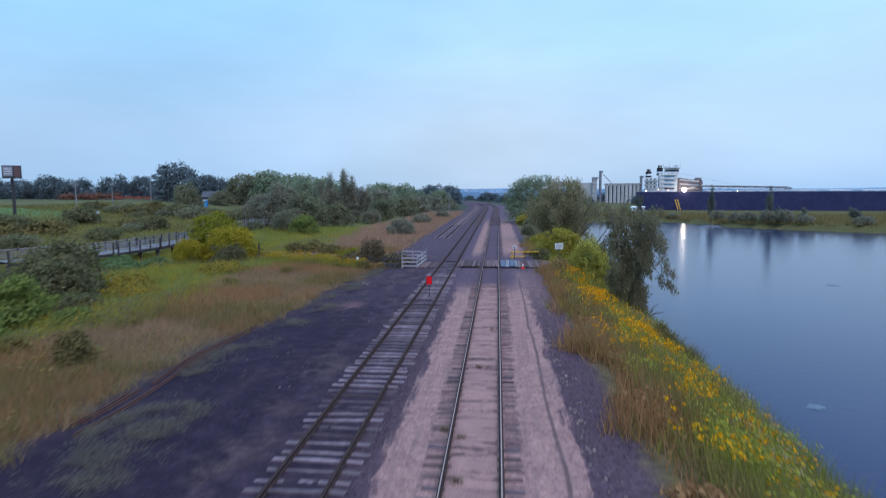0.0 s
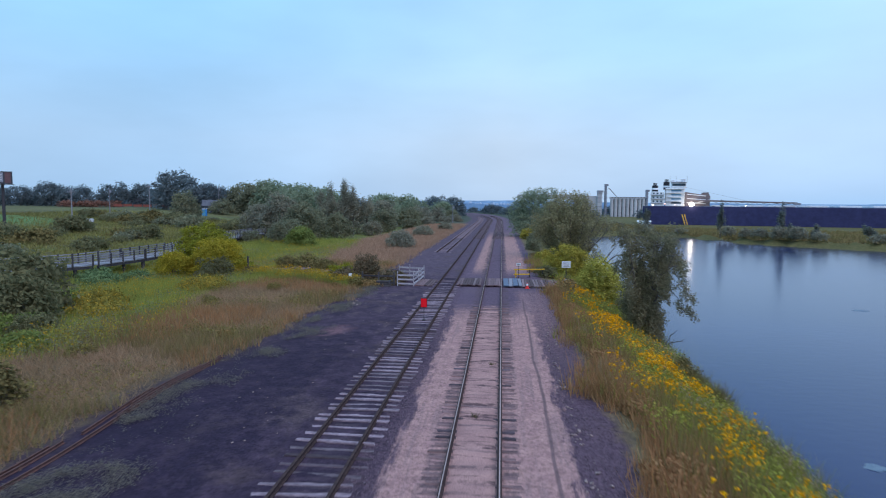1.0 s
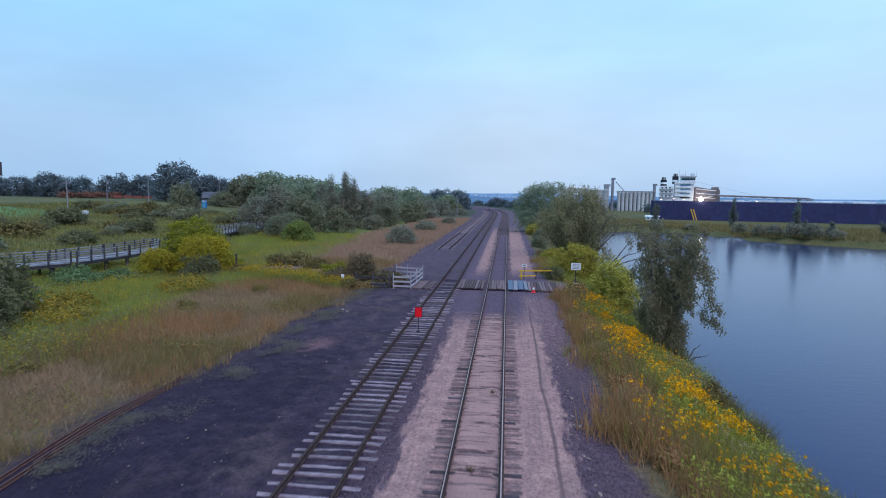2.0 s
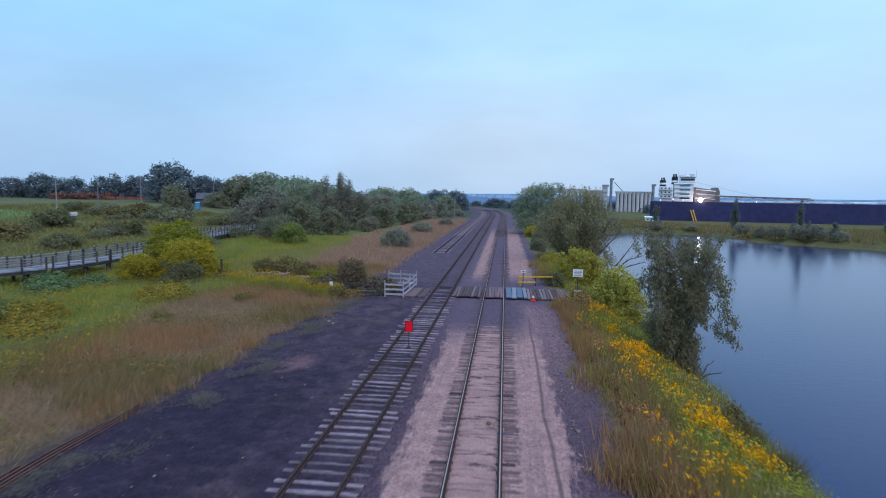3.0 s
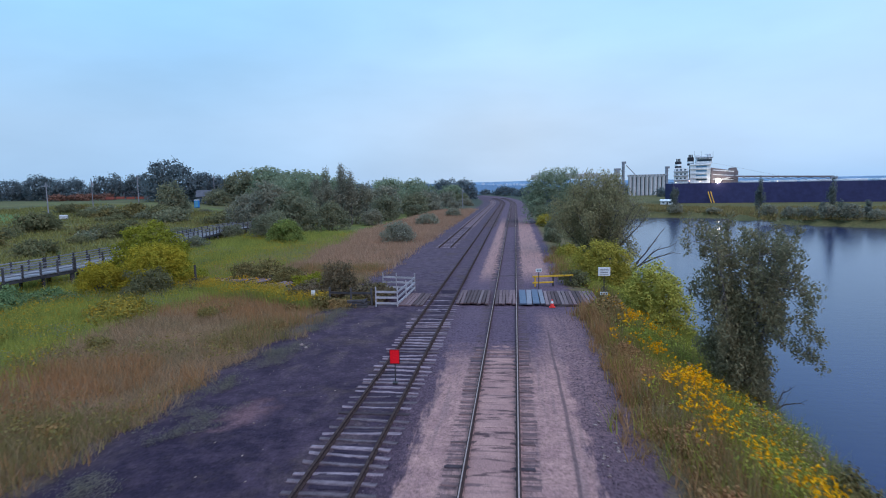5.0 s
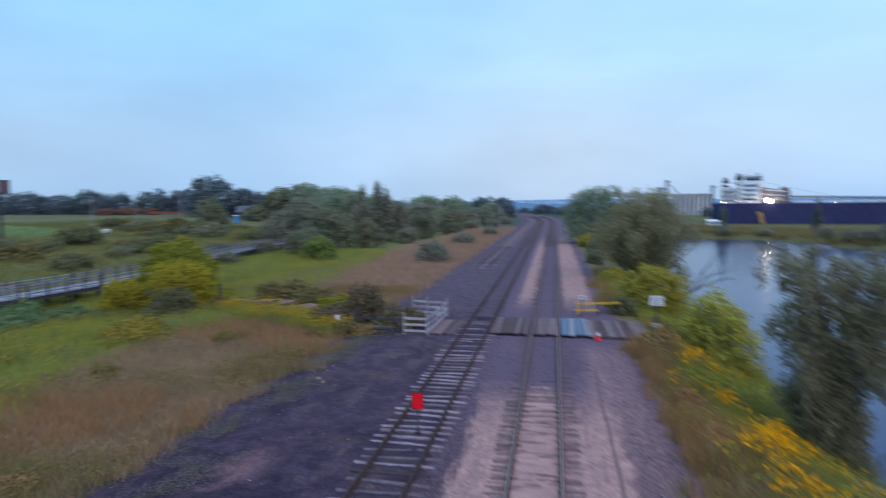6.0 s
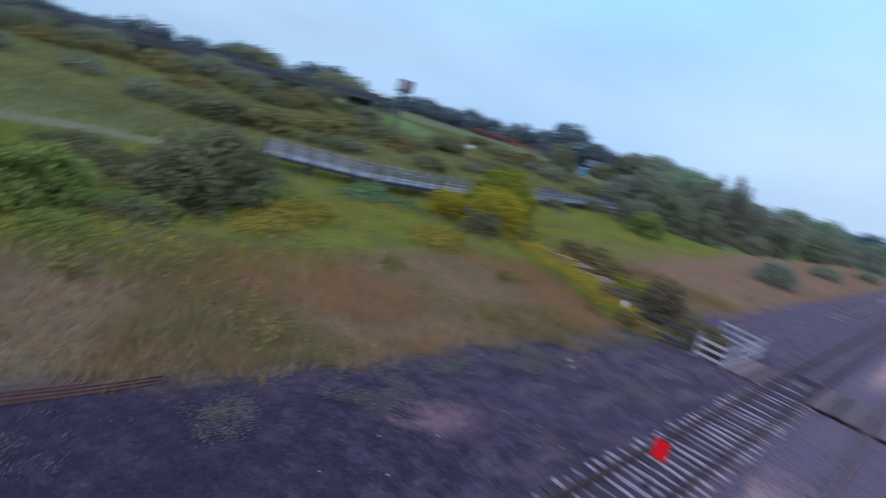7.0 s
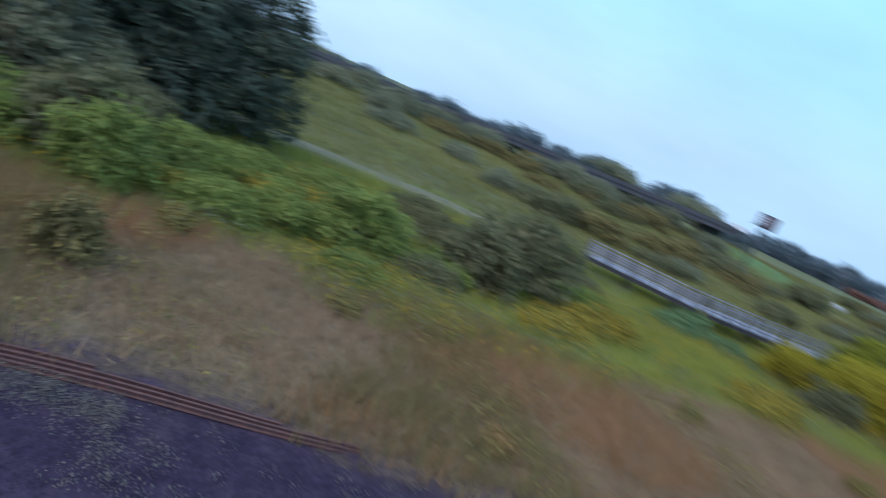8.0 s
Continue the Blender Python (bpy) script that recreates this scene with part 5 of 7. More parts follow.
def build_overpass():
    """A long raised road on piers, far off to the side."""
    root = thing("road_overpass", "long concrete road overpass on piers", "overpass")
    pts = [Vector((-150.0, -10.0, 4.4)), Vector((-140.0, 40.0, 5.0)), Vector((-126.0, 78.0, 6.3)), Vector((-114.0, 104.0, 7.4))]
    for a, b in zip(pts, pts[1:]):
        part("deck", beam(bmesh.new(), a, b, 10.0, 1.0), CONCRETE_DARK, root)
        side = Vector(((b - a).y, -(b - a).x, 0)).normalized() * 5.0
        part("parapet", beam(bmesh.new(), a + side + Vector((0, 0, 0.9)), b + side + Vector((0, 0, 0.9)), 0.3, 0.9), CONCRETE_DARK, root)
        n = max(2, int((b - a).length / 9))
        for i in range(n):
            c = a.lerp(b, (i + 0.5) / n)
            g = float(land(c.x, c.y))
            part("pier", box(bmesh.new(), (c.x, c.y, (g + c.z) / 2 - 0.4), (1.0, 6.0, c.z - g), -15), CONCRETE_DARK, root)
    part("guide_sign", box(bmesh.new(), (-109.5, 101.0, 8.9), (3.4, 0.2, 1.0), 30), WHITE, root, "white road sign")


build_overpass()


# ---- plants ----
def blades(rng, base, height, width, lean, per=6, spread=0.12):
    """Grass: per blades round each base point, as slim triangles."""
    n = len(base) * per
    b = np.repeat(base, per, axis=0) + np.concatenate([rng.normal(0, spread, (n, 2)), np.zeros((n, 1))], 1)
    h = np.repeat(height, per) * rng.uniform(0.55, 1.15, n)
    a = rng.uniform(0, 2 * np.pi, n)
    w = width * rng.uniform(0.6, 1.4, n)
    s = np.stack([np.cos(a) * w, np.sin(a) * w, np.zeros(n)], 1)
    tip = b + np.stack([rng.normal(0, lean, n) * h, rng.normal(0, lean, n) * h, h], 1)
    b[:, 2] -= 0.05
    return np.stack([b - s, b + s, tip], 1)


def scatter(rng, n, x0, x1, y0, y1, keep, clear=False):
    x, y = rng.uniform(x0, x1, n), rng.uniform(y0, y1, n)
    k = keep(x, y) > rng.uniform(0, 1, n)
    x, y = x[k], y[k]
    if clear:
        k = off_paths(x, y) > 0.5
        x, y = x[k], y[k]
    return np.stack([x, y, land(x, y)], 1)


def soft_noise(x, y, scale, seed):
    """A smooth field of 0..1, for patches."""
    r = np.random.default_rng(seed)
    out = np.zeros_like(x)
    for k in range(6):
        a, p, q = r.uniform(0, 2 * np.pi), r.uniform(0, 6.28), r.uniform(0.6, 1.7)
        out += np.sin((np.cos(a) * x + np.sin(a) * y) * q * scale + p)
    return np.clip(0.5 + out / 6.0, 0, 1)


def stuff(name, corners, material, label, category):
    return tagged(new(name, faces_mesh(name, corners, material)), label, category, kind="stuff")


def leaf_quads(rng, centers, radii, weights, n, size, flat=0.5, droop=0.0):
    """n leaves in soft-edged clumps at centers with radii (k x 3)."""
    k = rng.choice(len(centers), n, p=weights / weights.sum())
    d = rng.normal(0, 0.5, (n, 3))
    far = np.linalg.norm(d, axis=1)[:, None]
    d = np.where(far > 1.1, d / far * 1.1, d)
    p = centers[k] + d * radii[k]
    nrm = d * 0.9 + rng.normal(0, flat, (n, 3)) + np.array([0, 0, 0.35])
    nrm /= np.linalg.norm(nrm, axis=1)[:, None]
    u = np.cross(nrm, rng.normal(0, 1, (n, 3)))
    u[:, 2] -= droop
    u /= np.linalg.norm(u, axis=1)[:, None]
    v = np.cross(nrm, u)
    s = size * rng.uniform(0.6, 1.4, n)[:, None]
    a, b = u * s, v * s * 0.42
    return np.stack([p - a, p - b + a * 0.1, p + a, p + b + a * 0.1], 1)


def crown_clumps(rng, w, depth, h, crown_from, clumps, clump_r, top_shape, lean):
    """Clump centres spread over a handful of uneven lobes, so that the outline bulges and has gaps."""
    zc, rz = h * (crown_from + 1) / 2, h * (1 - crown_from) / 2
    lobes = max(7, clumps // 4)
    d = rng.normal(0, 1, (lobes, 3))
    d /= np.linalg.norm(d, axis=1)[:, None]
    lobe = d * rng.uniform(0.15, 0.62, lobes)[:, None]
    lobe[0] = (0.0, 0.0, 0.45)
    lobe[1] = (0.0, 0.0, 0.0)
    size = rng.uniform(0.25, 0.42, lobes)
    k = rng.integers(0, lobes, clumps)
    e = rng.normal(0, 1, (clumps, 3))
    e /= np.linalg.norm(e, axis=1)[:, None]
    c = lobe[k] + e * (size[k] * rng.uniform(0.35, 1.0, clumps))[:, None]
    out = np.linalg.norm(c, axis=1)[:, None]
    c = np.where(out > 0.86, c / out * 0.86, c)
    taper = np.clip(1.0 - top_shape * 0.3 * np.maximum(c[:, 2], 0), 0.15, 1)
    c = np.stack([c[:, 0] * w / 2 * taper + lean[0] * (c[:, 2] + 1) / 2, c[:, 1] * depth / 2 * taper + lean[1] * (c[:, 2] + 1) / 2, zc + c[:, 2] * rz], 1)
    rad = np.stack([np.full(clumps, w / 2), np.full(clumps, depth / 2), np.full(clumps, rz)], 1) * (clump_r * rng.uniform(0.55, 1.35, clumps))[:, None]
    return c, rad


def crown_mass(rng, w, depth, h, crown_from, leaves, size, lumps, droop, lean, core, swell=1.0):
    """A crown of overlapping rounded lobes: tufts of leaves through the outer part of each."""
    low = -0.5 if crown_from <= 0 else crown_from
    half = np.array([w / 2, depth / 2, h * (1 - low) / 2])
    mid = np.array([0, 0, h * (1 + low) / 2])
    count = int(np.clip(lumps * 0.7, 9, 34))
    k = np.arange(count) + 0.5
    up = 1 - (1.45 if low < 0 else 1.9) * k / count
    turn = k * 2.39996 + rng.normal(0, 0.5, count)
    flat = np.maximum(1 - up ** 2, 0) ** 0.36
    d = np.stack([np.cos(turn) * flat, np.sin(turn) * flat, up], 1)
    r = rng.uniform(0.22, 0.40, count) * (0.85 + 0.15 * swell)
    c = d * (rng.uniform(0.78, 1.04, count) - r)[:, None]
    c = np.concatenate([c, [(0, 0, 0.05), (0, 0, 0.35)]])
    r = np.concatenate([r, [0.70, 0.55]])
    fit_up = (c[:, 2] + r).max()
    fit_side = np.percentile(np.abs(c[:, :2]) + r[:, None], 95)
    c, stretch = c / np.array([fit_side, fit_side, fit_up]), np.array([1 / fit_side, 1 / fit_side, 1 / fit_up])
    leaves = int(leaves * 1.4)
    size = max(size, math.sqrt(4.2 * max(w, depth) * h / leaves))
    per = 8
    tufts = leaves // per
    pick = rng.choice(len(c), tufts * 3, p=r ** 2 / (r ** 2).sum())
    e = rng.normal(0, 1, (tufts * 3, 3))
    e[:, 2] = np.where(e[:, 2] < -0.6, -e[:, 2], e[:, 2])
    e /= np.linalg.norm(e, axis=1)[:, None]
    t = c[pick] + e * (r[pick] * (core * 0.35 + (1.0 - core * 0.35) * rng.beta(2.6, 1.5, tufts * 3)))[:, None] * stretch
    buried = (np.linalg.norm((t[:, None, :] - c[None]) / stretch, axis=2) < r[None] * core * 0.58).any(axis=1)
    order = np.argsort(buried, kind="stable")[:tufts]
    t, e = t[order] * half + mid, e[order]
    p = np.repeat(t, per, 0) + rng.normal(0, 1.25 * size, (tufts * per, 3)) * np.array([1, 1, 0.8])
    out = np.repeat(e, per, 0)
    nrm = out * 0.8 + rng.normal(0, 0.5, out.shape) + np.array([0, 0, 0.25])
    nrm /= np.linalg.norm(nrm, axis=1)[:, None]
    u = np.cross(nrm, rng.normal(0, 1, out.shape))
    u[:, 2] -= droop
    u /= np.linalg.norm(u, axis=1)[:, None]
    v = np.cross(nrm, u)
    s = size * rng.uniform(0.6, 1.35, len(p))[:, None]
    f, g2 = u * s, v * s * 0.5
    quads = np.stack([p - f, p - g2 + f * 0.1, p + f, p + g2 + f * 0.1], 1)
    quads[..., 0] += lean[0] * np.clip(quads[..., 2] / h, 0, 1)
    quads[..., 1] += lean[1] * np.clip(quads[..., 2] / h, 0, 1)
    quads[..., 2] = np.maximum(quads[..., 2], 0.02)
    return quads


def plant(name, label, category, x, y, w, h, leaves, material, clumps=24, size=0.1, crown_from=0.2, seed=1, group="", trunk_r=0.0, depth=None,
          clump_r=0.24, droop=0.0, top_shape=1.0, lean=(0, 0), stems=1, bark=None, core=0.0, lumps=0, swell=1.0):
    """A tree or shrub: tapered, forking trunk and a crown of separate leafy clumps with gaps."""
    rng = np.random.default_rng(seed)
    root = thing(name, label, category, (x, y, float(land(x, y)) - 0.08), 0, group)
    c, rad = crown_clumps(rng, w, depth or w, h, crown_from, clumps, clump_r, top_shape, lean)
    quads = leaf_quads(rng, c, rad, rad[:, 0] ** 2, leaves, size, droop=droop)
    quads[:, :, 2] = np.maximum(quads[:, :, 2], 0.02)
    if core:
        quads = crown_mass(rng, w, depth or w, h, crown_from, leaves, size, lumps or max(12, clumps // 2), droop, lean, core, swell)
        c = c * np.array([0.5, 0.5, 0.75])
    crown = new("crown", faces_mesh("crown", quads, material))
    crown.parent = root
    if trunk_r > 0:
        bm = bmesh.new()
        rr = random.Random(seed)
        for s in range(stems):
            ox, oy = (0, 0) if stems == 1 else (rr.uniform(-0.12, 0.12) * w, rr.uniform(-0.1, 0.1) * w)
            top_z = h * (max(crown_from, 0.05) + 0.35)
            mid = Vector((ox + lean[0] * 0.15, oy + lean[1] * 0.15, top_z * 0.55))
            tube(bm, [(ox * 0.6, oy * 0.6, -0.15), mid[:], (ox * 1.5 + lean[0] * 0.4, oy * 1.5 + lean[1] * 0.4, top_z)], [trunk_r * 1.25, trunk_r * 0.85, trunk_r * 0.5], 8)
            for k in range(min(clumps, 14 if stems == 1 else 7)):
                t = Vector(c[(k * stems + s) % clumps])
                a = Vector((ox, oy, top_z * rr.uniform(0.45, 0.95)))
                m = a.lerp(t, 0.5) + Vector((rr.uniform(-0.08, 0.08) * w, rr.uniform(-0.08, 0.08) * w, 0.02 * h))
                tube(bm, [a[:], m[:], t[:]], [trunk_r * 0.42, trunk_r * 0.25, trunk_r * 0.06], 5)
        part("trunk", bm, bark or BARK, root, "forked grey trunk and limbs")
    return root


def bush(label, x, y, w, h, leaves, material, seed, size=0.07, clumps=20, group="", category="bush", **more):
    return plant("bush", label, category, x, y, w, h, leaves, material, clumps, size, -0.1, seed, group, trunk_r=more.pop("trunk_r", 0.05), stems=more.pop("stems", 3), clump_r=more.pop("clump_r", 0.36), core=more.pop("core", 0.82), swell=more.pop("swell", 1.35), **more)


def willow(label, x, y, h, seed, stems=12, leaves=44000):
    """Several thin stems fanning out of one foot, each hung with heavy drooping sprays of leaves."""
    rng = np.random.default_rng(seed)
    z = float(land(x, y)) - 0.1
    root = thing("willow_tree", label, "tree", (x, y, z))
    bm = bmesh.new()
    cs, rs = [], []
    for s in range(stems):
        a = s * 2.4 + rng.uniform(-0.4, 0.4)
        out = rng.uniform(0.9, 3.0)
        top = h * rng.uniform(0.78, 1.0) * (1.0 - 0.03 * out)
        dx, dy = math.cos(a) * out + 0.1, math.sin(a) * out * 0.75
        pts = [(0.05 * dx, 0.05 * dy, 0), (0.25 * dx, 0.25 * dy, top * 0.35), (0.6 * dx, 0.6 * dy, top * 0.7), (dx, dy, top)]
        tube(bm, pts, [0.11, 0.08, 0.045, 0.012], 7)
        for t in np.linspace(0.16, 1.0, 9):
            k = min(2, int(t * 3))
            p = Vector(pts[k]).lerp(Vector(pts[k + 1]), t * 3 - k)
            for _ in range(2):
                o = Vector((rng.normal(0, 0.55), rng.normal(0, 0.5), rng.normal(0.0, 0.25)))
                tip = p + o
                tube(bm, [p[:], (p + o * 0.6 + Vector((0, 0, 0.15)))[:], tip[:]], [0.02, 0.012, 0.004], 4)
                hang = rng.uniform(0.5, 1.25)
                f = rng.uniform(0.5, 1.2) * (1.2 - 0.35 * t)
                for j in range(3):
                    cs.append((tip.x + rng.normal(0, 0.08), tip.y + rng.normal(0, 0.08), tip.z + 0.15 - hang * j / 2.2))
                    g1 = f * (1.0 - 0.22 * j)
                    rs.append((0.42 * g1, 0.42 * g1, 0.46 * g1))
    # two long sprays that reach out over the water
    for ex, ey, z0, z1 in ((3.1, -0.3, 0.62, 0.40), (3.3, 0.4, 0.46, 0.26), (2.6, 0.2, 0.80, 0.66)):
        pts = [(0.3, 0.0, h * 0.3), (ex * 0.5, ey * 0.5, h * z0), (ex, ey, h * z1)]
        tube(bm, pts, [0.05, 0.03, 0.008], 6)
        for t in np.linspace(0.35, 1.0, 10):
            p = Vector(pts[1]).lerp(Vector(pts[2]), t)
            cs.append((p.x + rng.normal(0, 0.15), p.y + rng.normal(0, 0.2), p.z - rng.uniform(0, 0.5)))
            rs.append((0.26, 0.26, 0.36))
    cs, rs = np.array(cs), np.array(rs)
    cs[:, 2] = np.maximum(cs[:, 2], 0.3)
    quads = leaf_quads(rng, cs, rs, rs[:, 0] ** 2, leaves, 0.078, droop=1.2)
    crown = new("crown", faces_mesh("crown", quads, LEAF_WILLOW))
    crown.parent = root
    part("trunk", bm, BARK, root, "thin forked grey stems")


def broom_willow(label, x, y, w, h, seed, stems=30, leaves=40000):
    """A broad willow: limbs fanning up from the foot into a dome of fine upright sprays; the lake side is half bare."""
    rng = np.random.default_rng(seed)
    z = float(land(x, y)) - 0.1
    root = thing("willow_tree", label, "tree", (x, y, z))
    bm = bmesh.new()
    cs, rs = [], []
    for s in range(stems):
        a = s * 2.39996
        out = w / 2 * math.sqrt((s + 0.5) / stems)
        top = h * (1.0 - 0.45 * (out / (w / 2)) ** 2.2) * rng.uniform(0.90, 1.0)
        dx, dy = math.cos(a) * out, math.sin(a) * out
        pts = [Vector((0.06 * dx, 0.06 * dy, 0)), Vector((0.4 * dx, 0.4 * dy, top * 0.4)), Vector((0.78 * dx, 0.78 * dy, top * 0.75)), Vector((dx, dy, top))]
        tube(bm, [p[:] for p in pts], [0.16, 0.10, 0.05, 0.015], 6)
        bare = dx > 0.27 * w and dy < 0.25 * w
        for t in np.linspace(0.3, 0.97, 8):
            k = min(2, int(t * 3))
            p = pts[k].lerp(pts[k + 1], t * 3 - k)
            for _ in range(2):
                o = Vector((rng.normal(0, 0.7), rng.normal(0, 0.7), rng.uniform(0.1, 1.0)))
                tube(bm, [p[:], (p + o * 0.55)[:], (p + o)[:]], [0.03, 0.018, 0.006], 4)
                if bare and rng.random() < 0.72:
                    continue
                f = rng.uniform(0.7, 1.2)
                cs.append((p + o * 0.7)[:])
                rs.append((0.78 * f, 0.78 * f, 0.95 * f))
    for k in range(16):
        a = k * 2.4
        cs.append((math.cos(a) * w * 0.36 - 0.6, math.sin(a) * w * 0.36, rng.uniform(0.5, 2.2)))
        rs.append((1.0, 1.0, 1.0))
    cs, rs = np.array(cs), np.array(rs)
    quads = leaf_quads(rng, cs, rs, rs[:, 0] ** 2, leaves, 0.13, droop=0.9)
    quads[:, :, 2] = np.maximum(quads[:, :, 2], 0.02)
    crown = new("crown", faces_mesh("crown", quads, LEAF_PALE))
    crown.parent = root
    part("trunk", bm, BARK, root, "fan of grey limbs, bare on the lake side")


# right-hand bank: the trees between track and lake
willow("slender willow with drooping leaves leaning over the water", 10.0, 29.6, 8.7, 21)
broom_willow("broad grey-green willow with bare limbs on the lake side", 10.0, 71.0, 11.2, 10.4, 22)
plant("tree", "dense dark round tree by the track", "tree", 8.3, 122.0, 12.4, 12.0, 16000, LEAF_DARK, 120, 0.14, -0.1, 23, trunk_r=0.3, core=0.84, lumps=44, swell=0.8)
plant("tree", "second dark round tree behind the first", "tree", 14.0, 146.0, 11.0, 9.0, 6500, LEAF_DARK, 70, 0.16, -0.08, 24, trunk_r=0.3, core=0.84, lumps=34)
plant("tree", "grey-green tree between the willow and the dark trees", "tree", 13.0, 96.0, 8.0, 6.6, 7000, LEAF_WILLOW, 40, 0.13, -0.05, 30, trunk_r=0.2, core=0.8, lumps=34)
bush("yellow-green bush beside the white sign", 7.8, 52.0, 5.4, 4.3, 9000, LEAF_LIME, 25, 0.085, 40, core=0.7, lumps=40)
bush("bright lime-green bush on the bank", 9.2, 40.8, 5.0, 4.9, 9500, LEAF_PALELIME, 26, 0.075, 40, core=0.62, lumps=40)
bush("small lime-green bush below the willow", 9.8, 46.4, 2.8, 2.6, 4000, LEAF_LIME, 27, 0.07, 20, core=0.7)


def reeds(label, x, y, r, h, n, seed):
    rr = np.random.default_rng(seed)
    z = float(land(x, y)) - 0.05
    root = thing("reed_clump", label, "reeds", (x, y, z))
    base = np.concatenate([rr.normal(0, r * 0.45, (n, 2)), np.zeros((n, 1))], 1)
    tall = h * np.clip(1.15 - 0.5 * np.hypot(base[:, 0], base[:, 1]) / r, 0.4, 1.1)
    b = blades(rr, base, tall, 0.013, 0.3, 7, 0.12)
    ob = new("tuft", faces_mesh("tuft", b, LEAF_OLIVE))
    ob.parent = root


bush("olive shrub in the reeds at the water's edge", 10.2, 21.4, 1.9, 1.7, 2200, LEAF_OLIVE, 28, 0.06, 20, core=0.7, swell=1.5)
reeds("olive reed clump at the water's edge", 10.4, 20.6, 0.7, 1.3, 420, 28)
reeds("olive reed clump at the water's edge, lower", 10.7, 18.2, 0.6, 1.4, 300, 29)
RUSTBRUSH = ((5.9, 38.6, 2.4, 1.4), (5.6, 36.2, 1.8, 0.9), (5.5, 30.6, 1.4, 0.7), (5.5, 26.6, 1.6, 0.8), (5.7, 21.4, 1.7, 0.8), (5.5, 17.2, 1.8, 0.8), (5.8, 11.4, 1.8, 0.8), (5.4, 5.4, 1.9, 0.8), (5.2, -1.0, 2.0, 0.8))
for k, (x, y, w, h) in enumerate(RUSTBRUSH):
    bush("rusty brown dry brush on the shoulder", x, y, w, h, 1900, BROWNWEED if k < 2 else RUSTGRASS, 760 + k, 0.05, 18, "rusty brush along the shoulder", depth=w * 1.5, core=0.7)
bush("grey brush by the yellow barrier", 5.2, 49.3, 2.6, 1.2, 1600, LEAF_GREY, 29, 0.08, 12)
for k, (x, y, w, h) in enumerate(((6.4, 96.0, 3.0, 2.6), (6.0, 112.0, 3.2, 2.6), (5.6, 84.0, 2.6, 1.8), (6.2, 66.0, 2.6, 1.6), (12.0, 104.0, 6.0, 5.0))):
    bush("low green brush along the bank", x, y, w, h, 2400, LEAF_LIME if k % 2 else LEAF_MID, 40 + k, 0.12, 14, "brush along the bank")


def dead_limb(label, x, y, z, reach, seed, r=0.07, count=3):
    """Bare crooked limbs that fork into a few thin twigs."""
    rr = random.Random(seed)
    root = thing("dead_limb", label, "fallen limb", (x, y, z))
    bm = bmesh.new()
    for k in range(count):
        f = 0.65 + 0.45 * k / max(1, count - 1)
        end = Vector((reach[0] * f, reach[1] * rr.uniform(-1.0, 1.2), reach[2] * (1.25 - 0.75 * k / max(1, count - 1))))
        pts, rad = [Vector((0, 0, 0.1 * k))], [r]
        for j in range(1, 6):
            t = j / 5
            bend = Vector((rr.uniform(-0.05, 0.05), rr.uniform(-0.06, 0.06), 0.10 * math.sin(t * 3.0) + rr.uniform(-0.04, 0.04))) * end.length
            pts.append(end * t + (bend if j < 5 else Vector()))
            rad.append(r * (1 - 0.85 * t))
        tube(bm, [q[:] for q in pts], rad, 6)
        for j in (2, 3, 4):
            q = pts[j]
            tip = q + Vector((end.x * rr.uniform(0.05, 0.22), end.y * 0.1 + rr.uniform(-0.3, 0.3), rr.uniform(0.05, 0.3) * end.length))
            tube(bm, [q[:], q.lerp(tip, 0.5)[:], tip[:]], [rad[j] * 0.6, rad[j] * 0.4, 0.006], 5)
    part("branches", bm, DEADWOOD, root, "bare grey branches")


dead_limb("bare dead limbs reaching over the water", 12.6, 66.0, -1.6, (4.6, 1.5, 3.6), 3, 0.10)
dead_limb("bent dead stem at the willow's foot", 11.4, 29.4, -2.1, (1.1, 0.2, 0.9), 5, 0.05, 2)
dead_limb("broken timber and branches at the end of the boards", 6.3, 43.9, 0.05, (0.7, 0.5, 0.8), 6, 0.05)

# field and meadow
for k, (x, y, w, h, m) in enumerate(((-17.2, 9.2, 1.9, 1.9, 0), (-19.6, 16.5, 1.6, 0.7, 1), (-14.2, 20.6, 1.3, 0.6, 2), (-20.4, 31.0, 1.6, 0.8, 1), (-12.4, 34.8, 1.2, 0.6, 2), (-18.6, 38.4, 1.6, 0.8, 1),
                                     (-21.4, 10.8, 1.7, 1.0, 1), (-16.4, 2.0, 1.5, 0.9, 0), (-13.6, 40.0, 1.5, 0.7, 2), (-20.0, 1.0, 1.8, 1.2, 0))):
    bush(("olive", "yellow-olive", "rusty")[m] + " weed clump standing in the dry field", x, y, w, h, 1300, (LEAF_OLIVE, OLIVEWEED, BROWNWEED)[m], 800 + k, 0.05, 16, "weed clumps in the field", core=0.74, swell=1.6)
bush("round yellow-green bush in the meadow", -29.1, 49.5, 6.6, 4.5, 11000, LEAF_YELLOW, 31, 0.085, 60, "yellow bushes", core=0.82, swell=0.8)
bush("lower round yellow-green bush in the meadow", -33.0, 48.0, 4.6, 3.1, 8000, LEAF_YELLOW, 32, 0.08, 60, "yellow bushes", core=0.82, swell=0.8)
bush("tall darker yellow-green bush behind the others", -34.3, 57.0, 8.4, 6.2, 11000, LEAF_GOLDGREEN, 33, 0.10, 70, "yellow bushes", core=0.82, swell=0.8)
bush("grey willow shrub below the yellow bush", -28.0, 46.4, 4.2, 2.7, 5000, LEAF_GREY, 34, 0.08, 22)
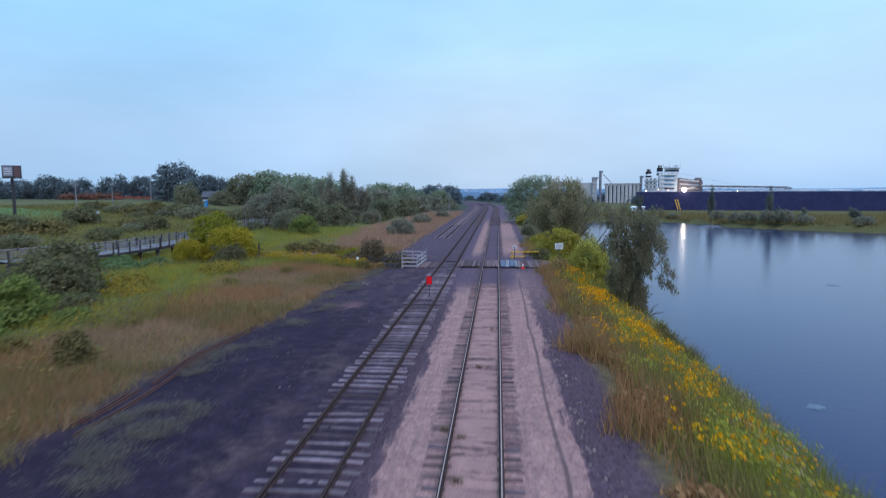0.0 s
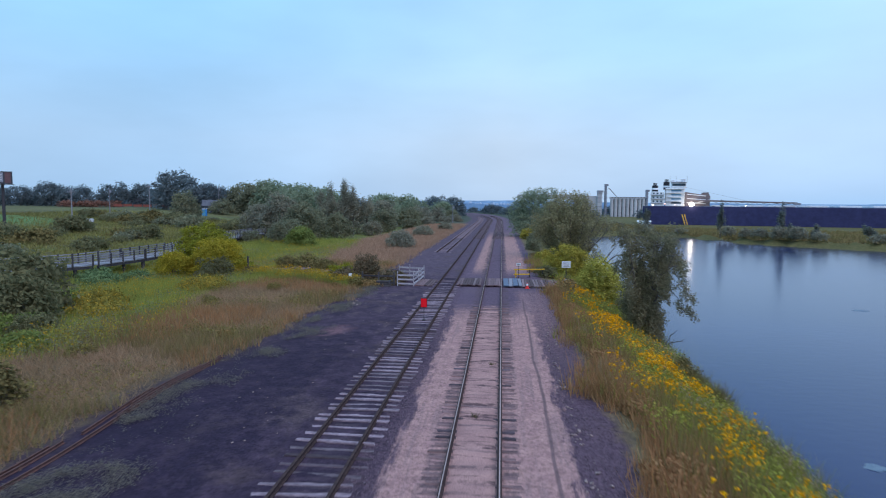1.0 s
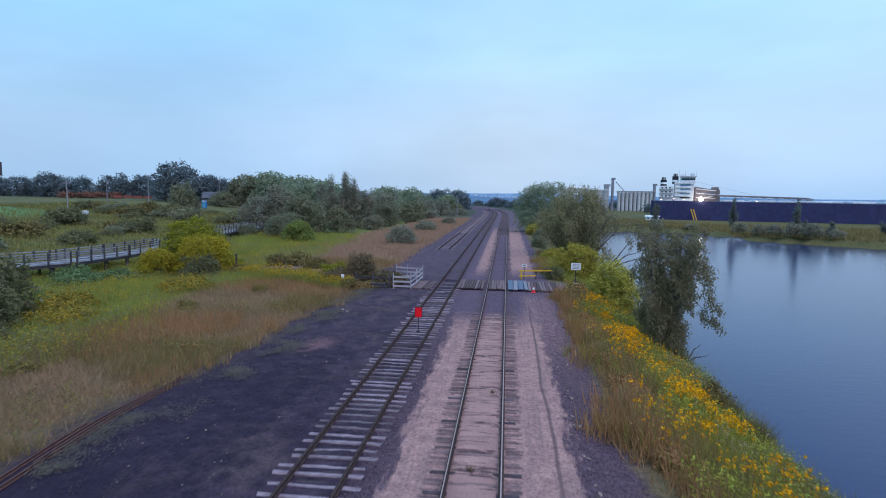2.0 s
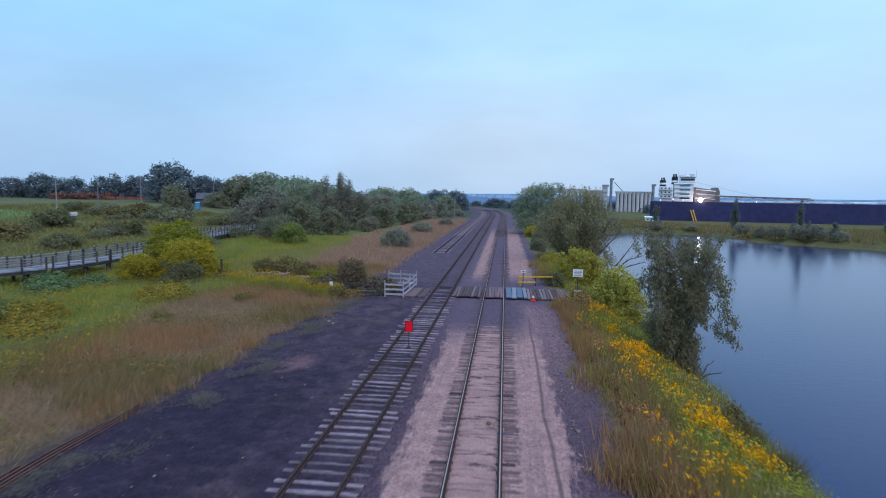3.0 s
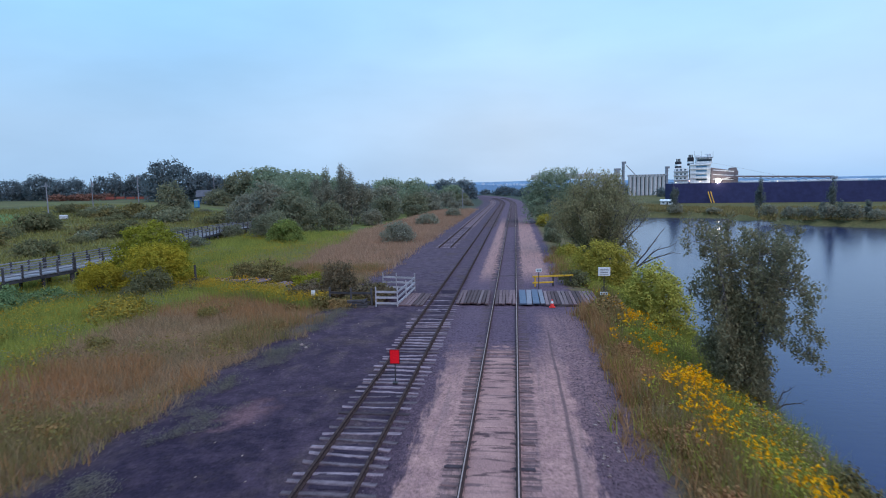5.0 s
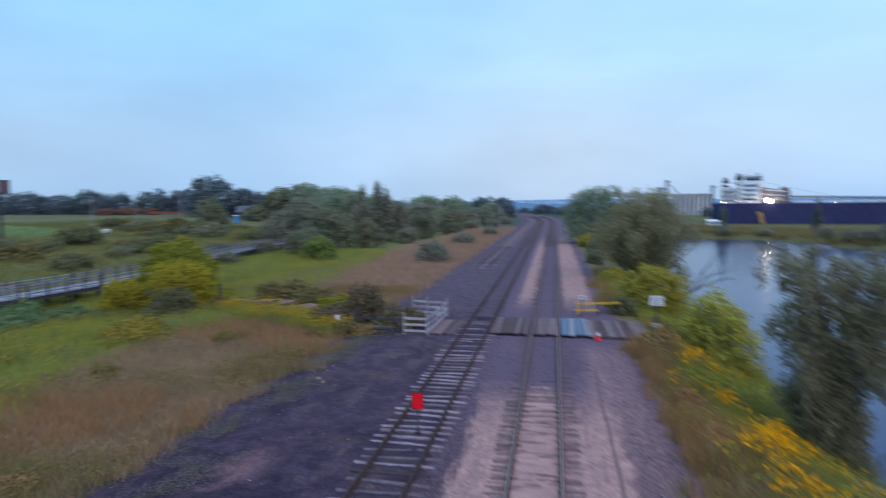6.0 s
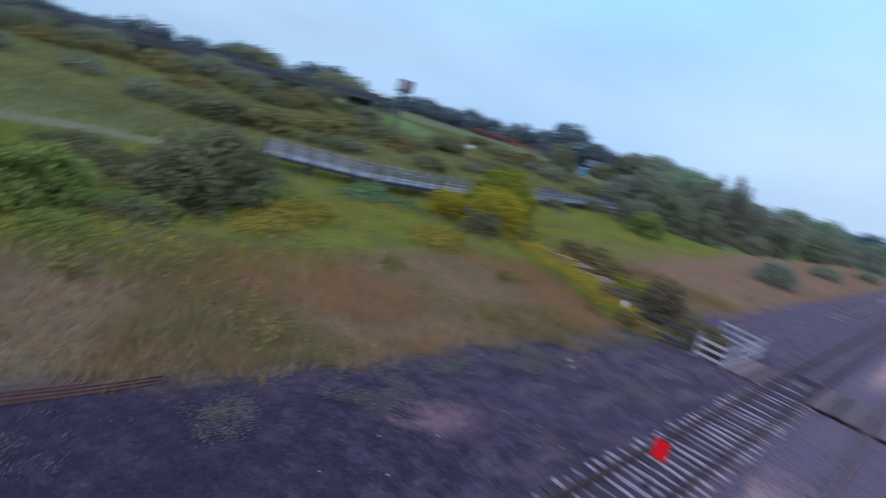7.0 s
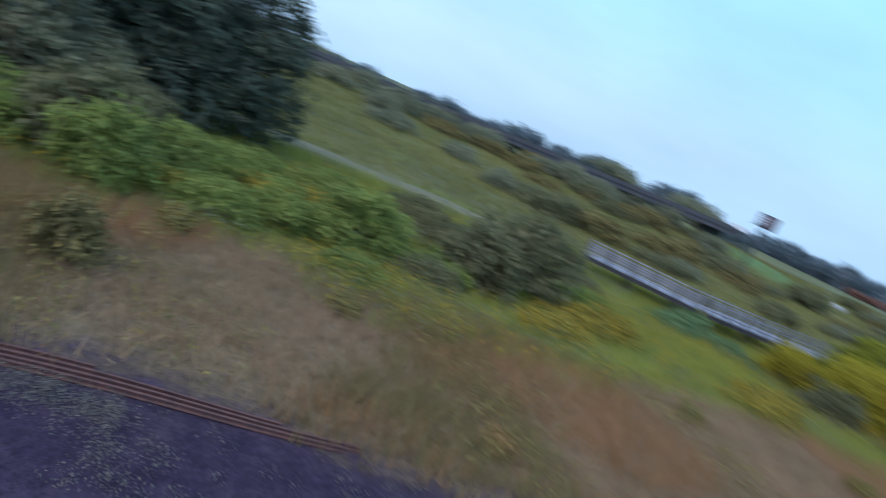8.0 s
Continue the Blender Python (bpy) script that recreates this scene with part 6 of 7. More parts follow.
bush("dark brown-green shrub beside the white railing", -12.0, 44.6, 2.9, 3.3, 6000, LEAF_SCRUB, 35, 0.07, 40, core=0.72, swell=1.6, lumps=30)
bush("low dark brush beside the railing", -9.6, 44.0, 3.8, 2.1, 4500, LEAF_SCRUB, 36, 0.07, 18)
bush("leafy green weeds before the old fence", -12.0, 40.6, 1.9, 1.1, 2200, LEAF_OLIVE, 56, 0.06, 18, core=0.6)
bush("brown weeds before the old fence", -10.6, 40.4, 2.2, 0.7, 1600, BROWNWEED, 58, 0.05, 18, core=0.6, trunk_r=0.0)
bush("dark brush over the ditch", -13.8, 43.2, 3.8, 1.8, 3500, LEAF_SCRUB, 53, 0.07, 18)
bush("grey-green shrub in the dry field", -15.8, 85.5, 6.0, 3.2, 5500, LEAF_WOOD, 37, 0.11, 26, "field shrubs", core=0.74, swell=1.6, lumps=26)
bush("grey-green shrub in the dry field, smaller", -16.8, 121.0, 5.4, 2.6, 3000, LEAF_WOOD, 38, 0.13, 20, "field shrubs", core=0.74, swell=1.6, lumps=26)
bush("grey-green shrub in the dry field, farther", -14.5, 150.0, 4.4, 2.4, 1600, LEAF_WOOD, 54, 0.16, 14, "field shrubs", core=0.74, swell=1.6, lumps=26)
THICKETS = ((-31.5, 26.5, 6.0, 2.9, 1), (-34.5, 23.0, 6.0, 2.6, 1), (-29.0, 23.5, 4.5, 2.2, 1), (-37.5, 27.5, 6.0, 2.4, 1), (-27.2, 21.0, 3.6, 1.7, 0), (-25.2, 20.2, 3.0, 1.5, 1),
            (-27.0, 17.0, 4.0, 2.0, 0), (-29.5, 17.5, 4.5, 2.2, 0), (-26.6, 13.6, 3.8, 2.0, 0), (-24.2, 11.5, 3.4, 1.7, 2), (-23.6, 7.6, 3.4, 2.0, 0), (-26.0, 6.0, 4.5, 2.6, 1),
            (-28.5, 9.5, 4.6, 2.4, 0), (-31.0, 6.0, 5.0, 3.0, 1), (-33.5, 11.0, 5.0, 2.4, 2), (-36.0, 16.0, 5.0, 2.4, 0), (-24.5, 3.0, 4.0, 2.2, 2), (-27.5, 1.0, 5.0, 2.8, 0),
            (-40.0, 22.0, 5.0, 2.2, 1), (-33.0, 31.5, 4.5, 1.8, 0), (-38.0, 33.5, 4.5, 1.7, 1), (-23.0, 16.8, 2.4, 1.1, 2), (-30.5, 13.5, 3.4, 1.5, 2), (-22.6, -3.0, 4.0, 2.2, 0))
for k, (x, y, w, h, m) in enumerate(THICKETS):
    bush(("green willow shrub", "grey-green willow shrub", "yellow-green shrub")[m] + " in the thicket beside the field", x, y, w, h * (1.7 if k in (0, 2, 6, 10, 11) else 1.1 if x > -33 else 0.8), 2700, (LEAF_MEADOW, LEAF_GREY, LEAF_MEADOW)[m], 700 + k, 0.095, 22,
         "thicket beside the field", depth=w * 1.2, lumps=40, swell=1.4, core=0.76)
for k, (x, y, w, h) in enumerate(((-29.6, 12.2, 4.5, 1.5), (-31.5, 14.5, 3.6, 1.4), (-28.6, 30.0, 5.0, 1.4), (-30.4, 32.4, 4.0, 1.4), (-25.4, 26.6, 3.6, 1.3), (-24.0, 38.5, 4.0, 1.3), (-26.8, 41.0, 4.0, 1.3), (-25.6, 9.4, 3.0, 1.3))):
    bush("golden drift of goldenrod in bloom", x, y, w, h, 2200, GOLDDRIFT, 840 + k, 0.055, 18, "goldenrod drifts", category="goldenrod", core=0.74, swell=1.5, depth=w * 1.4, trunk_r=0.0)
HEDGE = ((-22.4, 51.9, 3.2, 1.9, 1), (-19.8, 50.6, 3.6, 2.1, 1), (-17.4, 49.2, 3.0, 1.7, 1), (-15.2, 47.6, 2.8, 1.6, 0), (-24.9, 48.6, 2.6, 1.3, 1), (-28.6, 52.6, 4.0, 1.8, 0),
         (-12.6, 42.6, 2.2, 1.0, 1), (-10.4, 42.4, 2.4, 0.9, 1), (-9.4, 45.8, 2.2, 0.8, 1))
for k, (x, y, w, h, m) in enumerate(HEDGE):
    bush("low olive brush along the ditch", x, y, w * 1.15, h, 2400, (LEAF_GOLDGREEN, LEAF_OLIVE)[m], 740 + k, 0.06, 20, "brush along the ditch")
bush("green shrub in front of the trail bridge", -45.6, 84.0, 4.4, 2.2, 2600, LEAF_MID, 65, 0.1, 24, "shrubs along the trail bridge")
bush("green shrub in front of the trail bridge", -48.2, 100.5, 5.0, 2.6, 2600, LEAF_MID, 66, 0.11, 24, "shrubs along the trail bridge")
bush("rounded green bush at the wood's edge, brighter", -34.5, 91.0, 7.0, 3.9, 9000, LEAF_MEADOW, 52, 0.13, 34, clump_r=0.25)
bush("rounded green bush at the wood's edge", -39.5, 98.0, 8.5, 5.0, 7000, LEAF_MID, 57, 0.14, 30, clump_r=0.25)

for k, (x, y, w, h, m) in enumerate((
        (-41.5, 6.0, 14.0, 11.5, LEAF_DEEP), (-40.0, -1.0, 16.0, 13.0, LEAF_DEEP), (-38.0, -8.0, 16.0, 14.0, LEAF_DEEP), (-55.0, 0.0, 14.0, 10.0, LEAF_DEEP), (-36.0, -21.0, 15.0, 13.0, LEAF_DEEP), (-35.0, 0.0, 9.0, 6.0, LEAF_MID))):
    plant("tree", "dense dark tree beside the meadow", "tree", x, y, w, h, 20000, m, 120, 0.19, -0.15, 60 + k, "dark trees by the meadow", trunk_r=0.3, core=0.76, lumps=48)

# wood along the left of the field
WOOD = ((-41.5, 113.0, 11.0, 8.6, LEAF_MID), (-49.0, 119.0, 11.0, 10.6, LEAF_WOOD), (-36.0, 119.0, 7.5, 6.2, LEAF_MID), (-38.0, 138.0, 10.5, 10.4, LEAF_WOOD),
        (-46.0, 146.0, 12.0, 12.6, LEAF_DARK), (-54.5, 150.0, 12.0, 12.0, LEAF_DARK), (-32.0, 150.0, 9.0, 7.0, LEAF_MID), (-36.0, 168.0, 11.0, 9.6, LEAF_WOOD),
        (-30.0, 182.0, 9.5, 7.0, LEAF_MID), (-40.0, 190.0, 13.0, 11.0, LEAF_DARK), (-29.0, 204.0, 10.5, 7.2, LEAF_WOOD), (-34.0, 222.0, 13.0, 9.6, LEAF_DARK),
        (-26.0, 232.0, 10.0, 6.4, LEAF_WOOD), (-27.0, 258.0, 14.0, 9.4, LEAF_DARK), (-21.0, 246.0, 8.0, 5.0, LEAF_MID), (-34.0, 290.0, 15.0, 12.0, LEAF_FAR),
        (-63.0, 158.0, 12.0, 11.0, LEAF_DARK), (-57.0, 126.0, 9.0, 7.6, LEAF_WOOD), (-27.0, 322.0, 16.0, 12.0, LEAF_FAR), (-43.0, 252.0, 16.0, 12.0, LEAF_DARK),
        (-45.0, 212.0, 14.0, 11.6, LEAF_DARK), (-52.0, 178.0, 13.0, 12.0, LEAF_DARK), (-20.0, 204.0, 5.0, 2.6, LEAF_WOOD), (-18.0, 228.0, 6.0, 3.0, LEAF_WOOD),
        (-44.0, 106.0, 6.0, 4.2, LEAF_WOOD), (-31.0, 132.0, 5.0, 3.6, LEAF_WOOD), (-27.0, 166.0, 5.0, 3.4, LEAF_MID), (-25.0, 192.0, 5.0, 3.2, LEAF_WOOD))
for k, (x, y, w, h, m) in enumerate(WOOD):
    plant("tree", "leafy tree in the wood beside the field", "tree", x, y, w * 1.0, h * 1.0, 4400 if y < 160 else 2700, m, 60, 0.15 if y < 160 else 0.19, -0.15, 100 + k, "wood beside the field",
          trunk_r=0.22, clump_r=0.23, core=0.84, swell=1.3, lumps=30)
for k, (x, y, h, w) in enumerate(((-42.6, 136.0, 14.0, 7.6), (-39.4, 137.0, 14.8, 6.8), (-36.4, 135.0, 13.0, 6.6), (-45.6, 138.0, 12.6, 7.0), (-33.4, 137.0, 12.0, 6.2), (-40.8, 133.0, 11.0, 7.0))):
    plant("poplar_tree", "grey-green poplar rising above the wood", "tree", x, y, w, h, 4200, LEAF_WOOD, 34, 0.17, 0.05, 140 + k, "poplars above the wood", trunk_r=0.14, clump_r=0.22, top_shape=1.3)

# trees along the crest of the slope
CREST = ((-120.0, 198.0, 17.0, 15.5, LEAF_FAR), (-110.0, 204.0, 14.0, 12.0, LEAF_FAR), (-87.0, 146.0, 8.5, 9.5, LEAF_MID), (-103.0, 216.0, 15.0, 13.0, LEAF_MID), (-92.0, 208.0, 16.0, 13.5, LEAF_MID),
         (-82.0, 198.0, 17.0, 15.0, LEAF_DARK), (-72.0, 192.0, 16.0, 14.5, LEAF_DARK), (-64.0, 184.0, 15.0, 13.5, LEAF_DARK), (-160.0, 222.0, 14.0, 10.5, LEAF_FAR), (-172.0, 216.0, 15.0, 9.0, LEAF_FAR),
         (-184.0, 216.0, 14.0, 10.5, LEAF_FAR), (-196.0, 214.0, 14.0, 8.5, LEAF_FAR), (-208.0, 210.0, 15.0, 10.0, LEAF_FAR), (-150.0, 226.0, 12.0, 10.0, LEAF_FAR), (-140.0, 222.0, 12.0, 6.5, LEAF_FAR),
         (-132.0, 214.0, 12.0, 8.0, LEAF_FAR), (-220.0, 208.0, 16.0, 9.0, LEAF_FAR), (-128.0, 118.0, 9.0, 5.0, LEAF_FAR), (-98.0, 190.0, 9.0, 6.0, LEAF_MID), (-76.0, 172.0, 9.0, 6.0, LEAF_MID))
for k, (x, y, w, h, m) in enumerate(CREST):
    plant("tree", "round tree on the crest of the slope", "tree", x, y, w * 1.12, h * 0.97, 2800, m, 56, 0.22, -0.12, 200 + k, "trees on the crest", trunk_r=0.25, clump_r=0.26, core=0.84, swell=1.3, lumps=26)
SIDE = ((-128, 60), (-134, 40), (-130, 20), (-140, 0), (-120, 82), (-112, 62), (-106, 34), (-112, 14), (-118, -14), (-104, 50), (-118, 44), (-126, 2), (-98, 70), (-100, 22), (-168, 40), (-172, 70), (-160, 95), (-176, 10), (-165, -15), (-150, 118), (-186, 50),
        (-109, 82), (-113, 72), (-107, 66), (-117, 56), (-122, 34), (-111, 26), (-124, 14), (-103, 92), (-115, 88), (-108, 44), (-128, 48), (-120, 66))
for k, (x, y) in enumerate(SIDE):
    h = (2.4 + 0.9 * (k * 37 % 3) if x > -145 else 3.6 + 0.6 * (k * 53 % 3)) + (2.5 if x < -145 and y > 90 else 0.0)
    plant("tree", "bushy tree near the road overpass", "tree", x, y, (8.0 if x > -145 else 21.0) + k % 4, h, 1900, LEAF_MID if k % 3 else LEAF_OLIVE, 34, 0.19, -0.1, 240 + k, "trees near the overpass", trunk_r=0.2, clump_r=0.3, core=0.78, swell=1.6, lumps=24)

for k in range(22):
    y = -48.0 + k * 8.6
    plant("tree", "haze-tinted blue-green tree in the belt behind the overpass", "tree", -168.0 + 5.0 * math.sin(k * 1.7), y, 13.0 + k % 3, 2.2 + 0.038 * max(0.0, y + 10) + 0.8 * (k * 31 % 3), 1100, LEAF_FAR, 26, 0.24, -0.15, 560 + k, "belt behind the overpass", trunk_r=0.0, core=0.84, swell=1.3, lumps=22)

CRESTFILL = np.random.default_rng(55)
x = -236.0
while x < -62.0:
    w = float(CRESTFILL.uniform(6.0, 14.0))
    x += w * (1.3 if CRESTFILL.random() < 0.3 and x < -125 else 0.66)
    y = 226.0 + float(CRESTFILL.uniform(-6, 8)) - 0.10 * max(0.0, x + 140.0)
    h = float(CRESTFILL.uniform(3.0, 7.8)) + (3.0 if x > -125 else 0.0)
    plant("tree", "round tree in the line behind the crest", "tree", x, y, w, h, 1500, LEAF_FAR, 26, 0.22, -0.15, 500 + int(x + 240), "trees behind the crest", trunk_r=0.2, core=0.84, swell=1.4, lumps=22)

for k in range(4):
    bush("dark reddish brush beside the orange fence", -168.0 + k * 6.0, 204.0 + (k % 2) * 2.0, 8.0, 2.6, 900, LEAF_BROWN, 880 + k, 0.2, 18, "reddish brush on the crest", trunk_r=0.0)
for k, (x, y, w, h) in enumerate(((-36.5, 41.0, 5.0, 1.5), (-39.0, 44.0, 5.0, 1.6), (-35.0, 44.5, 4.0, 1.3))):
    bush("blue-green reeds in the wet meadow", x, y, w, h, 2000, LEAF_TEAL, 890 + k, 0.07, 22, "reeds in the meadow", trunk_r=0.0, depth=w * 0.9)

# low scrub on the slope
rng = np.random.default_rng(77)
for k in range(120):
    x, y = rng.uniform(-118, -54), rng.uniform(20, 160)
    if (x > -62 and y < 70) or (y < 60 and k % 3) or ((x + 112) * 0.045) ** 2 + ((y - 112) * 0.06) ** 2 < 1.0:
        continue
    s = rng.uniform(3.5, 8.5)
    bush("low scrub on the grassy slope", float(x), float(y), s * float(rng.uniform(0.7, 1.3)), s * float(rng.uniform(0.22, 0.42)), 850, (LEAF_GREY, LEAF_MID, LEAF_OLIVE, LEAF_GREY)[k % 4], 300 + k, 0.11, 14, "scrub on the slope", clump_r=0.3, core=0.8, trunk_r=0.0, depth=s * float(rng.uniform(0.8, 1.6)), lumps=22, swell=1.6)

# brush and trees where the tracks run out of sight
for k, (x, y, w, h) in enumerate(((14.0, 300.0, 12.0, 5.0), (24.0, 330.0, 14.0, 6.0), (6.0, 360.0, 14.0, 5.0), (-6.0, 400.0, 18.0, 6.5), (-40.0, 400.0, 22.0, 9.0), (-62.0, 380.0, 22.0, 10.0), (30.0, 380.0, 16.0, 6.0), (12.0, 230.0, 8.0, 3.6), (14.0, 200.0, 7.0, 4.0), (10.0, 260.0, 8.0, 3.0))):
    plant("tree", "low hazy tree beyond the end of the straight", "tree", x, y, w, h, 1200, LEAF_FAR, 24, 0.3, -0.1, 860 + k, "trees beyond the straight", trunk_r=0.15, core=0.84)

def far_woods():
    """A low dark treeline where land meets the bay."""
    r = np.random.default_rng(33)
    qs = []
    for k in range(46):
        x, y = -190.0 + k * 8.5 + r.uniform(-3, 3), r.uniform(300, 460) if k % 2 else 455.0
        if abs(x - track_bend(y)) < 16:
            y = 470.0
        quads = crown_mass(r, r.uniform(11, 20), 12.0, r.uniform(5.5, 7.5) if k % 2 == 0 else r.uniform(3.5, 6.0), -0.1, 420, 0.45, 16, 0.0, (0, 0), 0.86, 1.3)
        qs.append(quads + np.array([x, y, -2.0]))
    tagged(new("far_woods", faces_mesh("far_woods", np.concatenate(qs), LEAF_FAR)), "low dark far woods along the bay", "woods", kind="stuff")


far_woods()

# small trees on the far shore
for k, (x, y, w, h) in enumerate(((43.5, 171.0, 4.2, 7.6), (57.5, 150.0, 3.6, 9.4), (65.8, 134.5, 4.0, 8.8), (69.4, 138.0, 3.6, 5.6), (81.0, 150.0, 4.2, 4.6), (94.0, 150.0, 4.8, 5.2), (76.0, 160.0, 3.6, 4.0))):
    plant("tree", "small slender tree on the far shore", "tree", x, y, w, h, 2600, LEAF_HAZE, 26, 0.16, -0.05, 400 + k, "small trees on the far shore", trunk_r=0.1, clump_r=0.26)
SHOREBRUSH = ((58.6, 147.0, 4.6, 2.6), (60.2, 141.0, 4.0, 2.2), (62.2, 137.5, 4.4, 2.4), (64.8, 133.8, 4.4, 3.0), (67.8, 131.5, 5.0, 3.2), (71.0, 128.6, 4.4, 2.0), (43.6, 169.4, 5.0, 2.4), (80.0, 122.0, 5.0, 2.0), (88.0, 121.0, 5.0, 1.8), (99.0, 119.0, 6.0, 1.8), (52.0, 165.0, 4.0, 1.2))
for k, (x, y, w, h) in enumerate(SHOREBRUSH):
    plant("bush", "dark brush along the far waterline", "bush", x, y, w, h, 1100, LEAF_WOOD, 16, 0.14, -0.15, 640 + k, "brush on the far waterline", core=0.66, swell=1.5, lumps=22)

# grasses
g = np.random.default_rng(9)
TRAIL_PTS = np.array(TRAIL)


def off_paths(x, y):
    """0 on the trail and the old boardwalk, 1 away from them."""
    d = np.min(np.hypot(x[:, None] - TRAIL_PTS[None, :, 0], y[:, None] - TRAIL_PTS[None, :, 1]), axis=1)
    t = np.clip(((x + 25.8) * 12.0 - (y - 51.8) * 7.2) / (12.0 ** 2 + 7.2 ** 2), 0, 1)
    b = np.hypot(x + 25.8 - 12.0 * t, y - 51.8 + 7.2 * t)
    return smooth(d, 1.7, 2.6) * smooth(b, 0.7, 1.3)


def field_edge(y):
    """Where the dry grass gives way to cinders."""
    return np.interp(y, [-20, 5, 14, 17, 21, 26, 45], [-11.1, -12.0, -12.4, -11.1, -10.5, -10.9, -11.0])


def field_keep(x, y):
    edge = field_edge(y) + 2.4 * (soft_noise(x, y, 0.5, 3) - 0.5) + 1.6 * (soft_noise(x, y, 1.8, 5) - 0.5)
    left = -24.5 + 2.5 * (soft_noise(x, y, 0.25, 4) - 0.5) * 2
    return smooth(edge - x, 0.0, 2.6) * smooth(x - left, -1.0, 2.0) * np.where(y > 46, smooth(x + 40, 0, 12), 1)


pts = scatter(g, 42000, -26, -9.5, -16, 62, field_keep)
pts = pts[~((np.abs(pts[:, 1] - 43.6) < 1.2) & (pts[:, 0] > -11.0))]
stuff("dry_grass", blades(g, pts, g.uniform(0.25, 0.55, len(pts)), 0.012, 0.6, 6, 0.2), DRYGRASS, "dry brown grass of the field", "grass")
pts = scatter(
    g, 26000, -34, -10.2, 58, 190, lambda x, y: smooth(-10.6 - x, 0, 1.5) * smooth(x + 31 - 0.05 * (y - 58), -3, 3))
stuff("dry_grass", blades(g, pts, g.uniform(0.35, 0.8, len(pts)), 0.03, 0.35, 5, 0.25), PINKGRASS, "dry reddish grass farther along the field", "grass")
pts = scatter(g, 18000, -24, -10.0, -16, 60, lambda x, y: field_keep(x, y) * np.maximum(smooth(soft_noise(x, y, 0.45, 12), 0.55, 0.75), np.exp(-((x - field_edge(y) + 1.3) / 1.3) ** 2) * smooth(y, 13, 17) * smooth(40 - y, 0, 6) * smooth(soft_noise(x, y, 0.9, 17), 0.4, 0.6)))
stuff("rusty_weeds", blades(g, pts, g.uniform(0.4, 0.8, len(pts)), 0.016, 0.3, 6, 0.15), RUSTGRASS, "rusty red weeds in the field", "weeds")
pts = scatter(g, 21000, -24, -10.5, -16, 60, lambda x, y: field_keep(x, y) * smooth(soft_noise(x, y, 0.4, 14), 0.53, 0.71))
stuff("olive_grass", blades(g, pts, g.uniform(0.4, 0.85, len(pts)), 0.016, 0.3, 6, 0.15), OLIVEGRASS, "olive-green grass patches in the field", "grass")
pts = scatter(g, 34000, -48, -20, -10, 110, lambda x, y: smooth(-20.8 - x + 2.5 * (soft_noise(x, y, 0.3, 15) - 0.5) - 0.10 * np.maximum(y - 60, 0), 0, 3), True)
stuff("meadow_grass", blades(g, pts, g.uniform(0.5, 1.0, len(pts)), 0.022, 0.3, 6, 0.25), GREENGRASS, "lush green meadow grass", "grass")
pts = scatter(g, 9000, -44, -14, -6, 100, lambda x, y: smooth(-20.5 - x - 0.02 * y + 6 * (soft_noise(x, y, 0.3, 15) - 0.5), 0, 2) * smooth(soft_noise(x, y, 0.35, 19), 0.52, 0.65), True)
pts2 = scatter(g, 15000, -29, -12.0, 38.0, 53.0, lambda x, y: smooth(51.8 - 0.6 * (x + 25.8) - y, 0.8, 1.1) * smooth(y - 51.8 + 0.6 * (x + 25.8) + 4.2 + 1.6 * (soft_noise(x, y, 0.8, 22) - 0.5), -0.6, 0.6) * (0.25 + 0.75 * smooth(soft_noise(x, y, 1.1, 21), 0.4, 0.55)), True)
pts = np.concatenate([pts, pts2])
stuff("goldenrod", blades(g, pts, g.uniform(0.7, 1.15, len(pts)), 0.018, 0.2, 5, 0.15), GREENGRASS, "goldenrod stems in the meadow", "weeds")
heads = np.repeat(pts, 4, 0) + np.concatenate([g.normal(0, 0.15, (len(pts) * 4, 2)), g.uniform(0.65, 1.15, (len(pts) * 4, 1))], 1)
stuff("goldenrod_bloom", leaf_quads(g, heads, np.full((len(heads), 3), 0.08), np.ones(len(heads)), len(heads), 0.055), GOLDENROD, "dull yellow goldenrod blooms", "flowers")

t = g.uniform(0.35, 0.95, 60)
base = np.stack([-25.8 + 12.0 * t + g.normal(0, 0.25, 60), 51.8 - 7.2 * t - 0.7 + g.normal(0, 0.25, 60), np.zeros(60)], 1)
base[:, 2] = land(base[:, 0], base[:, 1]) + g.uniform(0.7, 1.1, 60)
stuff("orange_flowers", leaf_quads(g, base, np.full((60, 3), 0.07), np.ones(60), 240, 0.05), FLOWER, "orange flowers beside the old boardwalk", "flowers")

# taller leafy weeds in drifts through the meadow
for name, m, n, sd, lo, label in (("meadow_weeds", LEAF_MID, 3600, 71, 0.52, "dark green weed drifts in the meadow"), ("meadow_weeds", LEAF_LIME, 3600, 73, 0.5, "yellow-green weed drifts in the meadow"),
                                  ("goldenrod_bloom", GOLDENROD, 1500, 75, 0.62, "golden drifts of goldenrod in bloom")):
    pts = scatter(g, n * 3, -46, -19, -8, 80, lambda x, y: smooth(-20.5 - x + 5.0 * (soft_noise(x, y, 0.3, 15) - 0.5) - 0.08 * np.maximum(y - 55, 0), 0, 2) * smooth(soft_noise(x, y, 0.55, sd), lo, lo + 0.12), True)[:n]
    stuff(name, leaf_quads(g, pts + np.array([0, 0, 0.62]), np.full((len(pts), 3), 1.0) * np.array([0.5, 0.5, 0.4]), np.ones(len(pts)), len(pts) * 8, 0.055), m, label, "weeds")
pts = scatter(g, 3400, -23, -11, -14, 42, lambda x, y: field_keep(x, y) * smooth(soft_noise(x, y, 0.7, 77), 0.55, 0.7))
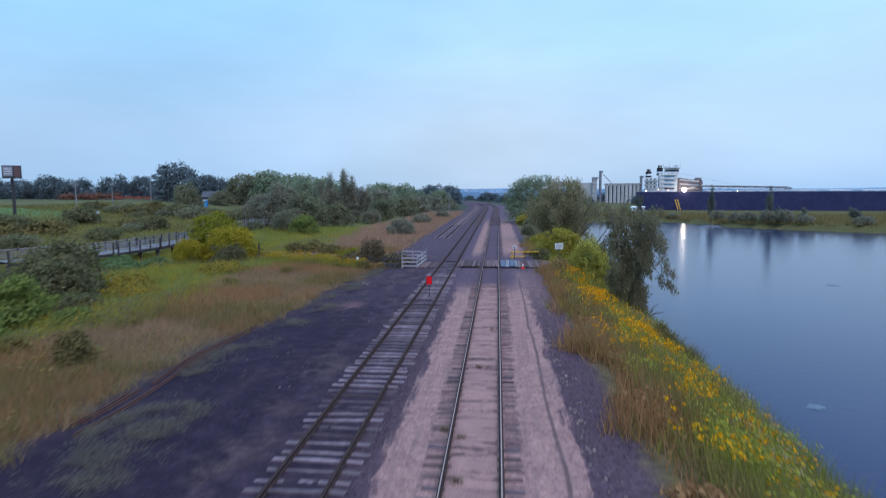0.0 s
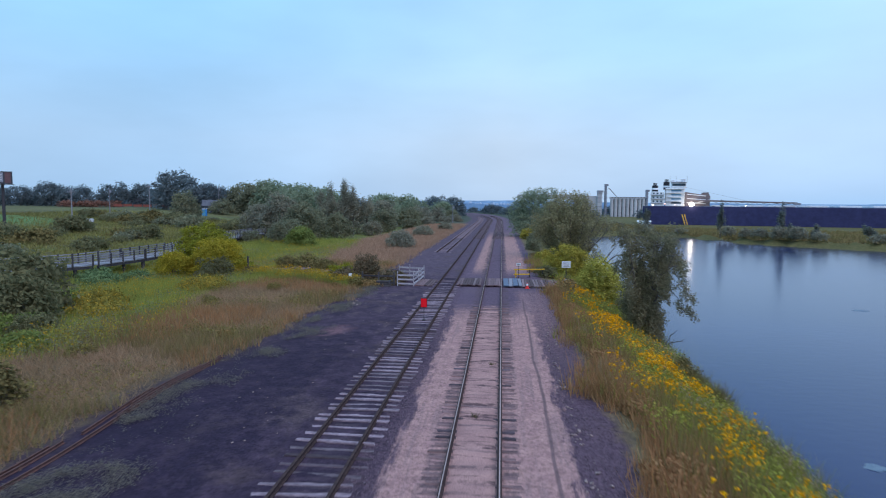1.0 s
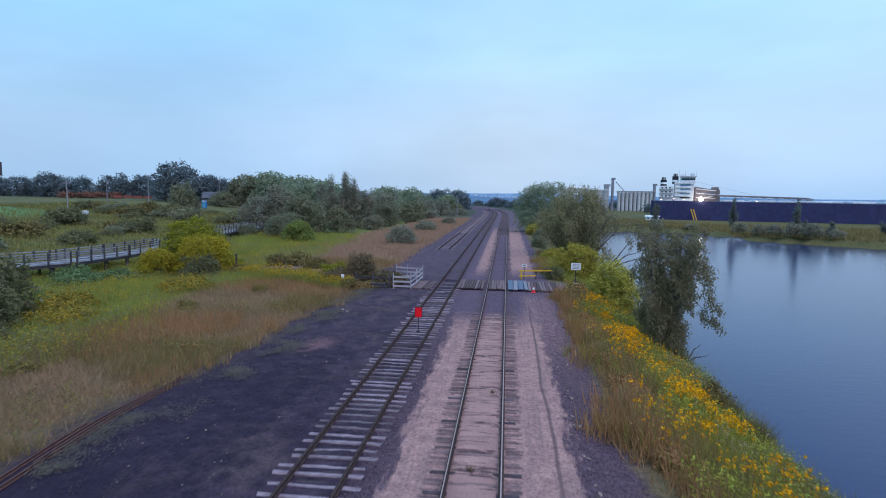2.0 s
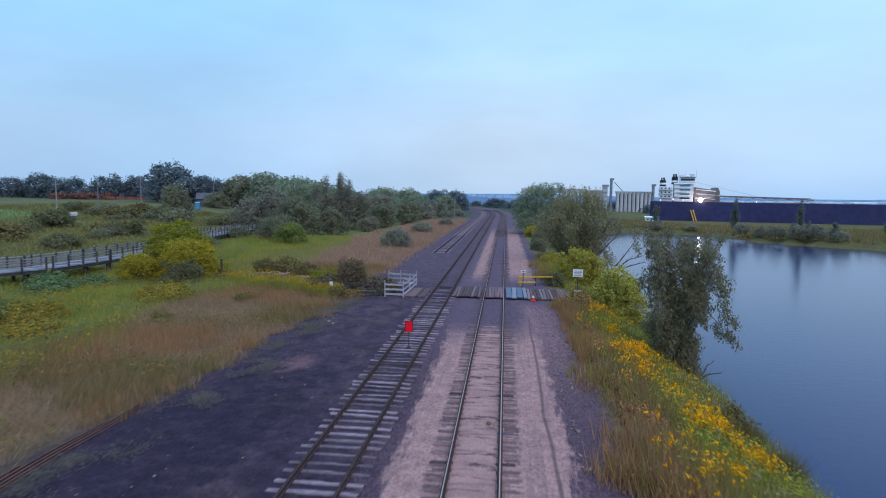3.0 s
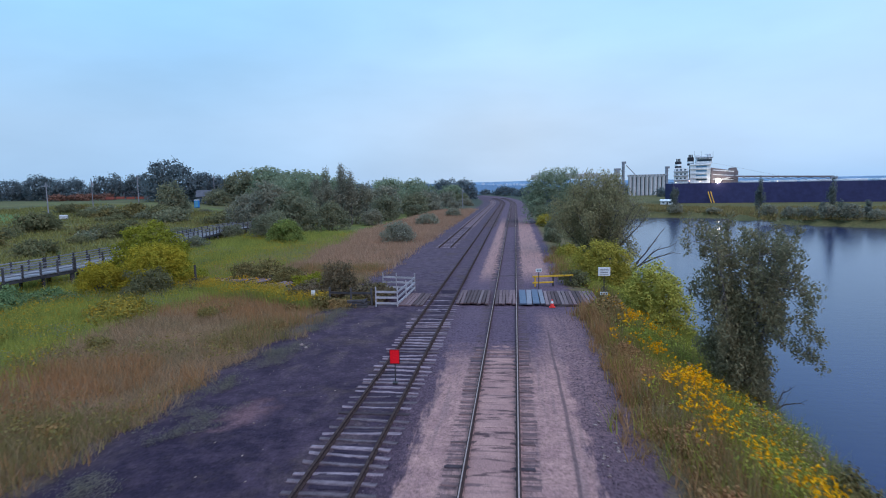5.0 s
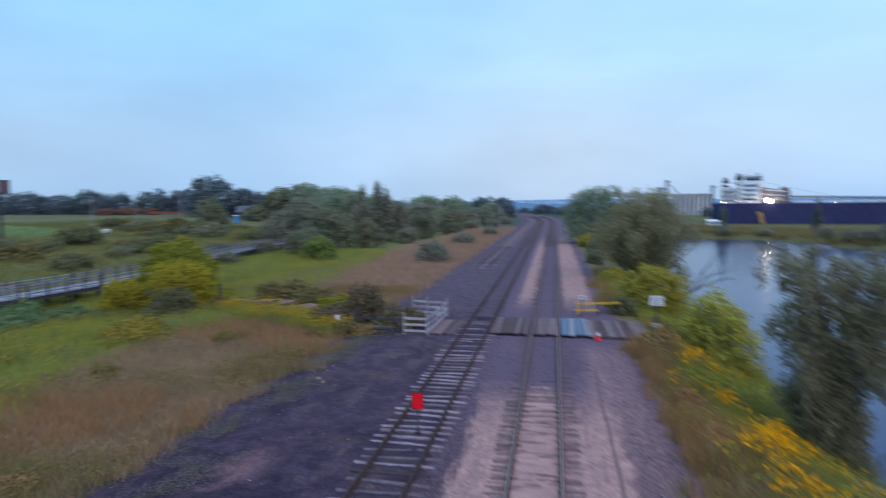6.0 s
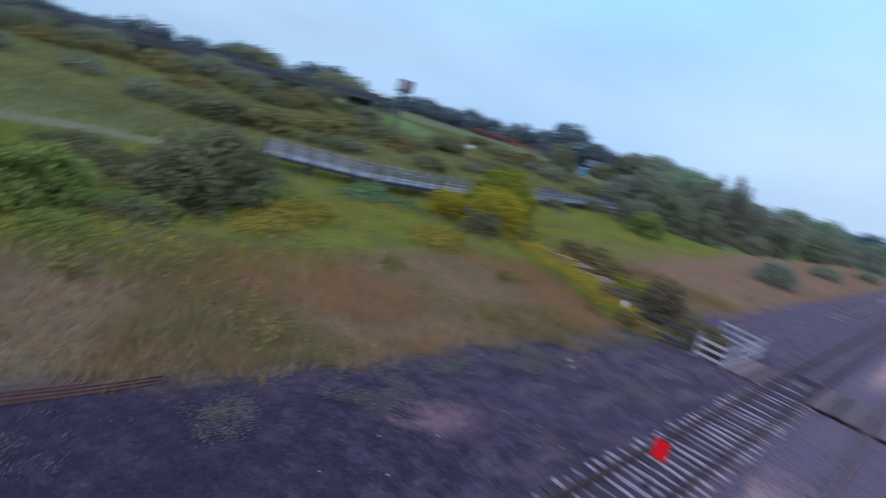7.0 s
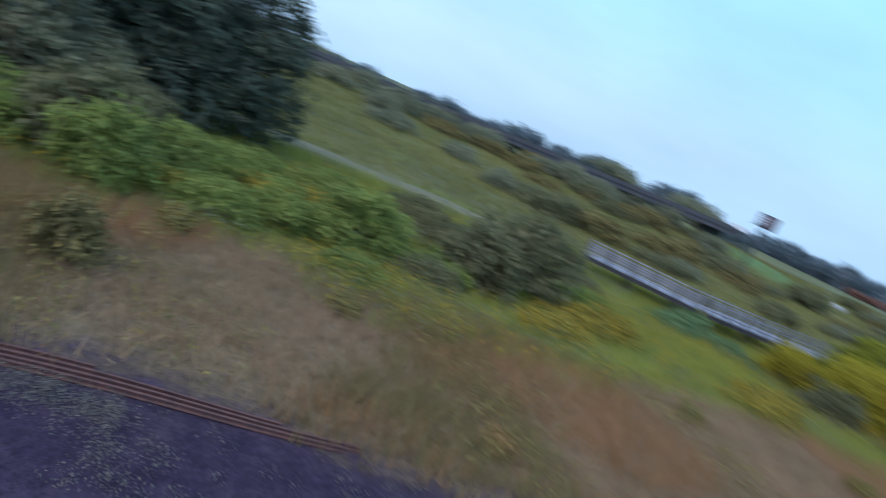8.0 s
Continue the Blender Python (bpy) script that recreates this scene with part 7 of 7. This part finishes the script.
stuff("field_weeds", leaf_quads(g, pts + np.array([0, 0, 0.4]), np.full((len(pts), 3), 1.0) * np.array([0.3, 0.3, 0.4]), np.ones(len(pts)), len(pts) * 9, 0.06), OLIVEWEED, "olive and yellow weed tufts in the dry field", "weeds")

# small dark weeds rooted between the main rails
for x, y in ((-0.42, 2.9), (-0.38, 0.3), (-0.95, 3.4), (-0.1, 9.8), (0.2, -4.0), (0.35, 16.4)):
    base = np.array([[x, y, 0.02]]) + np.concatenate([g.normal(0, 0.05, (9, 2)), np.zeros((9, 1))], 1)
    tuft = new("weed_tuft", faces_mesh("weed_tuft", blades(g, base, g.uniform(0.08, 0.2, 9), 0.014, 0.9, 5, 0.04), LEAF_SCRUB))
    tagged(tuft, "small dark weed rooted in the sand", "weed", "weeds between the rails")

# weeds along the cinder edge
def cinder_weeds(x, y):
    """Patches of low weed: broad beside the scrap rails, a thin broken seam farther on."""
    near = smooth(x + 12.1 + 0.035 * (y - 5), -0.2, 0.5) * smooth(-8.7 - 0.06 * np.maximum(y - 4, 0) - x + 1.6 * (soft_noise(x, y, 0.6, 32) - 0.5), 0, 1.2)
    near = near * (0.03 + 0.97 * smooth(soft_noise(x, y, 0.85, 31), 0.36, 0.56))
    seam = np.exp(-((x - field_edge(y) - 0.3) / 0.8) ** 2) * smooth(soft_noise(x, y, 0.9, 31), 0.38, 0.58)
    return np.where(y < 16.5, near, seam) * (0.15 + 0.85 * smooth(soft_noise(x, y, 2.2, 34), 0.36, 0.52))


pts = scatter(g, 46000, -14.5, -7.2, -16, 42, cinder_weeds)
stuff("grey_weeds", leaf_quads(g, pts + np.array([0, 0, 0.10]), np.full((len(pts), 3), 1.0) * np.array([0.22, 0.22, 0.14]), np.ones(len(pts)), len(pts) * 20, 0.022), GREYWEED, "grey-green weeds along the cinder edge", "weeds")

# bank between track and lake


FLOWER_BEDS = ((7.2, 36.2, 0.8, 1.6), (7.0, 30.5, 0.35, 1.2), (7.8, 26.2, 0.7, 2.2), (8.3, 22.6, 0.9, 2.6), (7.4, 19.6, 0.8, 2.0), (8.6, 17.6, 0.9, 2.2), (8.0, 13.0, 0.9, 2.5), (9.0, 9.5, 0.8, 2.5),
               (8.6, 5.5, 0.9, 2.5), (7.6, 2.0, 1.0, 2.0), (8.8, -1.5, 0.9, 2.5), (9.6, 13.5, 0.5, 1.6))


def flower_zone(x, y):
    """Beds of yellow flowers, broken up at a smaller scale."""
    out = np.zeros_like(x)
    for cx, cy, rx, ry in FLOWER_BEDS:
        out = np.maximum(out, np.exp(-((x - cx) / (rx * 1.7)) ** 2 - ((y - cy) / ry) ** 2))
    return np.clip(0.04 + out, 0, 1) * smooth(soft_noise(x, y, 1.2, 47), 0.36, 0.5) * smooth(soft_noise(x, y, 2.6, 48), 0.42, 0.56) * (0.45 + 0.55 * smooth(y, 9, 17))


def bank_keep(x, y):
    inner = 4.35 + 0.9 * (soft_noise(x, y, 0.7, 41) - 0.5) * 2 + 0.5 * (soft_noise(x, y, 2.3, 42) - 0.5) - 0.3 * smooth(8 - y, 0, 14)
    return (0.25 * smooth(x - inner, -0.2, 0.5) + 0.75 * smooth(x - inner, 0.4, 1.7)) * smooth(bank_x(y) - 0.2 - x, -0.2, 0.6)


pts = scatter(g, 38000, 3.4, 14, -16, 75, lambda x, y: bank_keep(x, y) * (0.12 + 0.88 * smooth(x + 1.2 * (soft_noise(x, y, 0.5, 43) - 0.5), 6.0, 7.4)))
pts = pts[~((pts[:, 1] > 40.6) & (pts[:, 1] < 49.5) & (pts[:, 0] < 6.3))]
stuff("bank_grass", blades(g, pts, g.uniform(0.5, 1.25, len(pts)), 0.016, 0.28, 7, 0.14), BANKGRASS, "tall green grass on the lake bank", "grass")
pts = scatter(g, 9000, 4.6, 12, -16, 60, lambda x, y: bank_keep(x, y) * smooth(x, 5.0, 6.4) * smooth(soft_noise(x, y, 0.8, 46), 0.35, 0.6))
pts = pts[~((pts[:, 1] > 40.6) & (pts[:, 1] < 49.5) & (pts[:, 0] < 6.3))]
stuff("bank_grass", blades(g, pts, g.uniform(0.9, 1.5, len(pts)), 0.018, 0.22, 6, 0.16), OLIVEGRASS, "tall olive grass standing on the lake bank", "grass")
pts = scatter(g, 15000, 3.4, 10, -16, 75, lambda x, y: bank_keep(x, y) * smooth(7.3 - x + 2 * (soft_noise(x, y, 0.5, 44) - 0.5), 0, 1.4))
pts = pts[~((pts[:, 1] > 40.6) & (pts[:, 1] < 49.5) & (pts[:, 0] < 6.3))]
stuff("brown_grass", blades(g, pts, g.uniform(0.35, 0.8, len(pts)), 0.014, 0.45, 7, 0.14), BROWNGRASS, "dry brown grass along the shoulder", "grass")
pts = scatter(g, 16000, 3.4, 8.5, -16, 46, lambda x, y: bank_keep(x, y) * smooth(7.8 - x, 0, 1.6) * smooth(soft_noise(x, y, 0.6, 45), 0.36, 0.54))
pts = pts[~((pts[:, 1] > 40.6) & (pts[:, 1] < 49.5) & (pts[:, 0] < 6.3))]
stuff("rusty_weeds", blades(g, pts, g.uniform(0.5, 1.15, len(pts)), 0.016, 0.3, 8, 0.16), RUSTGRASS, "rusty weeds along the shoulder", "weeds")
pts = scatter(g, 12000, 5.0, 12, -16, 42, lambda x, y: bank_keep(x, y) * flower_zone(x + 0.3, y) * (0.25 + 0.75 * smooth(bank_x(y) - 0.8 - x, 0.0, 0.7)) * (0.5 + 0.5 * smooth(y, 3, 10)))
stuff("flower_stems", blades(g, pts, g.uniform(0.8, 1.15, len(pts)), 0.014, 0.2, 4, 0.12), BANKGRASS, "stems of the yellow flowers", "weeds")
heads = np.repeat(pts, 5, 0) + np.concatenate([g.normal(0, 0.15, (len(pts) * 5, 2)), g.uniform(0.8, 1.3, (len(pts) * 5, 1))], 1)
stuff("yellow_flowers", leaf_quads(g, heads, np.full((len(heads), 3), 0.06), np.ones(len(heads)), len(heads) * 3, 0.058), FLOWER, "bright yellow wild flowers on the bank", "flowers")
pts = scatter(g, 24000, 5.2, 13, -16, 60, lambda x, y: bank_keep(x, y) * (0.25 + 0.75 * smooth(x, 5.8, 7.2)) * smooth(soft_noise(x, y, 1.1, 61), 0.36, 0.58))
stuff("leafy_weeds", leaf_quads(g, pts + np.array([0, 0, 0.55]), np.full((len(pts), 3), 1.0) * np.array([0.26, 0.26, 0.55]), np.ones(len(pts)), len(pts) * 9, 0.06), BANKLEAF, "leafy yellow-green weeds on the lake bank", "weeds")
pts = scatter(g, 9000, 3.8, 8, -16, 60, lambda x, y: bank_keep(x, y) * smooth(7.2 - x, 0, 1.4) * smooth(soft_noise(x, y, 1.0, 63), 0.36, 0.58))
pts = pts[~((pts[:, 1] > 40.6) & (pts[:, 1] < 49.5) & (pts[:, 0] < 6.3))]
stuff("brown_weeds", leaf_quads(g, pts + np.array([0, 0, 0.3]), np.full((len(pts), 3), 1.0) * np.array([0.3, 0.3, 0.42]), np.ones(len(pts)), len(pts) * 14, 0.04), BROWNWEED, "brown withered weeds along the shoulder", "weeds")
pts = scatter(g, 5000, 4.8, 11, -16, 40, lambda x, y: bank_keep(x, y) * smooth(soft_noise(x, y, 0.7, 51), 0.55, 0.75))
stuff("pale_weeds", blades(g, pts, g.uniform(0.6, 1.0, len(pts)), 0.02, 0.15, 5, 0.1), PALEWEED, "pale seed heads on the bank", "weeds")
pts = scatter(g, 1500, 7.0, 11, -10, 30, lambda x, y: bank_keep(x, y) * smooth(x, 7.4, 8.6) * smooth(soft_noise(x, y, 1.2, 52), 0.52, 0.68))
heads = np.repeat(pts, 6, 0) + np.concatenate([g.normal(0, 0.12, (len(pts) * 6, 2)), g.uniform(0.7, 1.2, (len(pts) * 6, 1))], 1)
stuff("white_asters", leaf_quads(g, heads, np.full((len(heads), 3), 0.06), np.ones(len(heads)), len(heads) * 2, 0.04), PALEWEED, "pale whitish aster blooms on the bank", "flowers")
pts = scatter(g, 5200, 16, 125, 104, 200, lambda x, y: smooth(y - shore_y(x), -1.0, 1.0) * smooth(shore_y(x) + 34 - y, 0, 20) * smooth(soft_noise(x, y, 0.3, 95), 0.38, 0.6))
stuff("shore_weeds", leaf_quads(g, pts + np.array([0, 0, 0.5]), np.full((len(pts), 3), 1.0) * np.array([0.8, 0.8, 0.5]), np.ones(len(pts)), len(pts) * 5, 0.13), LEAF_OLIVE, "olive weeds on the far shore", "weeds")
pts = scatter(g, 30000, 24, 170, 104, 262, lambda x, y: smooth(y - shore_y(x), 0.0, 3.0) * smooth(shore_y(x) + 95 - y, 0, 12))
stuff("far_shore_grass", blades(g, pts, g.uniform(0.5, 1.3, len(pts)) * (0.6 + 0.8 * soft_noise(pts[:, 0], pts[:, 1], 0.12, 97)), 0.14, 0.3, 5, 0.8), OLIVEGRASS, "olive grass on the far shore", "grass")
pts = scatter(g, 30000, -125, -44, 5, 165, lambda x, y: 1 - 0.95 * np.exp(-(((x + 112) * 0.045) ** 2 + ((y - 112) * 0.07) ** 2)), True)
stuff("slope_grass", blades(g, pts, g.uniform(0.3, 0.75, len(pts)), 0.075, 0.45, 4, 0.8), SLOPEGRASS, "rough olive grass on the slope", "grass")
pts = scatter(g, 9000, -125, -46, 5, 165, lambda x, y: smooth(soft_noise(x, y, 0.16, 91), 0.5, 0.62), True)
stuff("slope_weeds", leaf_quads(g, pts + np.array([0, 0, 0.45]), np.full((len(pts), 3), 1.0) * np.array([0.9, 0.9, 0.4]), np.ones(len(pts)), len(pts) * 5, 0.11), LEAF_OLIVE, "olive weed drifts on the slope", "weeds")
